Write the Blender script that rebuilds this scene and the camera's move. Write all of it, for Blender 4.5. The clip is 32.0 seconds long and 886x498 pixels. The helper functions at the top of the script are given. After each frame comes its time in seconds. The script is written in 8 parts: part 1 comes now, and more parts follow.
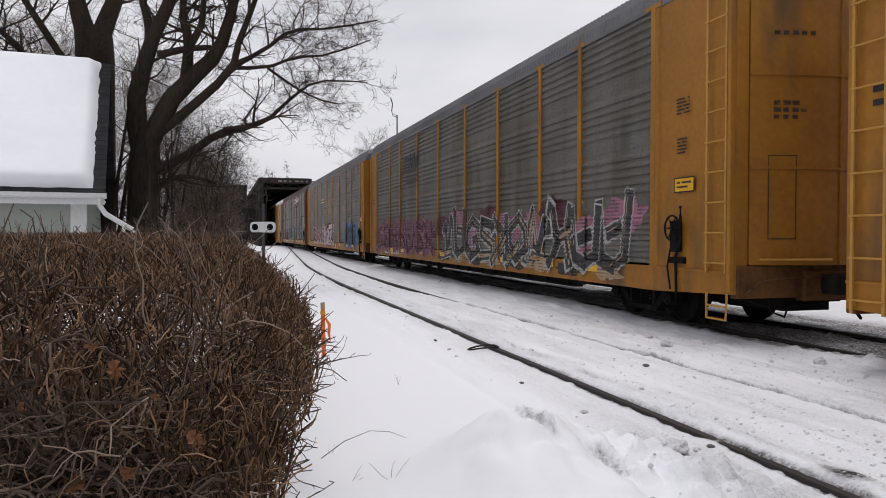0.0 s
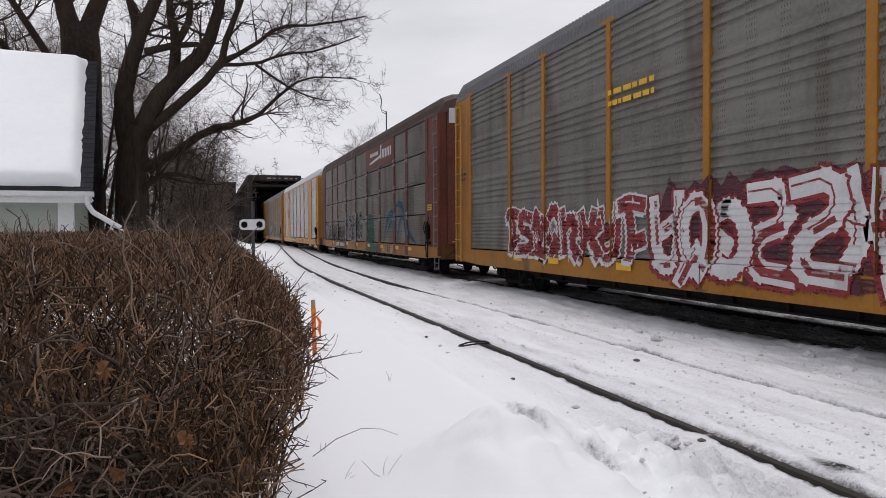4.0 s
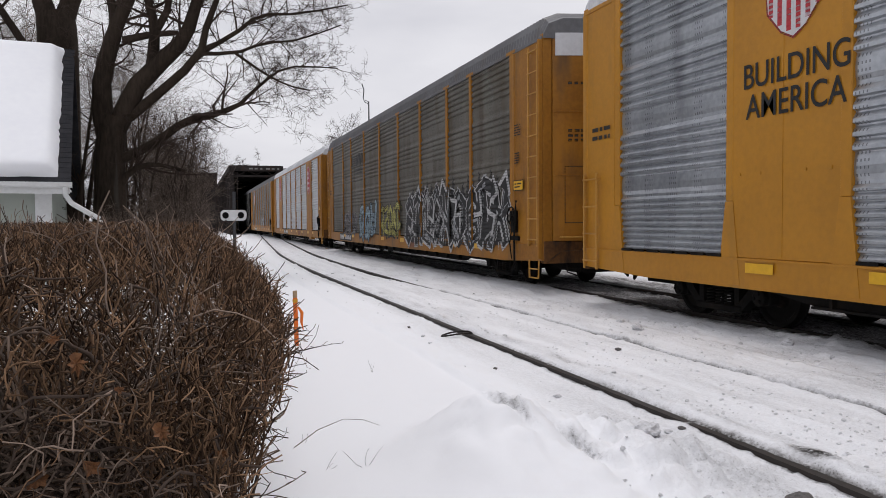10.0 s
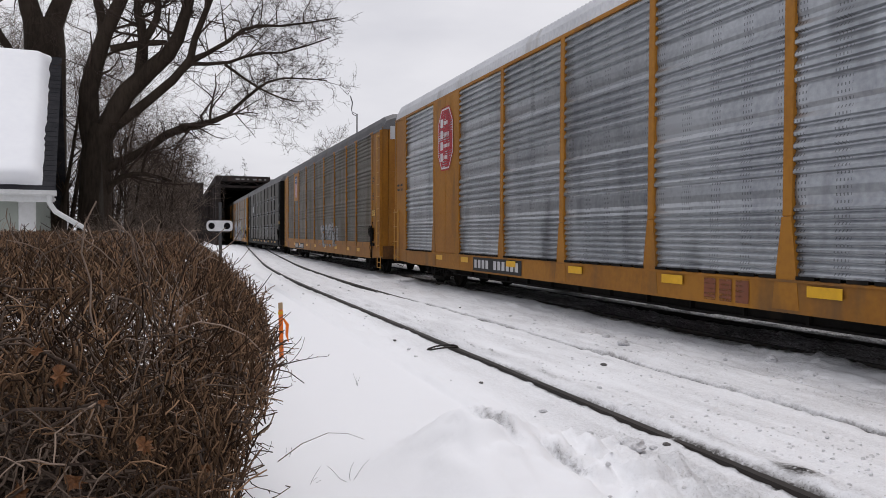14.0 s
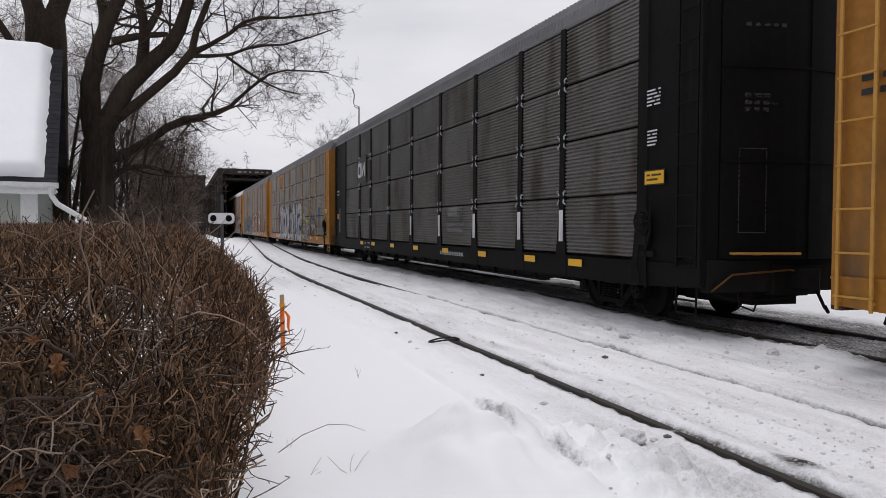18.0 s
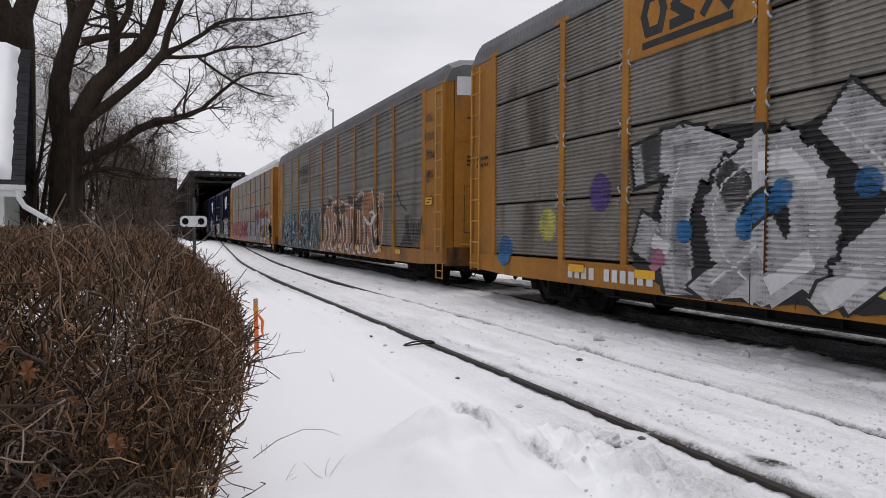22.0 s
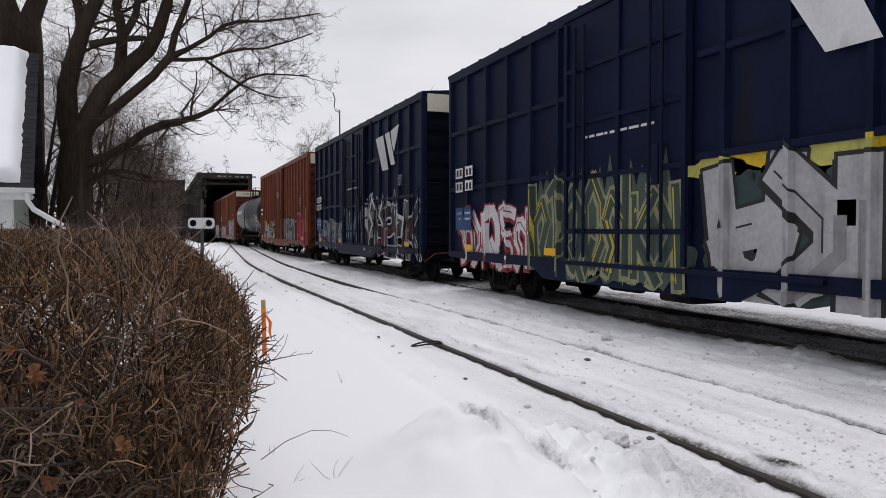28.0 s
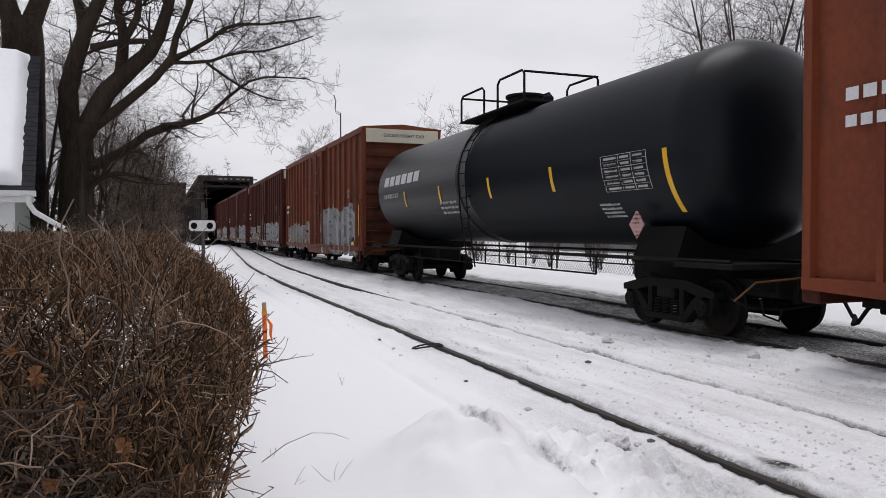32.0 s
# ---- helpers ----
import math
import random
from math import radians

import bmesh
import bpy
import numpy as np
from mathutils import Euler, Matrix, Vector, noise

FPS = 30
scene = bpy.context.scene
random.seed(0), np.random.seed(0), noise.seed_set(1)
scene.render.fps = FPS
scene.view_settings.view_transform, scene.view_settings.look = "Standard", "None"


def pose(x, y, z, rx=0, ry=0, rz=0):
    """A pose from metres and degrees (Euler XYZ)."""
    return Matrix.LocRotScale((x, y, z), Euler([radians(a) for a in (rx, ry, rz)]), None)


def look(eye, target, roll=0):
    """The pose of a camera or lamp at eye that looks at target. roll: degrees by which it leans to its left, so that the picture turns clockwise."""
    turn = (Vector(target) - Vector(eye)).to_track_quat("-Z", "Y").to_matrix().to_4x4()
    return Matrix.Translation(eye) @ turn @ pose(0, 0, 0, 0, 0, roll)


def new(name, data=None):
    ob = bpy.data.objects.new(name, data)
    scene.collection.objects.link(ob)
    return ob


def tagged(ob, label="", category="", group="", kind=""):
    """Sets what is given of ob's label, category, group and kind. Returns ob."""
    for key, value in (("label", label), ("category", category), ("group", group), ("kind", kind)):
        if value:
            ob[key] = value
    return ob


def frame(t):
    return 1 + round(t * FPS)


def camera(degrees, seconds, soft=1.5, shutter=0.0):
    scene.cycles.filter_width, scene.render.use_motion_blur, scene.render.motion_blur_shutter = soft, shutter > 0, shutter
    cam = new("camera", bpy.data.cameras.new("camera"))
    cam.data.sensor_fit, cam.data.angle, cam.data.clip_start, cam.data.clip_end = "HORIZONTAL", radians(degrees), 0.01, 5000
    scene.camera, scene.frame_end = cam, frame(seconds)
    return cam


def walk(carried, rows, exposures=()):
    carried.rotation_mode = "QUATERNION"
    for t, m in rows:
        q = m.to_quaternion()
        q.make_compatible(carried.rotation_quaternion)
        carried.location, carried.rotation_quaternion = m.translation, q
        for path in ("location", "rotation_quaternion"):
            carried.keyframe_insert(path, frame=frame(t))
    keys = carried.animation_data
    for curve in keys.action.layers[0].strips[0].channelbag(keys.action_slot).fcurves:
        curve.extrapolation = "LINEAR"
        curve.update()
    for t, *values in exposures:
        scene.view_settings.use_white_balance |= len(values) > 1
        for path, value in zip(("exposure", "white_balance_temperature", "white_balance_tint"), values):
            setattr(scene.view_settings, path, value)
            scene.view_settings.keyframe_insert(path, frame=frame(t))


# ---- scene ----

# world: x across the track, y along it (away), z = 0 at the rail heads, metres
ROWS = [
    (0, -0.018, -0.035, 1.512, -1.11, -0.08, -16.45), (0.5, -0.018, -0.034, 1.514, -1.08, 0.02, -16.41), (1, -0.022, -0.022, 1.513, -1.03, 0.01, -16.44),
    (1.5, -0.023, -0.018, 1.514, -1.14, 0.14, -16.57), (2, -0.021, -0.021, 1.514, -1.21, 0.34, -16.67), (2.5, -0.020, -0.016, 1.516, -1.24, 0.54, -16.66),
    (3, -0.021, -0.020, 1.517, -1.26, 0.55, -16.65), (3.5, -0.020, -0.026, 1.515, -1.29, 0.45, -16.89), (5.5, -0.016, -0.025, 1.514, -1.77, -0.04, -17.70),
    (6, -0.017, -0.023, 1.514, -1.70, 0.01, -17.49), (6.5, -0.015, -0.023, 1.514, -1.63, 0.12, -17.45), (7, -0.013, -0.015, 1.513, -1.83, 0.14, -17.34),
    (7.5, -0.012, -0.014, 1.507, -2.59, 0.21, -16.58), (8, -0.017, -0.012, 1.511, -2.33, 0.10, -17.16), (8.5, -0.013, -0.008, 1.512, -1.83, 0.24, -17.59),
    (9, -0.016, -0.006, 1.511, -2.13, 0.11, -17.67), (9.5, -0.012, -0.014, 1.512, -2.22, 0.19, -18.08), (10, -0.002, -0.016, 1.511, -2.14, 0.42, -18.50),
    (10.5, -0.006, -0.006, 1.509, -2.20, 0.29, -18.46), (11, -0.007, -0.016, 1.511, -2.19, 0.35, -18.09), (11.5, -0.008, -0.020, 1.512, -2.24, 0.29, -17.86),
    (12, -0.008, -0.013, 1.509, -2.38, 0.17, -17.77), (12.5, -0.010, -0.006, 1.509, -2.33, -0.05, -18.08), (13, -0.011, -0.005, 1.515, -1.60, -0.16, -18.40),
    (13.5, -0.011, -0.010, 1.515, -1.25, -0.19, -18.98), (14, -0.008, -0.013, 1.516, -1.14, -0.28, -19.52), (14.5, -0.004, -0.019, 1.518, -0.98, -0.25, -20.10),
    (16.5, -0.005, -0.026, 1.515, -0.59, -0.06, -19.12), (17, -0.000, -0.016, 1.512, -0.94, -0.32, -19.02), (17.5, -0.004, -0.010, 1.511, -1.19, -0.55, -19.07),
    (18, 0.003, -0.006, 1.506, -1.67, -0.35, -19.36), (18.5, 0.004, 0.001, 1.505, -2.04, -0.24, -20.05), (19, -0.001, 0.006, 1.501, -2.34, -0.45, -20.90),
    (19.5, -0.004, 0.008, 1.502, -2.53, -0.47, -21.22), (20, -0.004, -0.005, 1.507, -2.16, -0.28, -21.37), (20.5, -0.005, -0.004, 1.508, -1.66, -0.20, -21.47),
    (21, -0.002, -0.009, 1.513, -1.44, -0.20, -21.41), (21.5, -0.004, -0.004, 1.511, -1.41, -0.22, -21.36), (22, -0.006, -0.001, 1.509, -1.42, -0.37, -21.33),
    (22.5, -0.006, -0.002, 1.511, -1.46, -0.33, -21.22), (23, -0.004, -0.003, 1.510, -1.48, -0.25, -21.19), (23.5, -0.005, -0.002, 1.510, -1.53, -0.32, -21.17),
    (24, -0.004, -0.002, 1.509, -1.46, -0.26, -21.08), (24.5, -0.006, -0.004, 1.511, -1.45, -0.26, -21.15), (25, -0.004, -0.004, 1.511, -1.42, -0.19, -21.09),
    (25.5, -0.003, -0.003, 1.512, -1.39, -0.11, -21.04), (27.5, -0.002, -0.001, 1.511, -1.39, -0.05, -20.86), (28, -0.001, 0.005, 1.510, -1.40, -0.03, -20.78),
    (28.5, -0.001, 0.002, 1.512, -1.34, 0.11, -20.75), (29, -0.001, 0.006, 1.510, -1.25, 0.10, -20.82), (29.5, 0.001, -0.003, 1.513, -0.98, 0.01, -20.84),
    (30, 0.002, -0.005, 1.513, -0.99, 0.11, -20.89), (30.5, 0.003, -0.002, 1.513, -0.96, 0.26, -20.87), (31, 0.005, -0.003, 1.512, -1.07, 0.15, -20.76),
    (31.5, 0.003, -0.001, 1.511, -1.15, -0.08, -20.63), (32, 0.000, 0.000, 1.510, -1.21, -0.00, -20.71),
]
cam = camera(61.42, 32.0, soft=0.8)
walk(cam, [(t, pose(x, y, z, 90 + p, r, w)) for t, x, y, z, p, r, w in ROWS], exposures=[(0, 0.0, 6500, 12.5), (32, 0.0, 6500, 12.5)])

# ---- light: an overcast winter sky ----
world = bpy.data.worlds.new("overcast_sky")
scene.world = world
world.use_nodes = True
wn, wl = world.node_tree.nodes, world.node_tree.links
wn.clear()
sky = wn.new("ShaderNodeTexSky")
sky.sky_type, sky.sun_disc = "NISHITA", False
sky.sun_elevation, sky.sun_rotation = radians(76), radians(35)
sky_bg = wn.new("ShaderNodeBackground")
sky_bg.inputs[1].default_value = 0.06
wl.new(sky.outputs[0], sky_bg.inputs[0])
wc = wn.new("ShaderNodeTexCoord")
wmap = wn.new("ShaderNodeMapping")
wmap.inputs["Scale"].default_value = (1.0, 1.0, 3.2)
wnoise = wn.new("ShaderNodeTexNoise")
wnoise.inputs["Scale"].default_value, wnoise.inputs["Detail"].default_value = 1.6, 5
wramp = wn.new("ShaderNodeValToRGB")
wramp.color_ramp.elements[0].position, wramp.color_ramp.elements[0].color = 0.36, (0.55, 0.56, 0.61, 1)
wramp.color_ramp.elements[1].position, wramp.color_ramp.elements[1].color = 0.64, (0.79, 0.795, 0.825, 1)
wl.new(wc.outputs["Generated"], wmap.inputs[0])
wl.new(wmap.outputs[0], wnoise.inputs["Vector"])
wl.new(wnoise.outputs[0], wramp.inputs[0])
cloud_bg = wn.new("ShaderNodeBackground")
cloud_bg.inputs[1].default_value = 1.03
wl.new(wramp.outputs[0], cloud_bg.inputs[0])
wmix = wn.new("ShaderNodeMixShader")
wmix.inputs[0].default_value = 0.94
wout = wn.new("ShaderNodeOutputWorld")
wl.new(sky_bg.outputs[0], wmix.inputs[1])
wl.new(cloud_bg.outputs[0], wmix.inputs[2])
wl.new(wmix.outputs[0], wout.inputs[0])
sun = new("sun", bpy.data.lights.new("sun", "SUN"))
sun.data.energy, sun.data.angle, sun.data.color = 1.15, radians(32), (1.0, 0.985, 0.97)
sun.matrix_world = look((8, 12, 60), (0, 0, 0))


# ---- materials ----
def mat(name, base, alt=None, rough=0.8, metal=0.0, big=0.6, fine=12.0, bump=0.25, stain=None, stain_at=0.55, stretch=(1, 1, 1), spec=0.4, speck=0.0):
    """Two scales of noise between two colours, a stain layer, fine relief. Sizes in object space."""
    m = bpy.data.materials.new(name)
    m.use_nodes = True
    n, l = m.node_tree.nodes, m.node_tree.links
    b = n["Principled BSDF"]
    alt = alt or tuple(c * 0.75 for c in base)
    tc, info = n.new("ShaderNodeTexCoord"), n.new("ShaderNodeObjectInfo")
    mp = n.new("ShaderNodeMapping")
    mp.inputs["Scale"].default_value = stretch
    off = n.new("ShaderNodeVectorMath")
    off.operation = "SCALE"
    off.inputs[0].default_value = (31.0, 47.0, 13.0)
    l.new(info.outputs["Random"], off.inputs["Scale"])
    l.new(tc.outputs["Object"], mp.inputs[0])
    add = n.new("ShaderNodeVectorMath")
    l.new(mp.outputs[0], add.inputs[0])
    l.new(off.outputs[0], add.inputs[1])
    n1, n2 = n.new("ShaderNodeTexNoise"), n.new("ShaderNodeTexNoise")
    n1.inputs["Scale"].default_value, n1.inputs["Detail"].default_value = big, 6
    n2.inputs["Scale"].default_value, n2.inputs["Detail"].default_value = fine, 4
    for k in (n1, n2):
        l.new(add.outputs[0], k.inputs["Vector"])
    mixf = n.new("ShaderNodeMath")
    mixf.operation = "MULTIPLY_ADD"
    mixf.inputs[1].default_value, mixf.inputs[2].default_value = 0.45, 0.0
    l.new(n2.outputs[0], mixf.inputs[0])
    sm = n.new("ShaderNodeMath")
    sm.operation = "MULTIPLY_ADD"
    sm.inputs[1].default_value = 0.75
    l.new(n1.outputs[0], sm.inputs[0])
    l.new(mixf.outputs[0], sm.inputs[2])
    r = n.new("ShaderNodeValToRGB")
    r.color_ramp.elements[0].position, r.color_ramp.elements[0].color = 0.42, (*alt, 1)
    r.color_ramp.elements[1].position, r.color_ramp.elements[1].color = 0.72, (*base, 1)
    l.new(sm.outputs[0], r.inputs[0])
    col = r.outputs[0]
    if stain:
        n3 = n.new("ShaderNodeTexNoise")
        n3.inputs["Scale"].default_value, n3.inputs["Detail"].default_value = big * 2.3, 8
        mp3 = n.new("ShaderNodeMapping")
        mp3.inputs["Scale"].default_value = (1, 1, 0.25)
        l.new(add.outputs[0], mp3.inputs[0])
        l.new(mp3.outputs[0], n3.inputs["Vector"])
        r3 = n.new("ShaderNodeValToRGB")
        r3.color_ramp.elements[0].position, r3.color_ramp.elements[1].position = stain_at, stain_at + 0.16
        l.new(n3.outputs[0], r3.inputs[0])
        mx = n.new("ShaderNodeMixRGB")
        mx.inputs[2].default_value = (*stain, 1)
        l.new(r3.outputs[0], mx.inputs[0])
        l.new(col, mx.inputs[1])
        col = mx.outputs[0]
    if speck:
        # rows of punched holes
        sep = n.new("ShaderNodeSeparateXYZ")
        l.new(tc.outputs["Object"], sep.inputs[0])

        def band(sock, pitch, part_):
            a = n.new("ShaderNodeMath")
            a.operation = "DIVIDE"
            a.inputs[1].default_value = pitch
            l.new(sock, a.inputs[0])
            f_ = n.new("ShaderNodeMath")
            f_.operation = "FRACT"
            l.new(a.outputs[0], f_.inputs[0])
            c = n.new("ShaderNodeMath")
            c.operation = "LESS_THAN"
            c.inputs[1].default_value = part_
            l.new(f_.outputs[0], c.inputs[0])
            return c.outputs[0]
        prod = None
        for s_ in (band(sep.outputs[1], 0.050, 0.34), band(sep.outputs[2], 0.082, 0.40), band(sep.outputs[1], 0.62, 0.34)):
            if prod is None:
                prod = s_
            else:
                mm = n.new("ShaderNodeMath")
                mm.operation = "MULTIPLY"
                l.new(prod, mm.inputs[0])
                l.new(s_, mm.inputs[1])
                prod = mm.outputs[0]
        mm = n.new("ShaderNodeMath")
        mm.operation = "MULTIPLY"
        mm.inputs[1].default_value = speck
        l.new(prod, mm.inputs[0])
        mx = n.new("ShaderNodeMixRGB")
        mx.inputs[2].default_value = (0.02, 0.02, 0.02, 1)
        l.new(mm.outputs[0], mx.inputs[0])
        l.new(col, mx.inputs[1])
        col = mx.outputs[0]
    l.new(col, b.inputs["Base Color"])
    b.inputs["Roughness"].default_value, b.inputs["Metallic"].default_value = rough, metal
    b.inputs["Specular IOR Level"].default_value = spec
    if bump:
        bp = n.new("ShaderNodeBump")
        bp.inputs["Strength"].default_value, bp.inputs["Distance"].default_value = bump, 0.02
        l.new(sm.outputs[0], bp.inputs["Height"])
        l.new(bp.outputs[0], b.inputs["Normal"])
    return m


M = {}
M["yellow"] = mat("rack_yellow", (0.35, 0.150, 0.015), (0.245, 0.10, 0.012), 0.55, stain=(0.13, 0.07, 0.028), stain_at=0.56, spec=0.3)
M["bright_yellow"] = mat("new_yellow", (0.46, 0.203, 0.010), (0.37, 0.162, 0.009), 0.45, stain=(0.28, 0.14, 0.025), stain_at=0.62)
M["rack_grey"] = mat("grey_galvanized", (0.150, 0.141, 0.122), (0.090, 0.083, 0.069), 0.6, 0.15, stain=(0.088, 0.073, 0.052), stain_at=0.50, speck=0.6, spec=0.25)
M["rack_light"] = mat("pale_galvanized", (0.188, 0.181, 0.165), (0.118, 0.112, 0.10), 0.6, 0.15, stain=(0.105, 0.094, 0.076), stain_at=0.53, speck=0.6, spec=0.25)
M["rack_silver"] = mat("bright_galvanized", (0.44, 0.46, 0.485), (0.27, 0.285, 0.31), 0.30, 0.75, stain=(0.20, 0.21, 0.225), stain_at=0.56, speck=0.6)
M["rack_dark"] = mat("dirty_galvanized", (0.25, 0.235, 0.21), (0.15, 0.138, 0.12), 0.55, 0.25, stain=(0.10, 0.083, 0.065), stain_at=0.52, spec=0.25)
M["rack_black"] = mat("sooty_galvanized", (0.145, 0.14, 0.13), (0.09, 0.086, 0.078), 0.6, 0.15, stain=(0.06, 0.05, 0.04), stain_at=0.52, spec=0.2)
M["roof_grey"] = mat("grey_roof", (0.15, 0.15, 0.156), (0.10, 0.10, 0.104), 0.55, 0.2, stain=(0.12, 0.11, 0.1))
M["roof_white"] = mat("white_roof", (0.62, 0.63, 0.65), (0.5, 0.51, 0.53), 0.5, 0.1, stain=(0.38, 0.37, 0.36), stain_at=0.6)
M["roof_brown"] = mat("brown_roof", (0.09, 0.06, 0.05), (0.055, 0.04, 0.035), 0.7, stain=(0.3, 0.3, 0.3), stain_at=0.66)
M["ladder_yellow"] = mat("ladder_yellow", (0.50, 0.26, 0.045), (0.38, 0.19, 0.035), 0.5, stain=(0.2, 0.1, 0.04), stain_at=0.6)
M["ladder_grey"] = mat("ladder_grey", (0.2, 0.2, 0.2), (0.12, 0.12, 0.12), 0.5, stain=(0.1, 0.09, 0.08))
M["rust_sill"] = mat("rusty_sill", (0.17, 0.078, 0.026), (0.085, 0.042, 0.02), 0.75, big=2.0, stain=(0.04, 0.028, 0.02), stain_at=0.5, spec=0.15)
M["brown"] = mat("mineral_brown", (0.16, 0.052, 0.034), (0.105, 0.036, 0.026), 0.6, stain=(0.075, 0.04, 0.03), spec=0.2)
M["boxcar_red"] = mat("boxcar_red", (0.170, 0.041, 0.016), (0.105, 0.026, 0.0115), 0.6, stain=(0.055, 0.022, 0.014), stain_at=0.56, spec=0.2)
M["boxcar_dull"] = mat("faded_boxcar_red", (0.075, 0.020, 0.014), (0.05, 0.014, 0.011), 0.65, stain=(0.16, 0.12, 0.10), stain_at=0.68, spec=0.15)
M["blue"] = mat("boxcar_blue", (0.0075, 0.0115, 0.033), (0.005, 0.0075, 0.021), 0.45, stain=(0.010, 0.010, 0.013), stain_at=0.58, spec=0.05)
M["black"] = mat("black_paint", (0.0085, 0.0082, 0.0082), (0.005, 0.005, 0.005), 0.6, stain=(0.022, 0.018, 0.014), stain_at=0.62, spec=0.06)
# darker copies of the boxcar paints: shade between cars put into the colour
M["sooty_blue"] = mat("sooty_blue", (0.0045, 0.0055, 0.012), (0.003, 0.0035, 0.006), 0.7, stain=(0.008, 0.0075, 0.007), stain_at=0.5, spec=0.03)
M["sooty_red"] = mat("sooty_red", (0.085, 0.024, 0.012), (0.045, 0.014, 0.009), 0.65, stain=(0.022, 0.012, 0.009), stain_at=0.48, spec=0.12)
M["tank_black"] = mat("tank_black", (0.0042, 0.0058, 0.0085), (0.003, 0.004, 0.006), 0.37, stain=(0.010, 0.010, 0.010), stain_at=0.62, bump=0.03, spec=0.17)
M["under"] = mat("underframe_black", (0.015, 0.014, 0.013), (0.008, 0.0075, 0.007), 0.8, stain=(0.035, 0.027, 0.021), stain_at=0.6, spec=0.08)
M["cream"] = mat("cream_paint", (0.55, 0.52, 0.42), (0.45, 0.42, 0.33), 0.6)
M["white"] = mat("white_paint", (0.72, 0.72, 0.72), (0.6, 0.6, 0.6), 0.6, big=1.5)
M["reflector"] = mat("yellow_reflector", (0.75, 0.42, 0.012), (0.6, 0.32, 0.012), 0.4, bump=0.05)
M["rail"] = mat("rail_rust", (0.034, 0.027, 0.023), (0.018, 0.015, 0.013), 0.6, 0.3)
M["bridge"] = mat("bridge_steel", (0.042, 0.035, 0.033), (0.022, 0.019, 0.018), 0.8, stain=(0.06, 0.035, 0.025), stain_at=0.6, spec=0.05)
M["bark"] = mat("bark", (0.050, 0.038, 0.029), (0.022, 0.0165, 0.0125), 0.9, big=1.5, fine=14, bump=0.8, stretch=(1, 1, 0.25), stain=(0.075, 0.07, 0.06), stain_at=0.66, spec=0.08)
M["twig"] = mat("twig_brown", (0.062, 0.045, 0.036), (0.033, 0.023, 0.018), 0.85, big=2.0, fine=30, bump=0.1, spec=0.08)
M["dead_leaf"] = mat("dead_leaf", (0.20, 0.085, 0.030), (0.10, 0.042, 0.018), 0.7, big=8, fine=60, bump=0.2)
M["siding"] = mat("pale_siding", (0.34, 0.37, 0.33), (0.30, 0.33, 0.29), 0.7)
M["trim_white"] = mat("trim_white", (0.70, 0.71, 0.71), (0.6, 0.61, 0.6), 0.5, big=1.5)
M["shingle"] = mat("dark_shingle", (0.040, 0.040, 0.044), (0.022, 0.022, 0.025), 0.9, big=3, fine=40, bump=0.4, spec=0.08)
M["roof_snow"] = mat("roof_snow", (0.88, 0.89, 0.91), (0.84, 0.85, 0.88), 0.6, big=0.8, fine=6, bump=0.1)
M["orange"] = mat("orange_paint", (0.85, 0.19, 0.015), (0.7, 0.13, 0.01), 0.6, big=5, bump=0.1)
M["wood"] = mat("raw_wood", (0.45, 0.32, 0.19), (0.33, 0.22, 0.12), 0.8, big=5)
M["grey_post"] = mat("grey_post", (0.075, 0.076, 0.08), (0.05, 0.05, 0.052), 0.6, 0.3)
M["concrete"] = mat("concrete", (0.22, 0.215, 0.205), (0.15, 0.145, 0.14), 0.9)
M["dirt"] = mat("dirty_clod", (0.16, 0.15, 0.145), (0.06, 0.055, 0.05), 0.9, big=4, fine=25)
M["snow_clod"] = mat("snow_clod", (0.70, 0.70, 0.72), (0.45, 0.445, 0.45), 0.8, big=5, fine=30)


def island_mat(name, dark, light, rough=0.8):
    """Each twig takes its own shade between two colours."""
    m = mat(name, light, tuple(c * 0.7 for c in light), rough, big=3, fine=40, bump=0.1, spec=0.08)
    n, l = m.node_tree.nodes, m.node_tree.links
    geo = n.new("ShaderNodeNewGeometry")
    ramp = n.new("ShaderNodeValToRGB")
    ramp.color_ramp.elements[0].position, ramp.color_ramp.elements[0].color = 0.0, (*dark, 1)
    ramp.color_ramp.elements[1].position, ramp.color_ramp.elements[1].color = 1.0, (*light, 1)
    mid = ramp.color_ramp.elements.new(0.6)
    mid.color = (*(d + (q - d) * 0.3 for d, q in zip(dark, light)), 1)
    l.new(geo.outputs["Random Per Island"], ramp.inputs[0])
    l.new(ramp.outputs[0], n["Principled BSDF"].inputs["Base Color"])
    return m


M["hedge_twig"] = island_mat("hedge_twig", (0.032, 0.0215, 0.017), (0.37, 0.278, 0.218))
M["hedge_tip"] = island_mat("hedge_tip", (0.022, 0.013, 0.009), (0.33, 0.20, 0.118))
M["hedge_stem"] = island_mat("hedge_stem", (0.040, 0.029, 0.024), (0.23, 0.17, 0.132))
M["crumb"] = island_mat("snow_crumb", (0.58, 0.575, 0.58), (0.84, 0.84, 0.86))
M["brush"] = island_mat("far_brush", (0.055, 0.041, 0.034), (0.27, 0.215, 0.175))


PAINT = {}


SPRAY = {}


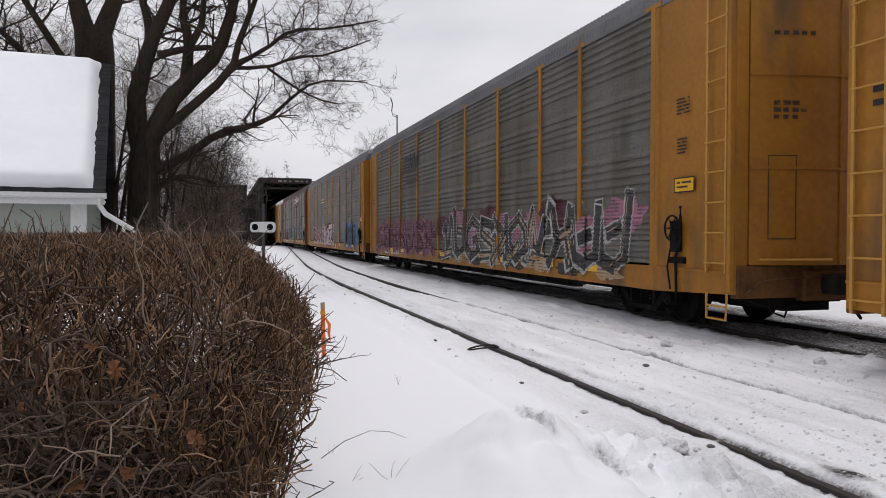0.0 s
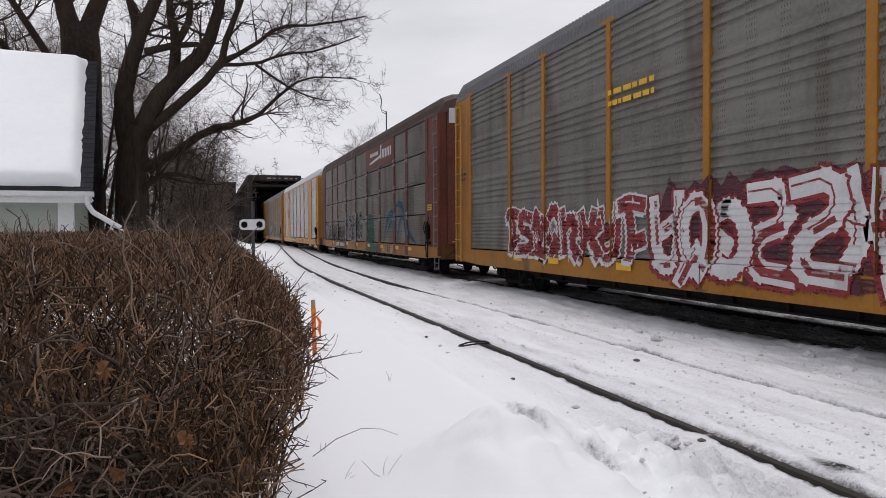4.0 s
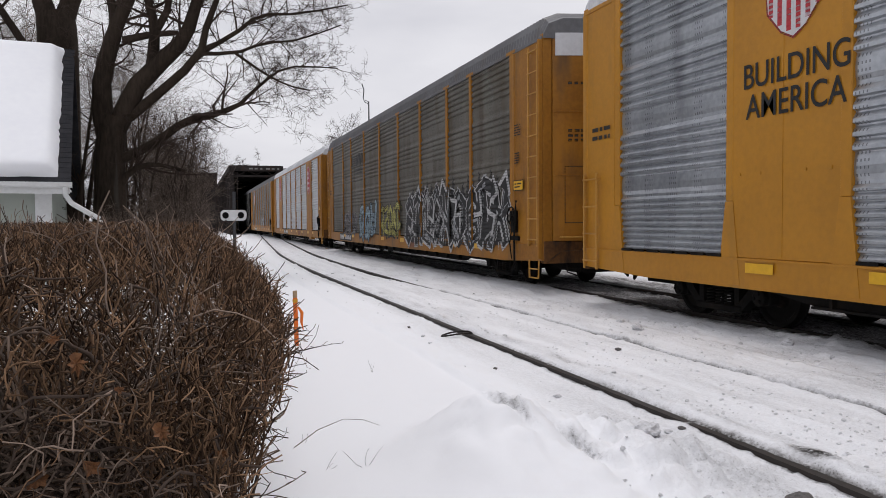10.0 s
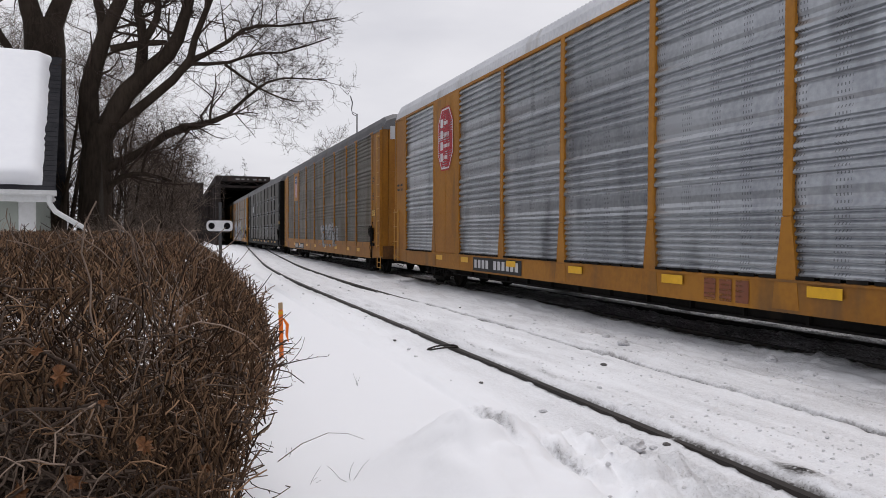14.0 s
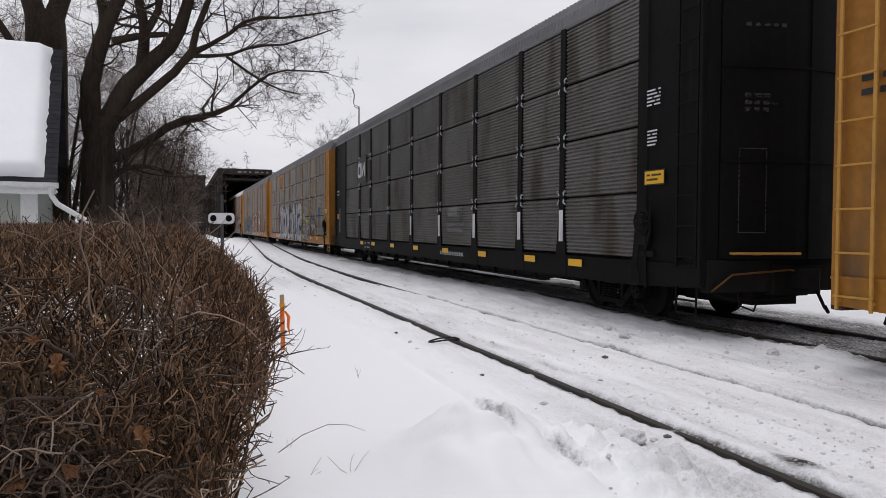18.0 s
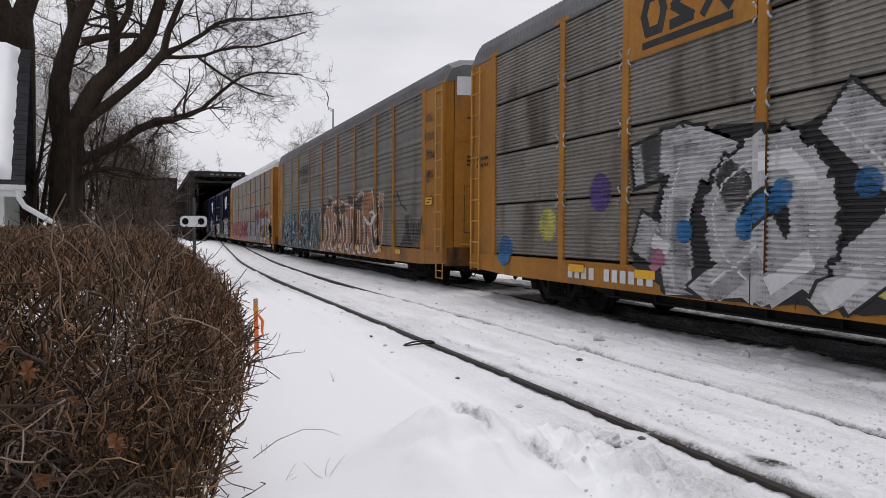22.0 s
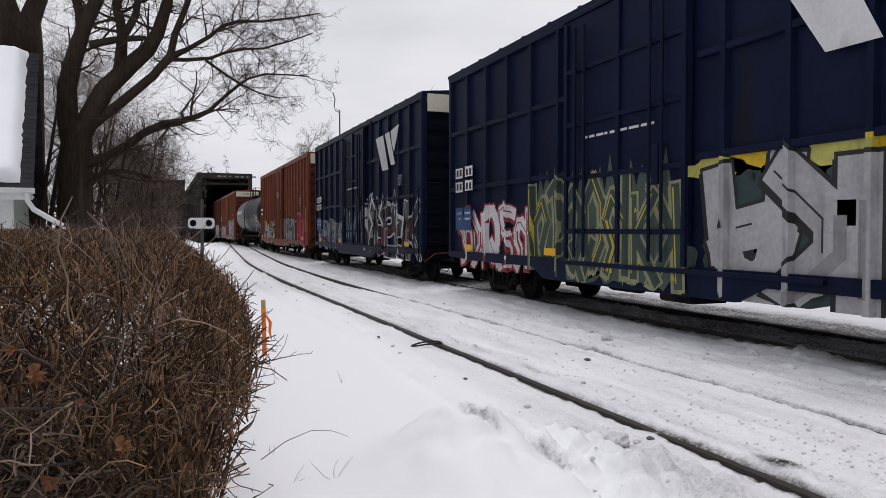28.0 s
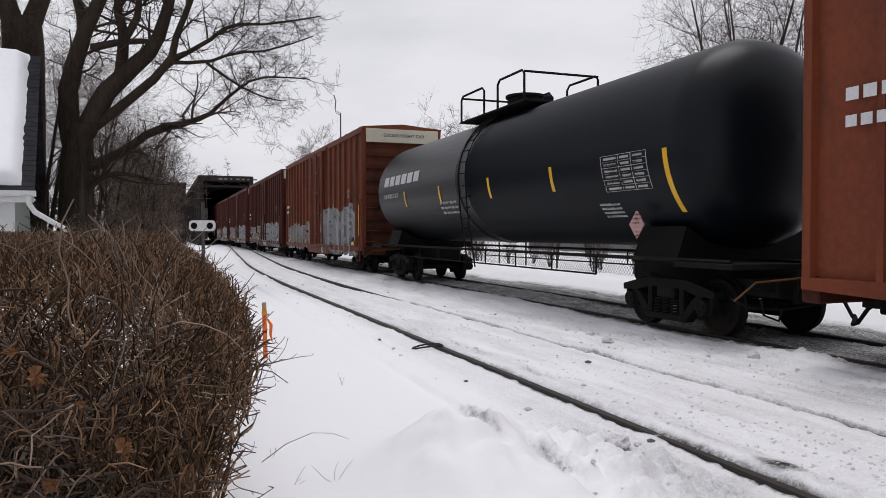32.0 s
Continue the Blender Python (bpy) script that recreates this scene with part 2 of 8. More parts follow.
def paint(r, g, b, solid=False, smooth=False):
    """Spray paint of that colour, with the ribs of the wall under it."""
    key = (r, g, b)
    if solid:
        if (key, 1) not in PAINT:
            PAINT[key, 1] = mat("flat_paint", key, tuple(c * 0.8 for c in key), 0.6, big=1.5, fine=20, bump=0.05, stain=tuple(c * 0.55 + 0.02 for c in key), stain_at=0.6)
        return PAINT[key, 1]
    if smooth:
        if (key, 2) not in PAINT:
            m = mat("spray_paint", key, tuple(c * 0.68 for c in key), 0.6, big=1.2, fine=14, bump=0.1, stain=tuple(c * 0.45 for c in key), stain_at=0.58)
            PAINT[key, 2] = m
        return PAINT[key, 2]
    if key not in PAINT:
        m = mat("spray_paint", key, tuple(c * 0.72 for c in key), 0.6, big=1.2, fine=9, bump=0.1, stain=tuple(c * 0.5 + 0.03 for c in key), stain_at=0.62, speck=0.3)
        # thin paint: the wall shows through in patches and along its ribs
        n, l = m.node_tree.nodes, m.node_tree.links
        tc = n.new("ShaderNodeTexCoord")
        nz = n.new("ShaderNodeTexNoise")
        nz.inputs["Scale"].default_value, nz.inputs["Detail"].default_value = 3.5, 6
        l.new(tc.outputs["Object"], nz.inputs["Vector"])
        wave = n.new("ShaderNodeTexWave")
        wave.bands_direction = "Z"
        wave.inputs["Scale"].default_value, wave.inputs["Distortion"].default_value = 4.6, 0.3
        l.new(tc.outputs["Object"], wave.inputs["Vector"])
        add = n.new("ShaderNodeMath")
        add.operation = "MULTIPLY_ADD"
        add.inputs[1].default_value = 0.22
        l.new(wave.outputs["Fac"], add.inputs[0])
        l.new(nz.outputs["Fac"], add.inputs[2])
        ramp = n.new("ShaderNodeValToRGB")
        ramp.color_ramp.elements[0].position, ramp.color_ramp.elements[0].color = 0.60, (0.04, 0.04, 0.04, 1)
        ramp.color_ramp.elements[1].position, ramp.color_ramp.elements[1].color = 0.86, (0.75, 0.75, 0.75, 1)
        l.new(add.outputs[0], ramp.inputs[0])
        clear = n.new("ShaderNodeBsdfTransparent")
        mx = n.new("ShaderNodeMixShader")
        l.new(ramp.outputs[0], mx.inputs[0])
        l.new(n["Principled BSDF"].outputs[0], mx.inputs[1])
        l.new(clear.outputs[0], mx.inputs[2])
        l.new(mx.outputs[0], n["Material Output"].inputs[0])
        PAINT[key] = m
        SPRAY[m.name] = key
    return PAINT[key]


# ---- mesh helpers ----
def mesh_of(name, verts, faces, material, smooth=False):
    me = bpy.data.meshes.new(name)
    me.from_pydata([tuple(v) for v in verts], [], [tuple(f_) for f_ in faces])
    me.materials.append(material)
    if smooth:
        me.polygons.foreach_set("use_smooth", [True] * len(me.polygons))
    me.update()
    return me


def put(name, me, parent=None, m=None, label=""):
    ob = new(name, me)
    if parent is not None:
        ob.parent = parent
    if m is not None:
        ob.matrix_basis = m
    if label:
        ob["label"] = label
    return ob


def thing(name, label, category, m=None, group="", kind=""):
    ob = new(name)
    ob.empty_display_size = 0.3
    if m is not None:
        ob.matrix_basis = m
    return tagged(ob, label, category, group, kind)


class Geo:
    """Gathers faces for one mesh."""

    def __init__(self):
        self.v, self.f = [], []

    def add(self, verts, faces):
        o = len(self.v)
        self.v += [tuple(v) for v in verts]
        self.f += [tuple(i + o for i in f_) for f_ in faces]
        return self

    def box(self, x0, x1, y0, y1, z0, z1, c=0.0):
        if c <= 0:
            v = [(x, y, z) for x in (x0, x1) for y in (y0, y1) for z in (z0, z1)]
            return self.add(v, [(0, 1, 3, 2), (4, 6, 7, 5), (0, 4, 5, 1), (2, 3, 7, 6), (0, 2, 6, 4), (1, 5, 7, 3)])
        # chamfered on all edges
        bm = bmesh.new()
        bmesh.ops.create_cube(bm, size=1)
        for q in bm.verts:
            q.co = Vector(((x0 + x1) / 2 + q.co.x * (x1 - x0), (y0 + y1) / 2 + q.co.y * (y1 - y0), (z0 + z1) / 2 + q.co.z * (z1 - z0)))
        bmesh.ops.bevel(bm, geom=bm.edges[:], offset=c, segments=1, affect="EDGES")
        return self.bm(bm)

    def bm(self, bm):
        bm.verts.index_update()
        o = len(self.v)
        self.v += [tuple(q.co) for q in bm.verts]
        self.f += [tuple(q.index + o for q in f_.verts) for f_ in bm.faces]
        bm.free()
        return self

    def prism(self, poly, axis, a, b):
        """Extrudes a closed outline (two coordinates) along axis from a to b."""
        k = len(poly)

        def at(p, h):
            return {"x": (h, p[0], p[1]), "y": (p[0], h, p[1]), "z": (p[0], p[1], h)}[axis]
        v = [at(p, a) for p in poly] + [at(p, b) for p in poly]
        f_ = [(i, (i + 1) % k, k + (i + 1) % k, k + i) for i in range(k)]
        return self.add(v, f_ + [tuple(reversed(range(k))), tuple(range(k, 2 * k))])

    def tube(self, pts, r, sides=8, cap=True):
        pts = [Vector(p) for p in pts]
        rs = r if isinstance(r, (list, tuple)) else [r] * len(pts)
        v, f_ = [], []
        for i, p in enumerate(pts):
            d = (pts[min(i + 1, len(pts) - 1)] - pts[max(i - 1, 0)]).normalized()
            u = d.cross(Vector((0, 0, 1)) if abs(d.z) < 0.9 else Vector((1, 0, 0))).normalized()
            w = d.cross(u)
            for k in range(sides):
                a = 2 * math.pi * k / sides
                v.append(p + (u * math.cos(a) + w * math.sin(a)) * rs[i])
        for i in range(len(pts) - 1):
            for k in range(sides):
                f_.append((i * sides + k, i * sides + (k + 1) % sides, (i + 1) * sides + (k + 1) % sides, (i + 1) * sides + k))
        if cap:
            f_ += [tuple(reversed(range(sides))), tuple(range(len(v) - sides, len(v)))]
        return self.add(v, f_)

    def lathe(self, prof, sides, axis="x"):
        """Turns (along, radius) pairs round an axis."""
        v, f_ = [], []
        for a, r in prof:
            for k in range(sides):
                t = 2 * math.pi * k / sides
                c, s = r * math.cos(t), r * math.sin(t)
                v.append({"x": (a, c, s), "y": (c, a, s), "z": (c, s, a)}[axis])
        for i in range(len(prof) - 1):
            for k in range(sides):
                f_.append((i * sides + k, i * sides + (k + 1) % sides, (i + 1) * sides + (k + 1) % sides, (i + 1) * sides + k))
        f_ += [tuple(reversed(range(sides))), tuple(range(len(v) - sides, len(v)))]
        return self.add(v, f_)

    def move(self, m):
        self.v = [tuple(m @ Vector(q)) for q in self.v]
        return self

    def make(self, name, material, smooth=False):
        me = mesh_of(name, self.v, self.f, material, smooth)
        bm = bmesh.new()
        bm.from_mesh(me)
        bmesh.ops.recalc_face_normals(bm, faces=bm.faces[:])
        bm.to_mesh(me)
        bm.free()
        return me


def part(name, geo, material, parent, label="", m=None, smooth=False):
    return put(name, geo.make(name, material, smooth), parent, m, label)


def lettering(text, size, material):
    """A flat mesh of built-in type, centred."""
    cu = bpy.data.curves.new("lettering", "FONT")
    cu.body, cu.size, cu.align_x, cu.align_y = text, size, "CENTER", "CENTER"
    cu.offset = size * 0.008
    tmp = bpy.data.objects.new("lettering", cu)
    scene.collection.objects.link(tmp)
    dg = bpy.context.evaluated_depsgraph_get()
    me = bpy.data.meshes.new_from_object(tmp.evaluated_get(dg))
    bpy.data.objects.remove(tmp)
    me.materials.clear()
    me.materials.append(material)
    return me


# ---- ground: one snow sheet to the horizon ----
MAIN_X, GAUGE = 8.53, 0.757
SIDING_X = 4.235


def siding_x(y):
    """Centre of the siding, which bends into the main track ahead."""
    k = 0.0 if y < 20 else (0.0016 * (y - 20) ** 2 if y < 41 else 0.7056 + 0.0672 * (y - 41))
    return min(SIDING_X + k, MAIN_X)


def smooth_step(a, b, x):
    t = min(max((x - a) / (b - a), 0.0), 1.0)
    return t * t * (3 - 2 * t)


def ground_z(x, y):
    near = max(0.0, 1 - max(abs(y - 10) - 60, 0) / 60)
    z = -0.075
    z += 0.05 * noise.noise((x * 0.16, y * 0.16, 3.1))
    if near > 0 and -12 < x < 30:
        sx = siding_x(y)
        # smooth lawn snow, trodden snow by the tracks
        rough = smooth_step(2.3, 3.1, x) * (1 - smooth_step(13, 16, x))
        lumps = abs(noise.noise((x * 6.5, y * 4.5, 1.7))) * 0.5 + abs(noise.noise((x * 15, y * 11, 4.7))) * 0.35
        crumb = max(0.0, noise.noise((x * 2.1, y * 1.2, 12.0)))
        z += rough * (0.03 * noise.noise((x * 1.7, y * 0.8, 0.4)) + 0.022 * noise.noise((x * 5.5, y * 2.2, 7.7)) + lumps * (0.085 + 0.26 * crumb) - 0.030)
        z += rough * 0.012 * noise.noise((x * 9, y * 0.7, 2.7))
        z += (1 - rough) * 0.012 * noise.noise((x * 2.2, y * 2.2, 5.0))
        # rail beds
        d = abs(x - sx)
        if d < 1.7:
            z = z * 0.5 + 0.012 - 0.035 * math.exp(-((d - GAUGE) / 0.09) ** 2)
            if y < 24:
                # heaped snow between the rails, the near rail bare on one side, the other all but buried
                e = x - sx
                lump = 0.02 * noise.noise((x * 3.0, y * 1.1, 2.0)) + 0.016 * noise.noise((x * 9, y * 1.2, 6.0)) + lumps * (0.045 + 0.09 * crumb)
                buried = -0.045 + 0.080 * smooth_step(-GAUGE - 0.01, -GAUGE + 0.10, e) + lump
                dip = (0.105 + 0.02 * noise.noise((0.0, y * 0.9, 1.0))) * math.exp(-((e - GAUGE + 0.012) / 0.055) ** 4)
                buried -= dip + 0.02 * smooth_step(0.9, 1.6, e)
                q = smooth_step(13, 23, y)
                z = z * q + buried * (1 - q)
        d = abs(x - MAIN_X)
        z += 0.045 * (1 - smooth_step(0.95, 1.25, d)) - 0.04 * math.exp(-((d - 0.70) / 0.06) ** 2)
        z += 0.03 * math.exp(-((d - 1.25) / 0.3) ** 2)
        if y < 12:
            # the ploughed heap and its ridge
            z += 0.40 * math.exp(-(abs((x - 1.86) / 0.50) ** 1.5) - (abs((y - 4.62) / 0.60) ** 1.5))
            z += 0.14 * math.exp(-((x - 1.62) / 0.42) ** 2 - ((y - 3.9) / 0.7) ** 2)
            z += 0.13 * math.exp(-((x - 2.55) / 0.3) ** 2 - ((y - 4.2) / 0.45) ** 2)
            h = math.exp(-((x - 2.15) / 0.7) ** 2 - ((y - 4.4) / 0.9) ** 2)
            z += h * (0.14 * noise.noise((x * 2.6 + 3, y * 2.2, 0.2)) + 0.09 * abs(noise.noise((x * 5, y * 4, 9.2))) + 0.03 * noise.noise((x * 14, y * 12, 2.2)))
            # two scraped gouges on the heap
            for gx, gy, deep in ((2.04, 4.72, 0.10), (1.90, 4.40, 0.09), (2.24, 4.06, 0.06)):
                u = (x - gx) * 0.34 - (y - gy) * 0.94
                v = (x - gx) * 0.94 + (y - gy) * 0.34
                v += 0.05 * noise.noise((u * 7, gx * 9, 0.0))
                z -= deep * math.exp(-(abs(u) / 0.24) ** 3) * (math.exp(-(v / 0.045) ** 2) if v > 0 else math.exp(-(v / 0.09) ** 2))
            foot = math.exp(-((x - 2.75) / 0.55) ** 2 - ((y - 3.9) / 0.9) ** 2)
            z += foot * (0.22 * abs(noise.noise((x * 5.2, y * 4.6, 31.2))) + 0.10 * abs(noise.noise((x * 12, y * 11, 3.2))) - 0.03)
        # bank behind the main track
        z += 0.25 * smooth_step(11.0, 12.5, x) - 0.15 * smooth_step(13.5, 17, x)
        # low bank beside the siding further on
        z += 0.10 * smooth_step(14, 22, y) * math.exp(-((x - 1.9) / 0.9) ** 2)
    return z


def dirt_and_shade_at(x, y):
    sx = siding_x(y)
    d = 0.0
    m_ = abs(x - MAIN_X)
    far_side = 1.6 if x > MAIN_X else 0.0
    d = max(d, 0.44 * (1 - smooth_step(0.78 + far_side, 1.12 + far_side, m_ + 0.16 * noise.noise((x * 0.9, y * 0.5, 2.0)))))
    s_ = abs(x - sx)
    wob = 0.5 + 0.5 * noise.noise((x * 2, y * 0.7, 4.0))
    d = max(d, (0.50 + 0.25 * wob) * math.exp(-((s_ - GAUGE) / 0.045) ** 2) * (1.0 if x < sx else 1.1), (0.10 + 0.22 * noise.noise((x * 6, y * 1.5, 3.0))) * math.exp(-((x - sx + GAUGE - 0.16) / 0.14) ** 2))
    if x > sx - 1.2:
        d = max(d, (0.075 + 0.09 * noise.noise((x * 3.1, y * 0.9, 6.0))) * (1 - smooth_step(1.1, 1.5, abs(x - 6.4))), (0.075 + 0.07 * noise.noise((x * 5, y * 0.5, 8.0))) * (1 - smooth_step(0.9, 1.3, s_)))
    if x < 3.4 and y < 11:
        d = max(d, 0.09 * math.exp(-((x - 2.95) / 0.42) ** 2 - ((y - 4.0) / 1.6) ** 2) + 0.07 * math.exp(-((x - 3.15) / 0.28) ** 2))
    # the shade in the heap's gouges, painted as a darker snow colour
    if x < 3.0 and y < 6:
        for gx, gy in ((2.04, 4.72), (1.90, 4.40), (2.24, 4.06)):
            u = (x - gx) * 0.34 - (y - gy) * 0.94
            v = (x - gx) * 0.94 + (y - gy) * 0.34
            d = max(d, 0.34 * math.exp(-(u / 0.17) ** 2 - ((v - 0.03) / 0.028) ** 2))
    d = max(d, 0.75 * math.exp(-((x - 3.64) / 0.07) ** 2 - ((y - 3.62) / 0.16) ** 2))
    return d


def steps(*runs):
    out = []
    for a, b, h in runs:
        k = max(1, round((b - a) / h))
        out += [a + (b - a) * i / k for i in range(k)]
    return out


gx = [-1500, -700, -300, -150, -80, -45] + steps((-30, -6, 2.0), (-6, 0.3, 0.45), (0.3, 1.3, 0.1), (1.3, 3.38, 0.038), (3.38, 3.7, 0.022), (3.7, 4.85, 0.045), (4.85, 5.12, 0.020), (5.12, 7.4, 0.045), (7.4, 10.4, 0.11), (10.4, 16, 0.35), (16, 40, 2)) + [40, 60, 100, 180, 350, 800, 1500]
gy = [-1500, -600, -200, -80, -40, -20, -10] + steps((-5, 2.5, 0.5), (2.5, 8, 0.045), (8, 14, 0.09), (14, 26, 0.2), (26, 50, 0.6), (50, 120, 2)) + [120, 140, 180, 260, 400, 800, 1500]
gv = [(x, y, ground_z(x, y)) for y in gy for x in gx]
nx = len(gx)
gf = [(j * nx + i, j * nx + i + 1, (j + 1) * nx + i + 1, (j + 1) * nx + i) for j in range(len(gy) - 1) for i in range(nx - 1)]


def snow_material():
    m = bpy.data.materials.new("ground_snow")
    m.use_nodes = True
    n, l = m.node_tree.nodes, m.node_tree.links
    b = n["Principled BSDF"]
    tc = n.new("ShaderNodeTexCoord")
    at = n.new("ShaderNodeAttribute")
    at.attribute_name = "dirt"
    n1, n2, n3 = (n.new("ShaderNodeTexNoise") for _ in range(3))
    for k, s, d in ((n1, 1.6, 7), (n2, 30, 7), (n3, 75, 4)):
        k.inputs["Scale"].default_value, k.inputs["Detail"].default_value = s, d
        k.inputs["Roughness"].default_value = 0.66
        l.new(tc.outputs["Object"], k.inputs["Vector"])
    # drawn out along the track by the plough
    mp = n.new("ShaderNodeMapping")
    mp.inputs["Scale"].default_value = (16, 1.6, 8)
    l.new(tc.outputs["Object"], mp.inputs[0])
    n4 = n.new("ShaderNodeTexNoise")
    n4.inputs["Scale"].default_value, n4.inputs["Detail"].default_value = 1.0, 5
    l.new(mp.outputs[0], n4.inputs["Vector"])

    def math_(op, a, b_, c=None):
        q = n.new("ShaderNodeMath")
        q.operation = op
        for i, v in enumerate((a, b_, c)):
            if v is None:
                continue
            if isinstance(v, (int, float)):
                q.inputs[i].default_value = v
            else:
                l.new(v, q.inputs[i])
        return q.outputs[0]
    # dirt grows where the noise lets it
    jitter = math_("MULTIPLY_ADD", n2.outputs[0], 0.55, math_("MULTIPLY_ADD", n1.outputs[0], 0.25, math_("MULTIPLY", n4.outputs[0], 0.25)))
    amount = math_("ADD", at.outputs["Fac"], math_("MULTIPLY", math_("SUBTRACT", jitter, 0.52), math_("MULTIPLY_ADD", at.outputs["Fac"], 7.0, 0.03)))
    # single grains of grit
    grit = math_("MULTIPLY", math_("GREATER_THAN", n3.outputs[0], 0.60), math_("MINIMUM", math_("MULTIPLY", at.outputs["Fac"], 1.3), 0.18))
    amount = math_("ADD", amount, grit)
    ramp = n.new("ShaderNodeValToRGB")
    e = ramp.color_ramp.elements
    e[0].position, e[0].color = 0.02, (0.87, 0.875, 0.895, 1)
    e[1].position, e[1].color = 1.0, (0.035, 0.032, 0.030, 1)
    for p, c in ((0.18, (0.70, 0.70, 0.715, 1)), (0.40, (0.40, 0.395, 0.395, 1)), (0.68, (0.125, 0.118, 0.112, 1))):
        q = e.new(p)
        q.color = c
    l.new(amount, ramp.inputs[0])
    l.new(ramp.outputs[0], b.inputs["Base Color"])
    b.inputs["Roughness"].default_value = 0.75
    b.inputs["Specular IOR Level"].default_value = 0.25
    bp = n.new("ShaderNodeBump")
    bp.inputs["Strength"].default_value, bp.inputs["Distance"].default_value = 0.8, 0.045
    hgt = math_("MULTIPLY_ADD", n2.outputs[0], math_("MULTIPLY_ADD", at.outputs["Fac"], 3.6, 0.03), math_("MULTIPLY", n3.outputs[0], math_("MULTIPLY_ADD", at.outputs["Fac"], 1.2, 0.03)))
    l.new(hgt, bp.inputs["Height"])
    l.new(bp.outputs[0], b.inputs["Normal"])
    return m


ground_me = mesh_of("ground", gv, gf, snow_material(), True)
# this attribute carries real dirt and also the painted gouge shade
dirt = ground_me.attributes.new("dirt", "FLOAT", "POINT")
dirt.data.foreach_set("value", [dirt_and_shade_at(x, y) if -1 < x < 14 and -10 < y < 140 else 0.0 for x, y, _ in gv])
ground = tagged(new("ground", ground_me), "snow-covered ground, trodden and dirty along the tracks", "snow", kind="structure")


# ---- rails ----
def rail(name, path, label):
    """A rail swept along a plan path of (x, y)."""
    prof = [(-0.036, 0), (0.036, 0), (0.036, -0.035), (0.010, -0.05), (0.010, -0.13), (0.07, -0.15), (0.07, -0.165), (-0.07, -0.165), (-0.07, -0.15), (-0.010, -0.13), (-0.010, -0.05), (-0.036, -0.035)]
    v, f_, k = [], [], len(prof)
    for x, y in path:
        v += [(x + a, y, z) for a, z in prof]
    for i in range(len(path) - 1):
        f_ += [(i * k + j, i * k + (j + 1) % k, (i + 1) * k + (j + 1) % k, (i + 1) * k + j) for j in range(k)]
    ob = new(name, mesh_of(name, v, f_, M["rail"]))
    return tagged(ob, label, "rail", "rails", "structure")


ys = [-60 + 2.0 * i for i in range(77)]
for side in (-1, 1):
    rail("rail", [(siding_x(y) + side * GAUGE, y) for y in ys], "rusty steel rail half buried in snow")
    rail("rail", [(MAIN_X + side * GAUGE, y) for y in (-200, -50, 0, 50, 100, 300, 520)], "dark steel rail of the main track")

# ---- bridge: a dark through truss over the main track ----
BX0, BX1, BY0, BY1, BH = 4.95, 11.5, 104.0, 190.0, 9.2
bridge = thing("railway_bridge", "dark riveted steel through truss railway bridge over the track", "bridge", kind="structure")
for x in (BX0, BX1):
    part("chord", Geo().box(x - 0.3, x + 0.3, BY0, BY1, BH - 0.7, BH, 0.03), M["bridge"], bridge)
    part("chord", Geo().box(x - 0.3, x + 0.3, BY0, BY1, -0.6, 0.5, 0.03), M["bridge"], bridge)
    part("girder_plate", Geo().box(x - 0.06, x + 0.06, BY0 + 0.3, BY1, 0.5, BH - 0.7, 0.01), M["bridge"], bridge)
    for i in range(16):
        y = BY0 + 0.3 + i * 5.7
        part("post", Geo().box(x - 0.28, x + 0.28, y - 0.28, y + 0.28, 0.5, BH - 0.7, 0.02), M["bridge"], bridge)
        if i < 15:
            a, b_ = (y, y + 5.7) if i % 2 else (y + 5.7, y)
            part("diagonal", Geo().tube([(x, a, 0.5), (x, b_, BH - 0.7)], 0.24, 4), M["bridge"], bridge)
            part("diagonal", Geo().tube([(x, b_, 0.5), (x, a, BH - 0.7)], 0.14, 4), M["bridge"], bridge)
for i in range(16):
    y = BY0 + 0.3 + i * 5.7
    part("top_strut", Geo().box(BX0, BX1, y - 0.22, y + 0.22, BH - 0.55, BH - 0.05, 0.02), M["bridge"], bridge)
    part("sway_frame", Geo().box(BX0, BX1, y - 0.1, y + 0.1, BH - 1.55, BH - 1.25, 0.02), M["bridge"], bridge)
    for k in range(6):
        x0 = BX0 + (BX1 - BX0) * k / 6
        x1 = BX0 + (BX1 - BX0) * (k + 1) / 6
        za, zb = (BH - 1.25, BH - 0.55) if k % 2 else (BH - 0.55, BH - 1.25)
        part("lacing", Geo().tube([(x0, y, za), (x1, y, zb)], 0.07, 4), M["bridge"], bridge)
part("portal_plate", Geo().box(BX0, BX1, BY0 - 0.06, BY0 + 0.02, BH - 0.75, BH, 0.01), M["bridge"], bridge)
sp = Geo()
for k in range(7):
    x = BX0 + 2.3 + k * 0.75
    sp.box(x, x + 0.5 - 0.12 * (k % 3), BY0 - 0.075, BY0 - 0.062, BH - 0.52, BH - 0.32)
part("portal_lettering", sp, M["concrete"], bridge, "worn grey paint marks on the portal")
# unseen sheet added over the truss to keep light out of its inside
part("bridge_roof", Geo().box(BX0, BX1, BY0 + 0.6, BY1, BH + 0.005, BH + 0.06), M["bridge"], bridge)
ladder = Geo()
for dx in (-0.22, 0.22):
    ladder.box(BX0 + 0.55 + dx - 0.03, BX0 + 0.55 + dx + 0.03, BY0 - 0.16, BY0 - 0.10, 0.4, BH - 0.9)
for k in range(18):
    ladder.box(BX0 + 0.33, BX0 + 0.77, BY0 - 0.15, BY0 - 0.11, 0.7 + k * 0.43, 0.75 + k * 0.43)
part("ladder", ladder, M["bridge"], bridge)
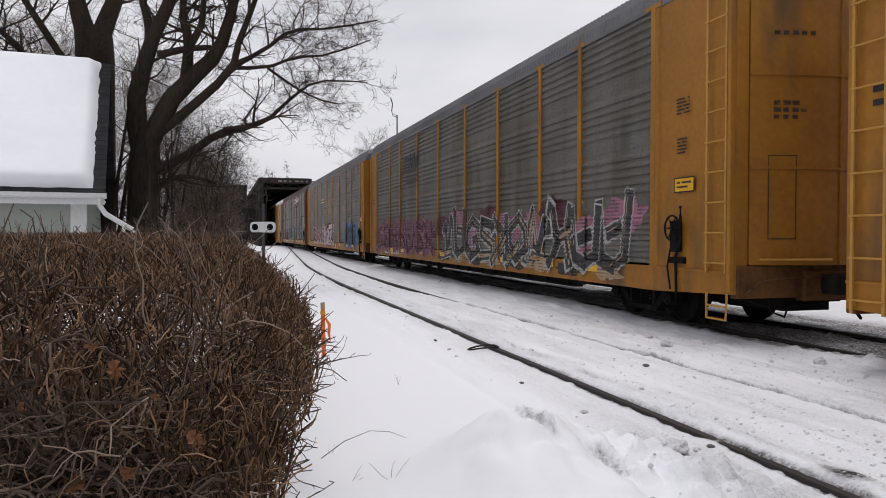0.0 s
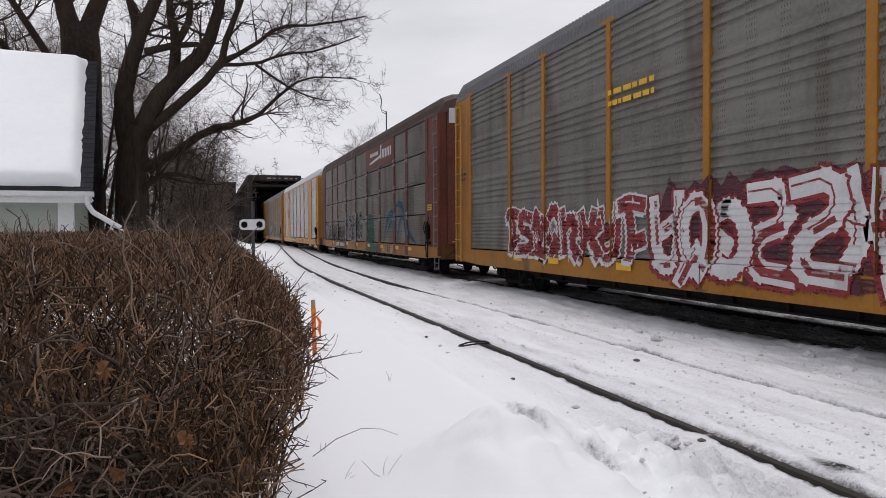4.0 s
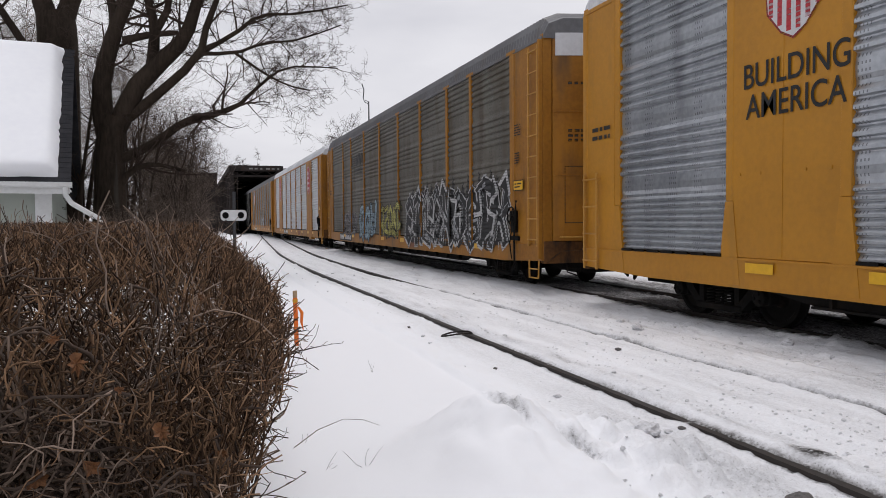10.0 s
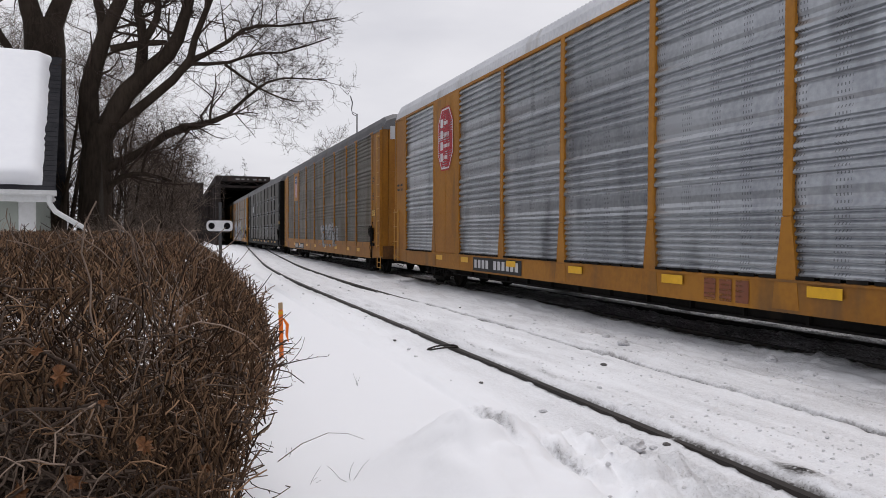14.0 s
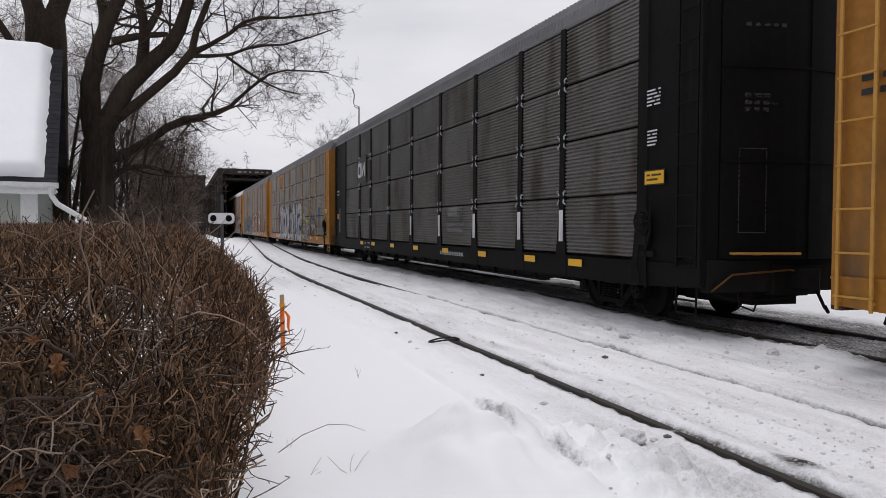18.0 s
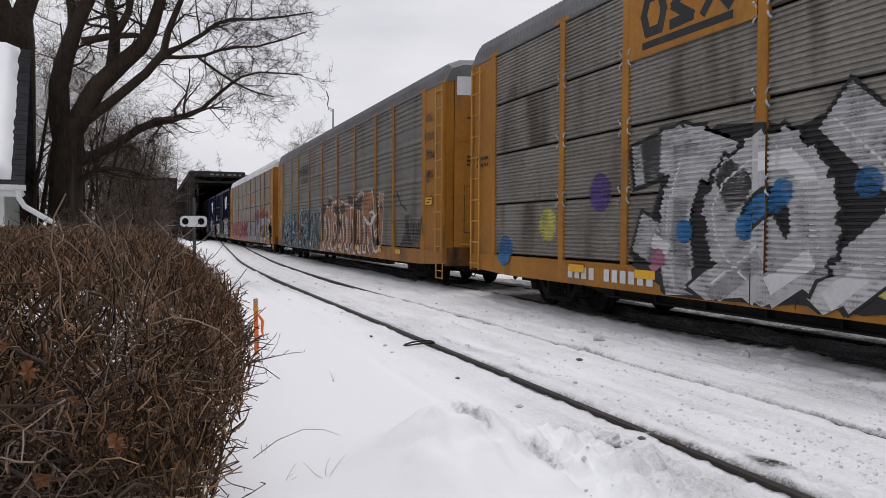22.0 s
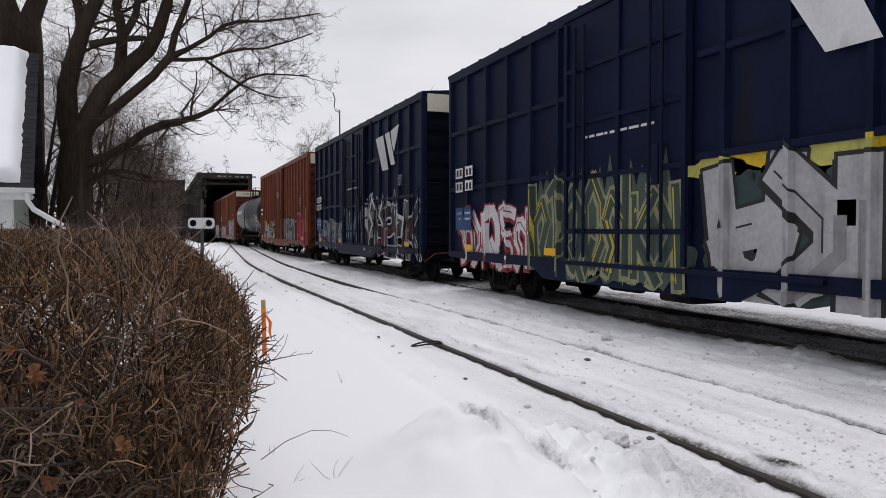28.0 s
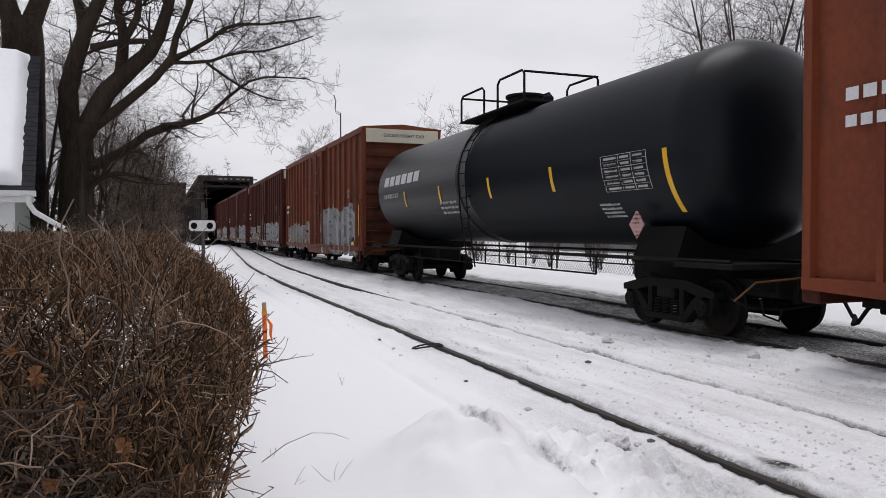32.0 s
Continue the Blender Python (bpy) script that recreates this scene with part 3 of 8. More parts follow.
part("abutment", Geo().box(BX0 - 1.0, BX1 + 1.0, BY0 - 0.3, BY0 + 2.5, -3, -0.35, 0.05), M["concrete"], bridge)

# a second, lighter truss beside it
foot = thing("truss_footbridge", "thin dark lattice truss bridge beside the railway bridge", "bridge", kind="structure")
FX0, FX1 = -0.6, 3.4
for x in (FX0, FX1):
    for z in (-0.3, 4.2, 8.9):
        part("chord", Geo().box(x - 0.18, x + 0.18, 118, 165, z - 0.22, z + 0.22, 0.01), M["bridge"], foot)
    for i in range(9):
        y = 118.2 + i * 5.8
        part("post", Geo().box(x - 0.14, x + 0.14, y - 0.14, y + 0.14, -3, 8.9, 0.01), M["bridge"], foot)
        if i < 8:
            part("diagonal", Geo().tube([(x, y, 0), (x, y + 5.8, 8.7)], 0.09, 4), M["bridge"], foot)
for i in range(9):
    y = 118.2 + i * 5.8
    for z in (8.9, 7.6, 5.6):
        part("strut", Geo().box(FX0 - 1.4 * (z > 8), FX1, y - 0.14, y + 0.14, z - 0.19, z + 0.19), M["bridge"], foot)
part("deck", Geo().box(FX0, FX1, 118, 165, -0.5, -0.3, 0.01), M["bridge"], foot)

# ---- signal marker by the siding ----
signal = thing("wayside_marker", "white two-disc wayside marker on a grey steel post", "railway signal", pose(1.04, 21.0, 0, 0, 0, -20.5))
gz = ground_z(1.04, 21.0)
part("post", Geo().tube([(0, 0.06, gz - 0.1), (0, 0.06, 2.35)], 0.045, 10), M["grey_post"], signal)


def rounded(w, h, r, seg=6):
    pts = []
    for cx, cz, a0 in ((w / 2 - r, h / 2 - r, 0), (-w / 2 + r, h / 2 - r, 90), (-w / 2 + r, -h / 2 + r, 180), (w / 2 - r, -h / 2 + r, 270)):
        pts += [(cx + r * math.cos(radians(a0 + 90 * i / seg)), cz + r * math.sin(radians(a0 + 90 * i / seg))) for i in range(seg + 1)]
    return pts


plate = Geo().prism([(x, z + 1.71) for x, z in rounded(0.70, 0.29, 0.10)], "y", -0.03, 0.02)
plate_ob = part("plate", plate, M["white"], signal)
for dx in (-0.21, 0.21):
    lens = part("disc", Geo().lathe([(-0.036, 0.088), (-0.05, 0.085), (-0.05, 0.06), (-0.04, 0.0005)], 24, "y").move(Matrix.Translation((dx, 0, 1.71))), M["black"], plate_ob, "black disc")
part("clamp", Geo().box(-0.06, 0.06, 0.0, 0.12, 1.64, 1.78, 0.01), M["grey_post"], signal)

# ---- survey stake ----
stake = thing("survey_stake", "wooden survey stake sprayed orange with orange flagging tape", "stake", pose(1.22, 9.55, ground_z(1.22, 9.55), 2.5, -3, 25))
part("shaft", Geo().box(-0.028, 0.028, -0.011, 0.011, -0.15, 0.62, 0.004), M["orange"], stake)
part("tip", Geo().box(-0.028, 0.028, -0.011, 0.011, 0.621, 0.71, 0.004), M["wood"], stake, "bare wooden top")
part("tape", Geo().tube([(0.03, -0.014, 0.5), (0.075, -0.03, 0.42), (0.06, -0.035, 0.3), (0.085, -0.03, 0.2)], [0.012, 0.022, 0.018, 0.006], 5), M["orange"], stake, "crumpled orange flagging tape")
part("band", Geo().box(-0.031, 0.031, -0.014, 0.014, 0.56, 0.60, 0.002), M["reflector"], stake)

# ---- wire loop lying by the near rail ----
wire = Geo().tube([(0.22 * math.cos(a / 10 * 6.28), 0.12 * math.sin(a / 10 * 6.28), 0.03 + 0.02 * math.sin(a)) for a in range(11)] + [(0.5, 0.25, 0.01), (0.8, 0.3, -0.02)], 0.012, 6)
tagged(put("wire_loop", wire.make("wire_loop", M["rail"], True), None, pose(3.32, 9.35, ground_z(3.3, 9.3))), "loop of dark wire lying in the snow by the rail", "wire")

# ---- house: white siding, steep shingle roof under thick snow ----
HYAW = 5.4
house = thing("house", "small pale house with a steep dark shingle roof under thick snow", "house", pose(-2.75, 19.55, 0, 0, 0, HYAW))
HW, HD, EZ, RISE = 9.0, 8.2, 2.42, 4.0
part("wall", Geo().box(-HW, -0.45, 0.55, 0.75, -0.3, EZ - 0.05), M["siding"], house, "pale green-grey front wall")
part("wall", Geo().prism([(0.76, -0.3), (HD - 0.75, -0.3), (HD - 0.75, EZ - 0.1), (HD / 2, EZ - 0.1 + RISE - 0.6), (0.76, EZ - 0.1)], "x", -0.65, -0.45), M["siding"], house)
part("wall", Geo().box(-HW, -0.45, HD - 0.74, HD - 0.55, -0.3, EZ - 0.05), M["siding"], house)
part("wall", Geo().prism([(0.76, -0.3), (HD - 0.75, -0.3), (HD - 0.75, EZ - 0.1), (HD / 2, EZ - 0.1 + RISE - 0.6), (0.76, EZ - 0.1)], "x", -HW, -HW + 0.2), M["siding"], house)
part("corner_board", Geo().box(-0.78, -0.42, 0.47, 0.545, -0.3, EZ - 0.1, 0.006), M["trim_white"], house)
part("soffit", Geo().box(-HW - 0.2, 0.0, 0.0, 0.7, EZ - 0.14, EZ - 0.09, 0.004), M["trim_white"], house)
part("fascia", Geo().box(-HW - 0.2, 0.0, -0.03, 0.0, EZ - 0.2, EZ + 0.0, 0.004), M["trim_white"], house)
gutter = Geo().prism([(-0.15, EZ + 0.07), (-0.15, EZ - 0.02), (-0.11, EZ - 0.06), (-0.035, EZ - 0.06), (-0.035, EZ + 0.07), (-0.05, EZ + 0.07), (-0.05, EZ - 0.04), (-0.10, EZ - 0.04), (-0.135, EZ - 0.01), (-0.135, EZ + 0.07)], "x", -HW - 0.2, 0.05)
part("gutter", gutter, M["trim_white"], house, "white metal gutter")
part("downspout", Geo().tube([(-0.10, -0.09, EZ - 0.04), (-0.10, -0.08, EZ - 0.22), (0.02, -0.06, EZ - 0.42), (0.62, -0.02, EZ - 0.80)], [0.06, 0.06, 0.06, 0.06], 8), M["trim_white"], house, "white sloping downspout")
part("downspout", Geo().tube([(0.63, -0.02, EZ - 0.815), (0.64, -0.02, EZ - 1.15)], 0.055, 8), M["trim_white"], house)
part("bracket", Geo().box(0.54, 0.72, -0.05, 0.03, EZ - 0.94, EZ - 0.90), M["grey_post"], house)
for sgn in (0, 1):
    # roof slope and its courses of shingles
    slab = Geo().prism([(-0.02, EZ + 0.02), (HD / 2, EZ + RISE), (HD / 2, EZ + RISE - 0.16), (-0.02, EZ - 0.13)], "x", -HW - 0.2, 0.0)
    if sgn:
        slab.move(Matrix.Translation((0, HD, 0)) @ Matrix.Diagonal((1, -1, 1, 1)))
    part("roof", slab, M["shingle"], house)
course = RISE / 30
slope_len = math.hypot(HD / 2, RISE)
sh = Geo().box(-0.34, 0, 0, slope_len / 30 * 1.02, 0.0, 0.022).make("shingle", M["shingle"])
ang = math.degrees(math.atan2(RISE, HD / 2))
for i in range(30):
    put("shingle", sh, house, pose(0.02, HD / 2 * i / 30, EZ + 0.03 + RISE * i / 30, ang - 2, 0, 0))
# snow blanket on the front slope with a soft uneven rim
bm_v, bm_f = [], []
NA, NB = 60, 40
for j in range(NB + 1):
    for i in range(NA + 1):
        u, v = i / NA, j / NB
        edge = min(1.0, (1 - u) * (HW + 0.2) / 0.28) * min(1.0, v * slope_len / 0.25) * min(1.0, (1 - v) * slope_len / 0.3)
        th = 0.27 * (1 - (1 - edge) ** 2.4) + 0.015 * noise.noise((u * 9, v * 9, 0.3))
        rag = 0.06 * noise.noise((v * 14, 2.0, 1.0)) + 0.03 * noise.noise((v * 45, 2.0, 1.0)) if i == NA else 0
        x = -HW - 0.2 + u * (HW - 0.06) + rag
        low = 0.04 * noise.noise((u * 20, 0, 5.0)) if j == 0 else 0
        s_ = 0.20 + v * (slope_len - 0.20) + low
        y0, z0 = s_ * (HD / 2) / slope_len, EZ + 0.06 + s_ * RISE / slope_len
        bm_v.append((x, y0 - th * RISE / slope_len, z0 + th * (HD / 2) / slope_len))
for j in range(NB):
    for i in range(NA):
        a = j * (NA + 1) + i
        bm_f.append((a, a + 1, a + NA + 2, a + NA + 1))
snow_cap = Geo().add(bm_v, bm_f)
snow_ob = put("snow_blanket", snow_cap.make("snow_blanket", M["roof_snow"], True), house, None, "thick smooth snow on the roof")
lip = Geo()
for i in range(40):
    x = -HW + 0.1 + i * 0.175
    h = 0.05 + 0.04 * noise.noise((i * 0.4, 1, 1))
    if i < 36:
        lip.box(x, x + 0.18, -0.13, 0.25, EZ + 0.03, EZ + 0.06 + max(0.0, h), 0.012)
part("gutter_snow", lip, M["roof_snow"], house, "crust of snow along the gutter")

# ---- far side: fence, posts, antenna mast ----
fence = thing("chain_link_fence", "chain link fence with grey posts beyond the main track", "fence", pose(0, 0, 0), kind="structure")
FENCE_X = 14.2
post_me = Geo().tube([(0, 0, -0.4), (0, 0, 1.25)], 0.04, 8).make("post", M["grey_post"])
for i in range(34):
    put("post", post_me, fence, pose(FENCE_X, -6 + i * 2.6, ground_z(FENCE_X, -6 + i * 2.6)))
part("top_rail", Geo().tube([(FENCE_X, -8, 1.32), (FENCE_X, 82, 1.32)], 0.025, 6), M["grey_post"], fence)
mesh_wire = Geo()
for i in range(560):
    y = -6 + i * 0.155
    zz = 0.12
    for d in (-1, 1):
        mesh_wire.tube([(FENCE_X + 0.02 * d, y, zz), (FENCE_X + 0.02 * d, y + d * 1.1, zz + 1.15)], 0.007, 3, False)
wire_ob = part("wire_mesh", mesh_wire, M["grey_post"], fence)
wire_ob["kind"] = "stuff"

mast = thing("antenna_mast", "thin grey mast with small antennas beyond the train", "mast", pose(13.6, 59.3, 0))
part("pole", Geo().tube([(0, 0, -0.3), (0, 0, 8.0), (0, 0, 11.2)], [0.10, 0.07, 0.05], 8), M["grey_post"], mast)
part("arm", Geo().tube([(0, 0, 11.0), (-0.35, 0, 11.15), (-0.45, 0, 11.5)], 0.03, 6), M["grey_post"], mast)
part("antenna", Geo().tube([(-0.45, 0, 11.5), (-0.38, 0, 12.1), (-0.55, 0, 12.6)], 0.045, 6), M["grey_post"], mast)
part("arm", Geo().tube([(0, 0, 11.15), (-0.3, 0, 11.3)], 0.025, 6), M["grey_post"], mast)
shed = thing("low_shed", "long low grey shed beyond the fence", "shed", pose(34, 40, 0), kind="structure")
part("wall", Geo().box(0, 4, -26, 26, -0.3, 1.7, 0.02), M["concrete"], shed)
part("roof", Geo().prism([(-0.3, 1.7), (4.3, 1.7), (4.3, 1.85), (2, 2.3), (-0.3, 1.85)], "y", -26.3, 26.3), M["roof_snow"], shed, "snow-covered roof")


# ---- train: shared running gear ----
MESH = {}


def cached(key, build):
    if key not in MESH:
        MESH[key] = build()
    return MESH[key]


def wheelset_mesh():
    g = Geo()
    r = 0.42
    for s in (-1, 1):
        prof = [(0.70, 0.10), (0.70, 0.36), (0.685, 0.38), (0.685, 0.445), (0.715, 0.45), (0.73, 0.425), (0.82, 0.415), (0.825, 0.36), (0.79, 0.33), (0.77, 0.16), (0.83, 0.13), (0.83, 0.08)]
        g.lathe([(s * a, q) for a, q in prof], 32, "x")
        cap = [(0.98, 0.12), (1.16, 0.12), (1.17, 0.10), (1.175, 0.02)]
        g.lathe([(s * a, q) for a, q in cap], 14, "x")
        for k in range(3):
            a = k * 2.094
            g.box(s * 1.165, s * 1.195, 0.065 * math.cos(a) - 0.018, 0.065 * math.cos(a) + 0.018, 0.065 * math.sin(a) - 0.018, 0.065 * math.sin(a) + 0.018)
    g.lathe([(-1.1, 0.075), (1.1, 0.075)], 10, "x")
    return g.make("wheelset", M["under"])


def side_frame_mesh():
    g = Geo()
    top = [(-1.12, 0.56), (-1.12, 0.66), (-0.95, 0.70), (-0.5, 0.80), (0.5, 0.80), (0.95, 0.70), (1.12, 0.66), (1.12, 0.56), (0.72, 0.58), (0.42, 0.66), (-0.42, 0.66), (-0.72, 0.58)]
    g.prism(top, "x", -0.09, 0.09)
    for s in (-1, 1):
        g.prism([(s * a, b_) for a, b_ in [(0.74, 0.59), (0.62, 0.50), (0.40, 0.27), (0.40, 0.17), (0.50, 0.19), (0.78, 0.46), (0.88, 0.58)]], "x", -0.08, 0.08)
        g.prism([(s * a, b_) for a, b_ in [(0.34, 0.26), (0.34, 0.70), (0.44, 0.70), (0.44, 0.26)]], "x", -0.085, 0.085)
        g.prism([(s * a, b_) for a, b_ in [(0.74, 0.60), (0.74, 0.34), (0.80, 0.30), (0.80, 0.56), (1.00, 0.56), (1.00, 0.30), (1.06, 0.34), (1.06, 0.60)]], "x", -0.07, 0.07)
    g.box(-0.10, 0.10, -0.50, 0.50, 0.15, 0.255, 0.02)
    return g.make("side_frame", M["under"])


def spring_mesh():
    pts = [(0.075 * math.cos(a * 0.9), 0.075 * math.sin(a * 0.9), 0.255 + 0.235 * a / 35) for a in range(36)]
    return Geo().tube(pts, 0.018, 5).make("spring", M["under"], True)


def bolster_mesh():
    g = Geo().box(-1.12, 1.12, -0.22, 0.22, 0.49, 0.68, 0.03)
    g.lathe([(0.68, 0.30), (0.84, 0.28)], 16, "z")
    for y in (-0.45, 0.45):
        g.box(-0.75, 0.75, y - 0.05, y + 0.05, 0.36, 0.46, 0.01)
    return g.make("truck", M["under"])


WHEELS = []


def truck(parent, y):
    b_ = put("truck", cached("bolster", bolster_mesh), parent, pose(0, y, 0), "black cast steel four-wheel truck")
    for s in (-1, 1):
        put("side_frame", cached("frame", side_frame_mesh), b_, pose(s * 1.02, 0, 0))
        for dy in (-0.2, 0.0, 0.2):
            put("spring", cached("spring", spring_mesh), b_, pose(s * 1.05, dy, 0))
    for dy in (-0.89, 0.89):
        w = put("wheelset", cached("wheelset", wheelset_mesh), b_, pose(0, dy, 0.42))
        WHEELS.append((w, parent, dy))
    return b_


def coupler_mesh():
    g = Geo().box(-0.10, 0.10, 0.0, 0.75, 0.70, 0.90, 0.02)
    g.prism([(-0.17, -0.38), (0.02, -0.42), (0.16, -0.30), (0.20, -0.1), (0.12, 0.05), (-0.14, 0.02)], "z", 0.66, 0.94)
    g.box(-0.16, -0.10, -0.2, 0.05, 0.72, 0.88, 0.01)
    return g.make("coupler", M["under"])


def hose_mesh():
    return Geo().tube([(0.35, 0.12, 0.72), (0.37, -0.1, 0.58), (0.3, -0.3, 0.38), (0.18, -0.48, 0.33), (0.05, -0.55, 0.42)], 0.026, 6).make("air_hose", M["under"], True)


def draft_mesh():
    g = Geo().box(-0.26, 0.26, 0.05, 1.5, 0.56, 0.92, 0.03)
    g.box(-0.34, 0.34, 0.02, 0.12, 0.52, 0.98, 0.02)
    for sg in (-1, 1):
        g.box(sg * 0.62 - 0.04, sg * 0.62 + 0.04, 0.05, 1.3, 0.62, 0.86, 0.01)
        g.prism([(sg * 0.3, 0.60), (sg * 1.05, 0.78), (sg * 1.05, 0.88), (sg * 0.3, 0.92)], "y", 0.10, 0.16)
    return g.make("draft_gear", M["under"])


def pipe_mesh():
    g = Geo().tube([(-1.25, 0.3, 0.62), (-1.1, 0.1, 0.50), (-0.6, 0.02, 0.46), (0.1, 0.05, 0.52), (0.36, 0.1, 0.7)], 0.022, 6)
    g.tube([(-1.0, 0.0, 0.62), (-1.05, -0.1, 0.42), (-0.85, -0.16, 0.34), (-0.7, -0.06, 0.48)], 0.016, 5)
    return g.make("brake_pipe", M["under"], True)


def ends_gear(car, length):
    for m in (pose(0, 0, 0), pose(0, length, 0, 0, 0, 180)):
        put("coupler", cached("coupler", coupler_mesh), car, m @ pose(0, -0.05, 0))
        put("air_hose", cached("hose", hose_mesh), car, m)
        put("draft_gear", cached("draft", draft_mesh), car, m)
        put("brake_pipe", cached("pipe", pipe_mesh), car, m)
        lever = Geo().tube([(-1.5, -0.05, 0.62), (-1.2, -0.12, 0.86), (-0.2, -0.15, 0.92), (-0.1, -0.2, 0.90)], 0.016, 5)
        put("uncoupling_lever", cached("lever", lambda: lever.make("uncoupling_lever", M["rust_sill"])), car, m)


# ---- paint and signs on a car's near side ----
class Wall:
    """Flat paint and plates on one side of a car: s from the far end, z up."""

    def __init__(self, car, length, x):
        self.car, self.length, self.x, self.sets = car, length, x, {}

    ribbed, k = True, 1.0
    along, over, flat = [], [], []

    def follow(self, along=(), over=(), flat=()):
        """Spray paint lies on the ribs: along holds (s, x) of upright ribs, over holds (z, x) of level ribs, flat the stretches of s that have none."""
        self.along, self.over, self.flat = list(along), list(over), list(flat)
        self.s_cuts = sorted({a for a, _ in self.along} | {a for f_ in self.flat for a in f_})
        self.z_cuts = sorted({a for a, _ in self.over})

    def slabs(self, pts, axis, cuts):
        """A polygon cut into slabs at the given values of one coordinate."""
        out = []
        lo, hi = min(p[axis] for p in pts), max(p[axis] for p in pts)
        for c in cuts:
            if c <= lo + 1e-5:
                continue
            if c >= hi - 1e-5:
                break
            low, high = [], []
            for p, q in zip(pts, pts[1:] + pts[:1]):
                (low if p[axis] <= c else high).append(p)
                if (p[axis] <= c) != (q[axis] <= c):
                    t = (c - p[axis]) / (q[axis] - p[axis])
                    m = (p[0] + (q[0] - p[0]) * t, p[1] + (q[1] - p[1]) * t)
                    low.append(m)
                    high.append(m)
            if len(low) > 2:
                out.append(low)
            pts = high
            if len(pts) < 3:
                return out
        return out + [pts]

    def depth_at(self, table, v):
        """The wall's place at v, between the corners of its ribs."""
        lo, hi = 0, len(table) - 1
        if v <= table[0][0] or v >= table[hi][0]:
            return table[0][1] if v <= table[0][0] else table[hi][1]
        while hi - lo > 1:
            m = (lo + hi) // 2
            lo, hi = (m, hi) if table[m][0] <= v else (lo, m)
        (a, p), (b_, q) = table[lo], table[hi]
        return p + (q - p) * (v - a) / max(b_ - a, 1e-6)

    def poly(self, pts, material, layer=0, name="paint_mark"):
        if not self.ribbed and material.name in SPRAY:
            material = paint(*SPRAY[material.name], smooth=True)
        g = self.sets.setdefault((name, material.name, layer), (Geo(), material))[0]
        lift = 0.0010 * layer + 0.00006 * (len(g.f) % 15)
        pts = [(q, min(max(z, 0.60), 5.27)) for q, z in pts]
        if name != "graffiti" or not (self.along or self.over):
            g.add([(self.x - lift, self.length - self.k * s, z) for s, z in pts], [tuple(range(len(pts)))])
            return
        for one in self.slabs(pts, 0, self.s_cuts):
            mid = (min(s for s, _ in one) + max(s for s, _ in one)) / 2
            if self.along:
                g.add([(self.depth_at(self.along, s) - lift, self.length - self.k * s, z) for s, z in one], [tuple(range(len(one)))])
            elif any(a <= mid <= b_ for a, b_ in self.flat):
                g.add([(self.x - lift, self.length - self.k * s, z) for s, z in one], [tuple(range(len(one)))])
            else:
                for bit in self.slabs(one, 1, self.z_cuts):
                    g.add([(self.depth_at(self.over, z) - lift, self.length - self.k * s, z) for s, z in bit], [tuple(range(len(bit)))])

    def rect(self, s0, s1, z0, z1, material, layer=0, name="paint_mark"):
        self.poly([(s0, z0), (s1, z0), (s1, z1), (s0, z1)], material, layer, name)

    def bars(self, s0, s1, z0, z1, rows, material, layer=2, name="stencil_mark", seed=1, cell=0.0):
        """Writing too small or worn to read."""
        rnd = random.Random(seed)
        h = (z1 - z0) / rows
        for r in range(rows):
            a = s0
            while a < s1 - 0.02:
                w = cell or rnd.uniform(0.08, 0.3)
                b_ = min(a + w, s1)
                self.rect(a, b_, z0 + r * h + h * (0.2 if rows == 1 else 0.32), z0 + (r + 1) * h - h * (0.1 if rows == 1 else 0.22), material, layer, name)
                a = b_ + (cell * 0.35 if cell else rnd.uniform(0.03, 0.08))

    def stroke(self, pts, w, material, layer, name="graffiti", taper=False, joint=0.32):
        n_ = len(pts)
        for i in range(n_ - 1):
            (a, b_), (c, d) = pts[i], pts[i + 1]
            dx, dz = c - a, d - b_
            q = math.hypot(dx, dz) or 1
            ux, uz = dx / q, dz / q
            w0 = w * (1 - 0.6 * i / n_) if taper else w
            e = w0 * joint
            px_, pz_ = -uz * w0 / 2, ux * w0 / 2
            self.poly([(a - ux * e + px_, b_ - uz * e + pz_), (a - ux * e - px_, b_ - uz * e - pz_), (c + ux * e - px_, d + uz * e - pz_), (c + ux * e + px_, d + uz * e + pz_)], material, layer, name)

    def blob(self, s, z, rs, rz, material, layer, seed=0, jag=0.15, k=18, name="graffiti"):
        rnd = random.Random(seed)
        off = [1 + rnd.uniform(-jag, jag) for _ in range(k)]
        self.poly([(s + rs * off[i] * math.cos(6.2832 * i / k), z + rz * off[i] * math.sin(6.2832 * i / k)) for i in range(k)], material, layer, name)

    def ribbon(self, pts, widths, material, layer, name="graffiti"):
        """A band through the points with its own width at each."""
        left, right = [], []
        n_ = len(pts)
        for i, (x, z) in enumerate(pts):
            ax, az = pts[max(i - 1, 0)]
            bx, bz = pts[min(i + 1, n_ - 1)]
            q = math.hypot(bx - ax, bz - az) or 1
            nx_, nz_ = -(bz - az) / q * widths[i] / 2, (bx - ax) / q * widths[i] / 2
            left.append((x + nx_, z + nz_))
            right.append((x - nx_, z - nz_))
        self.poly(left + right[::-1], material, layer, name)

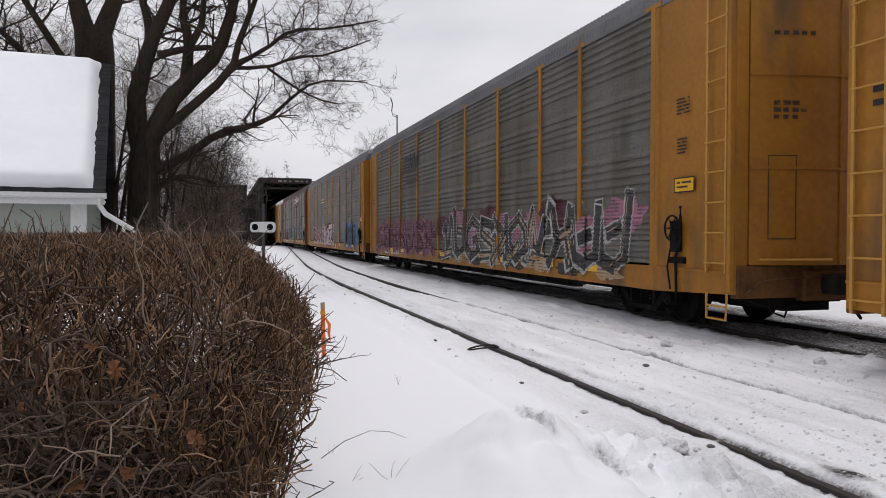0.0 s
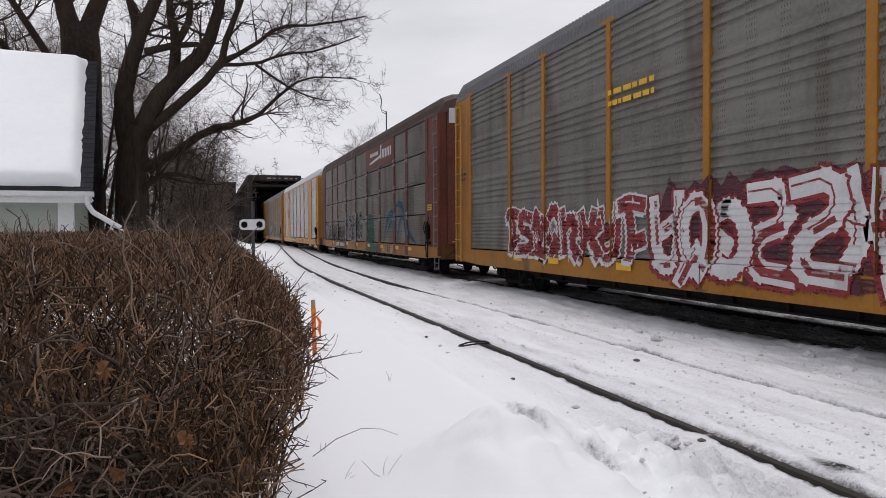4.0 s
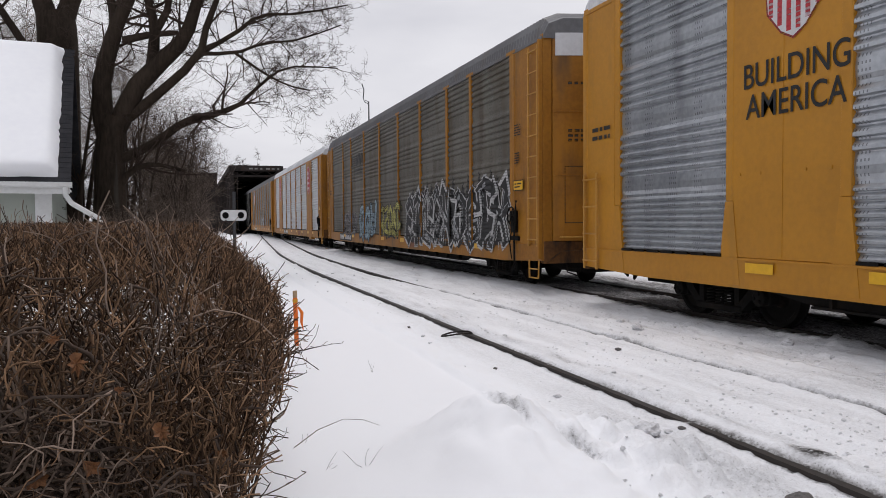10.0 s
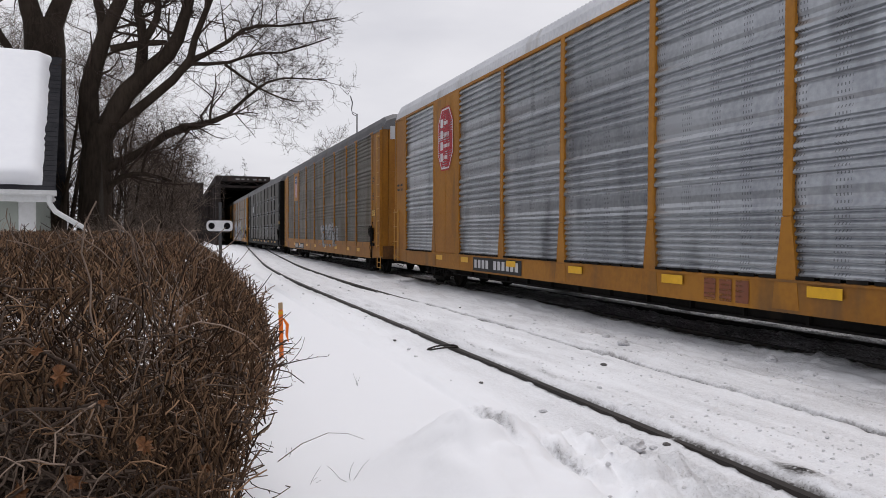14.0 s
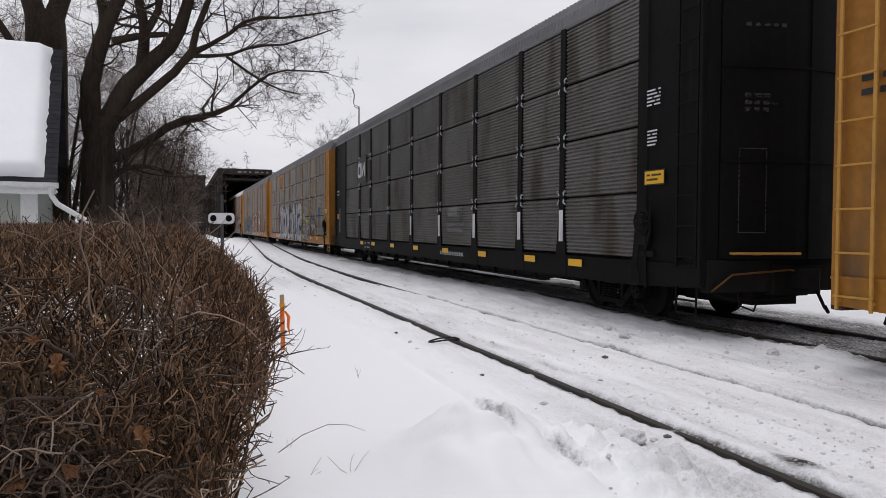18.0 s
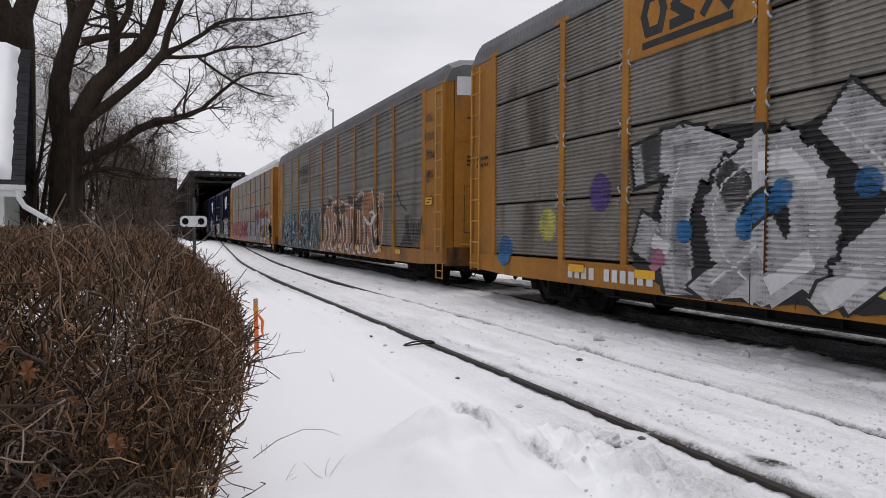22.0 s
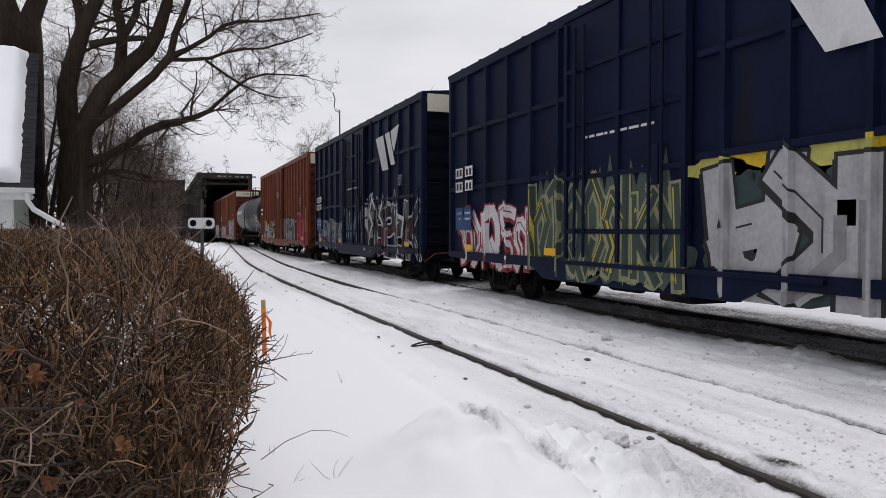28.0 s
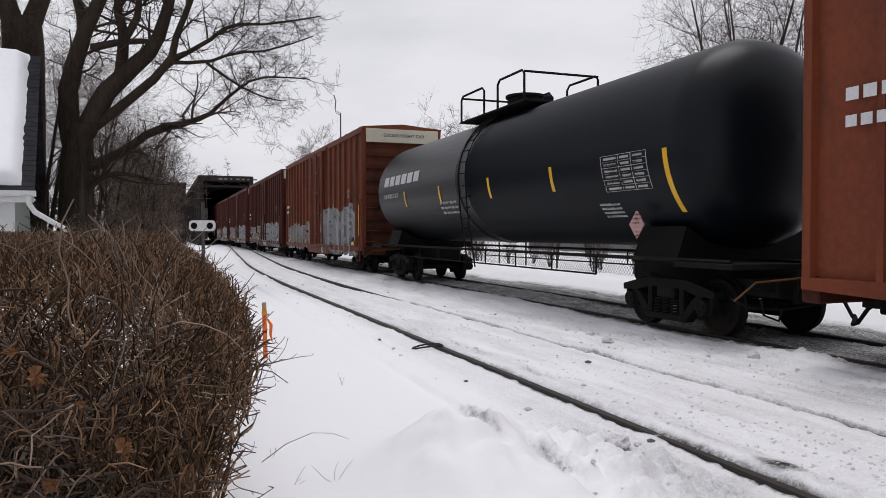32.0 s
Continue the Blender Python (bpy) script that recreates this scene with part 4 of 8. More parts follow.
    def piece(self, s0, s1, z0, z1, count, fill, line, back=None, seed=0, spiky=False, shine=None, weight=0.30):
        """A sprayed piece: a cloud behind, then interlocking outlined arms with no meaning."""
        rnd = random.Random(seed)
        w = (s1 - s0) / count
        h = z1 - z0
        if back:
            k = count * (5 if spiky else 4)
            top = []
            for i in range(k + 1):
                up = rnd.uniform(0.0, 0.22) if not spiky else (rnd.uniform(0.12, 0.34) if i % 2 else rnd.uniform(-0.12, 0.06))
                top.append((s0 - 0.15 + (s1 - s0 + 0.3) * i / k, z0 + h * (0.94 + up) * (0.25 + 0.75 * smooth_step(0.0, 0.10, min(i, k - i) / k))))
            low = [(s1 + 0.1 - (s1 - s0 + 0.2) * i / k, z0 + h * (0.22 - 0.22 * smooth_step(0.0, 0.10, min(i, k - i) / k) - rnd.uniform(0.0, 0.1))) for i in range(k + 1)]
            self.poly(top + low, back, 1, "graffiti")
        t_ = min(w * 0.36, h * 0.26) * (0.62 + 0.9 * weight) * (0.85 if spiky else 1.12)
        edge = 0.040 if h < 1.3 else 0.050
        slant = rnd.uniform(-0.10, 0.10)
        tone = paint(*(c * 0.62 for c in SPRAY[fill.name]), smooth=not self.ribbed) if fill.name in SPRAY else line
        for i in range(count):
            sc = s0 + (i + 0.5) * w + rnd.uniform(-0.06, 0.06) * w
            tall, low, layer = rnd.uniform(0.88, 1.10), rnd.uniform(-0.05, 0.05), 3 + (i * 2 % 3) * 4.5
            turn = rnd.choice((-1, 1))
            for arm in self.arms(rnd, spiky):
                pts = [(sc + w * (1.02 * turn * (x + rnd.uniform(-0.05, 0.05)) + slant * (z - 0.5)), z0 + h * (0.06 + low + 0.86 * tall * (z + rnd.uniform(-0.04, 0.04)))) for x, z in arm]
                if not spiky:
                    pts = self.rounded_off(pts)
                self.stroke([(x - 0.05, z - 0.06) for x, z in pts], t_ + edge, line, layer, joint=0.42)
                self.stroke(pts, t_ + 2 * edge, line, layer + 1, joint=0.42)
                self.stroke(pts, t_, fill, layer + 2, joint=0.40)
                # a second tone low on the arm, and a fine gleam near its edge
                k = max(1, len(pts) // 2)
                if pts[0][1] > pts[-1][1]:
                    pts = pts[::-1]
                if rnd.random() < 0.7:
                    self.stroke([(x + t_ * 0.14, z) for x, z in pts[:k + 1]], t_ * rnd.uniform(0.25, 0.5), shine if shine and rnd.random() < 0.6 else tone, layer + 2.5, joint=0.3)
                if rnd.random() < 0.6:
                    self.stroke([(x - t_ * 0.28, z + 0.02) for x, z in pts[-k - 1:]], 0.028, shine or line, layer + 3, joint=0.2)
                if spiky and rnd.random() < 0.35:
                    # the arm ends in a barb
                    (ax, az), (bx, bz) = pts[-2], pts[-1]
                    q = math.hypot(bx - ax, bz - az) or 1
                    ux, uz = (bx - ax) / q, (bz - az) / q
                    for grow_, m_, lay in ((1.35, line, layer + 1), (0.85, fill, layer + 2)):
                        e = t_ * grow_
                        self.poly([(bx + ux * e * 1.2, bz + uz * e * 1.2), (bx - uz * e, bz + ux * e), (bx + uz * e, bz - ux * e)], m_, lay)
            if rnd.random() < 0.5:
                # a run of wet paint
                x = sc + rnd.uniform(-0.3, 0.3) * w
                self.ribbon([(x, z0 + 0.12), (x, z0), (x, z0 - rnd.uniform(0.04, 0.16))], [0.05, 0.03, 0.012], line, layer)
        for i in range(count * 2):
            x, z = rnd.uniform(s0, s1), rnd.uniform(z0, z1)
            e = rnd.uniform(0.03, 0.09)
            self.poly([(x, z), (x + e, z + e * rnd.uniform(-0.5, 1)), (x + e * 0.4, z + e * 1.6)], shine or line, 18, "graffiti")

    def arms(self, rnd, spiky):
        """Crossing arms of one sprayed figure, u across and v up; they spell nothing."""
        return rnd.choice((
            [[(-0.32, 0.0), (-0.38, 1.04)], [(-0.34, 0.60), (0.16, 0.88), (0.42, 0.58), (0.10, 0.28), (0.44, -0.04)]],
            [[(-0.42, -0.02), (-0.22, 0.55), (-0.34, 1.02)], [(0.44, 0.02), (0.10, 0.40), (0.30, 1.0)], [(-0.50, 0.62), (0.05, 0.46), (0.52, 0.70)]],
            [[(0.44, 0.90), (-0.30, 1.0), (-0.40, 0.62), (0.36, 0.42), (0.40, 0.05), (-0.48, 0.0)]],
            [[(0.42, 0.82), (0.0, 1.0), (-0.42, 0.72), (-0.42, 0.25), (0.0, 0.0), (0.45, 0.16), (0.30, 0.46), (0.05, 0.42)]],
            [[(-0.30, 0.0), (-0.26, 1.02)], [(0.50, 1.06), (-0.15, 0.52), (0.52, -0.06)]],
            [[(-0.46, 0.0), (-0.36, 0.70), (-0.14, 1.04), (0.0, 0.30), (0.20, 0.22), (0.36, 0.80), (0.52, 0.66)], [(-0.2, 0.05), (0.46, -0.04)]],
            [[(-0.05, 0.02), (-0.42, 0.30), (-0.38, 0.75), (0.0, 1.0), (0.42, 0.72), (0.40, 0.28), (0.05, 0.02)], [(0.0, 0.32), (0.50, -0.12)]],
            [[(-0.48, 0.92), (0.0, 1.02), (0.46, 0.90)], [(0.10, 0.95), (-0.06, 0.45), (0.06, -0.02)], [(-0.42, 0.30), (-0.05, 0.18)]],
            [[(-0.44, 1.0), (-0.34, 0.15), (0.05, 0.0), (0.34, 0.18), (0.44, 1.06)], [(-0.10, 0.55), (0.14, 0.62)]],
        ))

    def rounded_off(self, pts):
        """The same line with its corners cut."""
        out = [pts[0]]
        for (a, b_), (c, d) in zip(pts, pts[1:]):
            out += [(a * 0.75 + c * 0.25, b_ * 0.75 + d * 0.25), (a * 0.25 + c * 0.75, b_ * 0.25 + d * 0.75)]
        return out + [pts[-1]]

    def scrawl(self, s0, s1, z0, z1, material, seed=0, w=0.05, layer=11):
        """A looping hand tag."""
        rnd = random.Random(seed)
        n_ = int((s1 - s0) / (z1 - z0) * 14) + 12
        ph = rnd.uniform(0, 6)
        pts = []
        for i in range(n_):
            a = i * 0.9 + ph
            pts.append((s0 + (s1 - s0) * i / (n_ - 1) + 0.18 * (z1 - z0) * math.cos(a * 1.3), (z0 + z1) / 2 + (z1 - z0) * (0.42 * math.sin(a) + rnd.uniform(-0.1, 0.1))))
        self.ribbon(pts[: n_ // 2 + 1], [w] * (n_ // 2 + 1), material, layer)
        self.ribbon(pts[n_ // 2 :], [w] * (n_ - n_ // 2), material, layer + 1)

    def tag(self, s0, s1, z0, z1, material, seed=0, w=0.05, n_=14, layer=11):
        rnd = random.Random(seed)
        pts = [(s0 + (s1 - s0) * i / (n_ - 1) + rnd.uniform(-0.08, 0.08), (z0 if i % 2 else z1) + rnd.uniform(-0.3, 0.3) * (z1 - z0)) for i in range(n_)]
        self.stroke(pts, w, material, layer)

    def text(self, body, s, z, size, material, layer=2, name="lettering", lean=0.0, squeeze=1.0):
        me = lettering(body, size, material)
        m = Matrix(((0, 0, -1, self.x - 0.0010 * layer), (-squeeze, 0, 0, self.length - self.k * s), (0, 1, 0, z), (0, 0, 0, 1)))
        me.transform(m)
        put(name, me, self.car)

    def done(self):
        for (name, _, layer), (g, material) in self.sets.items():
            tagged(put(name, mesh_of(name, g.v, g.f, material), self.car), kind="stuff" if len(g.f) > 1 else "")


BLACK, WHITE, INK = paint(0.012, 0.012, 0.013, True), paint(0.60, 0.60, 0.61, True), paint(0.03, 0.028, 0.028)
SILVER, RED, BLUE = paint(0.36, 0.37, 0.38), paint(0.26, 0.025, 0.03), paint(0.022, 0.15, 0.36)
PINK, MAROON, TEAL = paint(0.36, 0.15, 0.22), paint(0.085, 0.016, 0.03), paint(0.06, 0.15, 0.18)
ORANGE, GREEN, PALE = paint(0.36, 0.16, 0.065), paint(0.010, 0.10, 0.08), paint(0.27, 0.38, 0.44)
LIME, PURPLE, RUST = paint(0.50, 0.47, 0.12), paint(0.09, 0.055, 0.22), paint(0.24, 0.075, 0.035)
TAN = paint(0.42, 0.30, 0.19)

# ---- autorack ----
POSTS = (1.2, 4.1, 6.05, 8.88, 11.72, 14.6, 17.38, 20.12, 22.1, 24.82)
SIDE = 1.58
PZ0, PZ1 = 1.02, 5.30


def swept_panel(name, prof, w, material):
    """A sheet with a rib profile of (x, z), w long."""
    k = len(prof)
    v = [(x, 0.03, z) for x, z in prof] + [(x, w - 0.03, z) for x, z in prof]
    f_ = [(i, i + 1, k + i + 1, k + i) for i in range(k - 1)]
    # returns at both ends, so that the sheet has depth
    v += [(-SIDE + 0.12, 0.03, z) for _, z in prof] + [(-SIDE + 0.12, w - 0.03, z) for _, z in prof]
    f_ += [(i + 1, i, 2 * k + i, 2 * k + i + 1) for i in range(k - 1)] + [(k + i, k + i + 1, 3 * k + i + 1, 3 * k + i) for i in range(k - 1)]
    return mesh_of(name, v, f_, material)


def banded_profile(k=1.0):
    out, z, x0 = [], PZ0, -SIDE + 0.046

    def ribs(z, n_, pitch, depth):
        for _ in range(n_):
            out.extend([(x0, z), (x0 - depth, z + pitch * 0.12), (x0 - depth, z + pitch * 0.42), (x0, z + pitch * 0.86)])
            z += pitch
        return z
    z = ribs(z, 9, 0.098, 0.034 * k)
    for n_, pitch in ((5, 0.15), (5, 0.15), (6, 0.148)):
        out.extend([(x0 + 0.004, z + 0.03), (x0 - 0.012, z + 0.09), (x0 - 0.016, z + 0.19), (x0 - 0.008, z + 0.29), (x0 + 0.004, z + 0.33)])
        z = ribs(z + 0.345, n_, pitch, 0.046 * k)
    out.append((x0, min(z, PZ1)))
    return out


def tier_profile(k):
    z0 = PZ0 + 1.07 * k
    out = []
    for i in range(15):
        z = z0 + 0.02 + i * 0.0685
        d = 0.024 + (0.006 if i % 4 == 1 else 0)
        out += [(-SIDE + 0.040, z), (-SIDE + 0.040 - d, z + 0.010), (-SIDE + 0.040 - d, z + 0.040), (-SIDE + 0.040, z + 0.050)]
    return [(-SIDE + 0.07, z0 + 0.012)] + out + [(-SIDE + 0.07, z0 + 1.052)]


def post_mesh(material, flare, cap, width):
    g = Geo()
    a = width / 2
    z0 = 0.62
    if flare:
        g.prism([(-a - 0.14, 0.62), (a + 0.14, 0.62), (a + 0.10, 0.95), (a, 1.75), (-a, 1.75), (-a - 0.10, 0.95)], "x", -SIDE - 0.018, -SIDE + 0.06)
        z0 = 1.752
    g.box(-SIDE - 0.016, -SIDE + 0.06, -a, a, z0, PZ1 + 0.02, 0.012)
    if cap:
        g.prism([(-0.24, 5.30), (0.24, 5.30), (0.24, 5.37), (-0.24, 5.37)], "x", -SIDE - 0.018, -SIDE + 0.05)
    return g.make("side_post", material)


def roof_mesh(length, material):
    prof = [(-SIDE + 0.01, 5.33), (-1.535, 5.56), (-1.43, 5.76), (-1.1, 5.89), (0, 5.97), (1.1, 5.89), (1.43, 5.76), (1.535, 5.56), (SIDE - 0.01, 5.33)]
    g, k = Geo(), len(prof)
    n_ = int(length / 0.075)
    v, f_ = [], []
    for i in range(n_ + 1):
        y = -0.05 + (length + 0.1) * i / n_
        end = min(1.0, min(y + 0.05, length + 0.05 - y) / 0.35)
        dz = (0.026 if i % 2 == 0 else 0.0) - 0.18 * (1 - end) ** 2
        for x, z in prof:
            v.append((x * (1 + (0.012 if i % 2 == 0 else 0)), y, z + dz * (1 if z > 5.4 else 0.2)))
    for i in range(n_):
        f_ += [(i * k + j, i * k + j + 1, (i + 1) * k + j + 1, (i + 1) * k + j) for j in range(k - 1)]
    f_ += [tuple(reversed(range(k))), tuple(range(n_ * k, n_ * k + k))]
    return mesh_of("roof", v, f_, material)


def slots_mesh(w):
    """A row of dark slots along the foot of a panel, w long."""
    g = Geo()
    n_ = max(2, int(w / 0.36))
    for i in range(n_):
        y = 0.12 + (w - 0.24) * i / n_
        g.box(-SIDE - 0.034, -SIDE - 0.02, y + 0.03, y + (w - 0.24) / n_ - 0.05, 0.992, 1.035)
    return g.make("drain_slot", M["under"])


def end_door_mesh(material):
    g = Geo()
    arc = [(x, -0.02 - 0.26 * (1 - (x / 1.35) ** 2)) for x in [-1.35 + 2.7 * i / 12 for i in range(13)]]
    g.prism(arc + [(1.35, 0.08), (-1.35, 0.08)], "z", 1.08, 5.36)
    for z in (2.45, 3.78):
        g.prism([(x, y - 0.028) for x, y in arc] + [(1.34, 0.0), (-1.34, 0.0)], "z", z, z + 0.035)
    g.box(-0.02, 0.02, -0.30, -0.27, 1.1, 5.3)
    return g.make("end_door", material)


def ladder_mesh(z0, z1, material):
    g = Geo()
    for y in (0.0, 0.44):
        g.box(-SIDE - 0.075, -SIDE - 0.045, y - 0.021, y + 0.021, z0, z1, 0.005)
        for z in (z0 + 0.1, z1 - 0.1):
            g.box(-SIDE - 0.05, -SIDE + 0.03, y - 0.02, y + 0.02, z - 0.02, z + 0.02)
    n_ = int((z1 - z0) / 0.46)
    for i in range(n_ + 1):
        z = z0 + 0.15 + i * (z1 - z0 - 0.25) / n_
        g.tube([(-SIDE - 0.075, -0.03, z), (-SIDE - 0.075, 0.47, z)], 0.014, 5)
    return g.make("ladder", material)


def autorack(label, y0, length, body, panel, roof, tiers=False, flare=(4, 5), cap=True, plates=(), fancy_end=False, post_w=0.15, sill=None, fit=1.0, nudge=0.0, bays=1.0, kick=False, brake_side=True):
    car = thing("autorack_car", label, "railway car", pose(MAIN_X, y0, 0), "cars of the train")
    length = round(length * fit, 3)
    extra = length / fit - 26.45
    rib_k = 1.0 if panel == "rack_silver" else 0.75
    posts = [length - (length - (s + extra / 2 + nudge) * fit) * bays for s in POSTS]
    bm_, pm, rm = M[body], M[panel], M[roof]
    sm = M[sill] if sill else bm_
    lm_ = M["ladder_yellow"] if "yellow" in body else M["black"] if body == "black" else M["ladder_grey"]
    put("roof", cached(("roof", length, roof), lambda: roof_mesh(length, rm)), car)
    # plain black box added inside, standing in for the shade behind panel gaps
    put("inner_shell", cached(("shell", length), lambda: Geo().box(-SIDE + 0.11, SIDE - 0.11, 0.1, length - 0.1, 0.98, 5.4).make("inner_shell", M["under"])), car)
    # flat car under the rack
    def under():
        g = Geo().box(-0.42, 0.42, 0.35, length - 0.35, 0.36, 0.985)
        for sg in (-1, 1):
            g.prism([(4.2, 0.60), (5.3, 0.44), (length - 5.3, 0.44), (length - 4.2, 0.60), (length - 4.2, 0.90), (4.2, 0.90)], "x", min(sg * 1.30, sg * 1.38), max(sg * 1.30, sg * 1.38))
            g.box(min(sg * 1.24, sg * 1.44), max(sg * 1.24, sg * 1.44), 5.3, length - 5.3, 0.415, 0.445)
            for i in range(15):
                y = 5.6 + i * (length - 11.2) / 14
                g.box(min(sg * 1.38, sg * 1.45), max(sg * 1.38, sg * 1.45), y - 0.02, y + 0.02, 0.45, 0.88)
        g.box(-SIDE + 0.08, SIDE - 0.08, 0.0, length, 0.90, 0.975)
        for i in range(9):
            y = 5.5 + i * (length - 11) / 8
            g.box(-SIDE + 0.1, SIDE - 0.1, y - 0.06, y + 0.06, 0.58, 0.90)
        g.box(-1.1, -0.5, length / 2 - 2.2, length / 2 - 1.1, 0.34, 0.66, 0.05)
        drum = Geo().lathe([(length / 2 + 0.6, 0.05), (length / 2 + 0.62, 0.16), (length / 2 + 0.7, 0.2), (length / 2 + 1.6, 0.2), (length / 2 + 1.68, 0.16), (length / 2 + 1.7, 0.05)], 14, "y").move(Matrix.Translation((-1.0, 0, 0.58)))
        g.add(drum.v, drum.f)
        return g.make("underframe", M["under"])
    put("underframe", cached(("under", length), under), car)
    for k, side in enumerate((pose(0, 0, 0), pose(0, length, 0, 0, 0, 180))):
        def sill_():
            g = Geo().prism([(0.0, 0.66), (2.0, 0.58), (length - 2.0, 0.58), (length, 0.66), (length, 0.99), (0, 0.99)], "x", -SIDE - 0.012, -SIDE + 0.075)
            g.box(-SIDE - 0.03, -SIDE + 0.05, 0.0, length, 0.955, 0.985)
            return g.make("side_sill", sm)
        put("side_sill", cached(("sill", length, sm.name), sill_), car, side)
        put("top_chord", cached(("chord", length, body, roof), lambda: Geo().box(-SIDE - 0.010, -SIDE + 0.08, 0, length, 5.285, 5.36, 0.01).make("top_chord", bm_ if plates else rm)), car, side)
        for i in range(9):
            s0, s1 = posts[i], posts[i + 1]
            w = round(s1 - s0, 3)
            y = length - s1
            if i in plates:
                def plate_():
                    g = Geo().box(-SIDE - 0.008, -SIDE + 0.05, 0.03, w - 0.03, PZ0 - 0.03, PZ1, 0.01)
                    g.box(-SIDE - 0.014, -SIDE, w / 2 - 0.012, w / 2 + 0.012, PZ0, PZ1 - 0.1)
                    for q in range(5):
                        g.box(-SIDE - 0.02, -SIDE, 0.2 + q * (w - 0.4) / 4 - 0.02, 0.2 + q * (w - 0.4) / 4 + 0.02, 2.08, 2.12)
                    return g.make("side_plate", bm_)
                put("side_plate", cached(("plate", w, body), plate_), car, side @ pose(0, y, 0))
            elif tiers:
                for t_ in range(4):
                    put("side_panel", cached(("tier", w, t_, panel), lambda: swept_panel("side_panel", tier_profile(t_), w, pm)), car, side @ pose(0, y, 0))
            else:
                if kick:
                    put("kick_plate", cached(("kick", w, body), lambda: Geo().box(-SIDE - 0.012, -SIDE + 0.03, 0.20, w - 0.20, 0.99, 1.19, 0.008).make("kick_plate", bm_)), car, side @ pose(0, y, 0))
                put("side_panel", cached(("band", w, panel), lambda: swept_panel("side_panel", banded_profile(rib_k), w, pm)), car, side @ pose(0, y, 0))
        for i, s in enumerate(posts):
            fl = i in flare
            put("side_post", cached(("post", fl, cap, body, post_w), lambda: post_mesh(bm_, fl, cap, post_w)), car, side @ pose(0, length - s, 0))
            if tiers and k == 0 and 0 < i < 9:
                for sg in (-1, 1):
                    for dz in (-0.10, 0.10):
                        one = cached(("clamp", sg, dz), lambda: Geo().tube([(-SIDE - 0.01, sg * 0.085, dz * 0.4), (-SIDE - 0.035, sg * 0.12, dz), (-SIDE - 0.01, sg * 0.15, dz * 1.3)], 0.018, 4).make("panel_clamp", M["rack_silver"]))
                        for t_ in range(1, 4):
                            put("panel_clamp", one, car, pose(0, length - s, PZ0 + 1.07 * t_))
        # smooth plates at both ends of the side
        for a, b_ in ((0.0, length - posts[9] - 0.08), (length - posts[0] + 0.08, length)):
            def endplate():
                o, q = -SIDE - 0.015, -SIDE + 0.012
                out = [(o, a), (o, a + 0.09), (q, a + 0.11), (q, b_ - 0.11), (o, b_ - 0.09), (o, b_), (-SIDE + 0.07, b_), (-SIDE + 0.07, a)]
                return Geo().prism(out, "z", 0.99, 5.285).make("end_plate", bm_)
            put("end_plate", cached(("ep", round(a, 2), round(b_, 2), body), endplate), car, side)
        top = 2.35 if fancy_end else 5.2
        put("ladder", cached(("lad", 1, body, top), lambda: ladder_mesh(0.62 if fancy_end else 0.95, top, lm_)), car, side @ pose(0, 0.12, 0))
        put("ladder", cached(("lad", 2, body, top), lambda: ladder_mesh(0.62, top, lm_)), car, side @ pose(0, length - 0.56, 0))
        put("stirrup_step", cached(("stirrup", body), lambda: Geo().tube([(-SIDE - 0.02, 0.05, 0.66), (-SIDE - 0.03, 0.06, 0.28), (-SIDE - 0.03, 0.50, 0.28), (-SIDE - 0.02, 0.52, 0.66)], 0.022, 5).tube([(-SIDE - 0.03, 0.06, 0.47), (-SIDE - 0.03, 0.50, 0.47)], 0.016, 5).make("stirrup_step", lm_)), car, side @ pose(0, 0.08, 0))
        put("corner_cover", cached(("cover", body), lambda: Geo().box(-SIDE - 0.10, -SIDE - 0.006, -0.02, 0.055, 0.70, 5.28, 0.012).make("corner_cover", bm_)), car, side)
        if panel == "rack_silver":
            put("jacking_pad", cached(("jack", sm.name), lambda: Geo().prism([(1.55, 0.66), (1.55, 0.52), (1.75, 0.44), (2.35, 0.44), (2.55, 0.52), (2.55, 0.66)], "x", -SIDE - 0.03, -SIDE + 0.2).make("jacking_pad", sm)), car, side @ pose(0, 2.9, 0))
        if panel == "rack_silver":
            # drain slots under the panels
            for i in range(9):
                w = round(posts[i + 1] - posts[i], 3)
                if i not in plates:
                    tagged(put("drain_slot", cached(("slots", w), lambda: slots_mesh(w)), car, side @ pose(0, length - posts[i + 1], 0)), kind="stuff")
        # end of the car
        put("end_door", cached(("door", body), lambda: end_door_mesh(bm_)), car, side)
        def frame_():
            return Geo().box(-0.11, 0.11, -0.015, 0.12, 0.66, 5.40, 0.015).make("end_post", bm_)
        for sg in (-1, 1):
            put("end_post", cached(("endframe", body), frame_), car, side @ pose(sg * 1.47, 0, 0))
        put("end_sill", cached(("endsill", body == "black"), lambda: Geo().box(-1.56, 1.56, -0.045, 0.12, 0.60, 1.07, 0.015).box(-0.45, 0.45, -0.10, 0.1, 0.55, 1.0, 0.02).make("end_sill", M["under"] if body == "black" else M["rust_sill"])), car, side, "rusty grimy end sill")
        put("grab_bar", cached("grabbar", lambda: Geo().tube([(-1.2, -0.05, 1.16), (-1.2, -0.16, 1.16), (-0.2, -0.34, 1.16), (-0.2, -0.25, 1.16)], 0.02, 5).make("grab_bar", M["ladder_yellow"] if "yellow" in body else M["under"])), car, side)
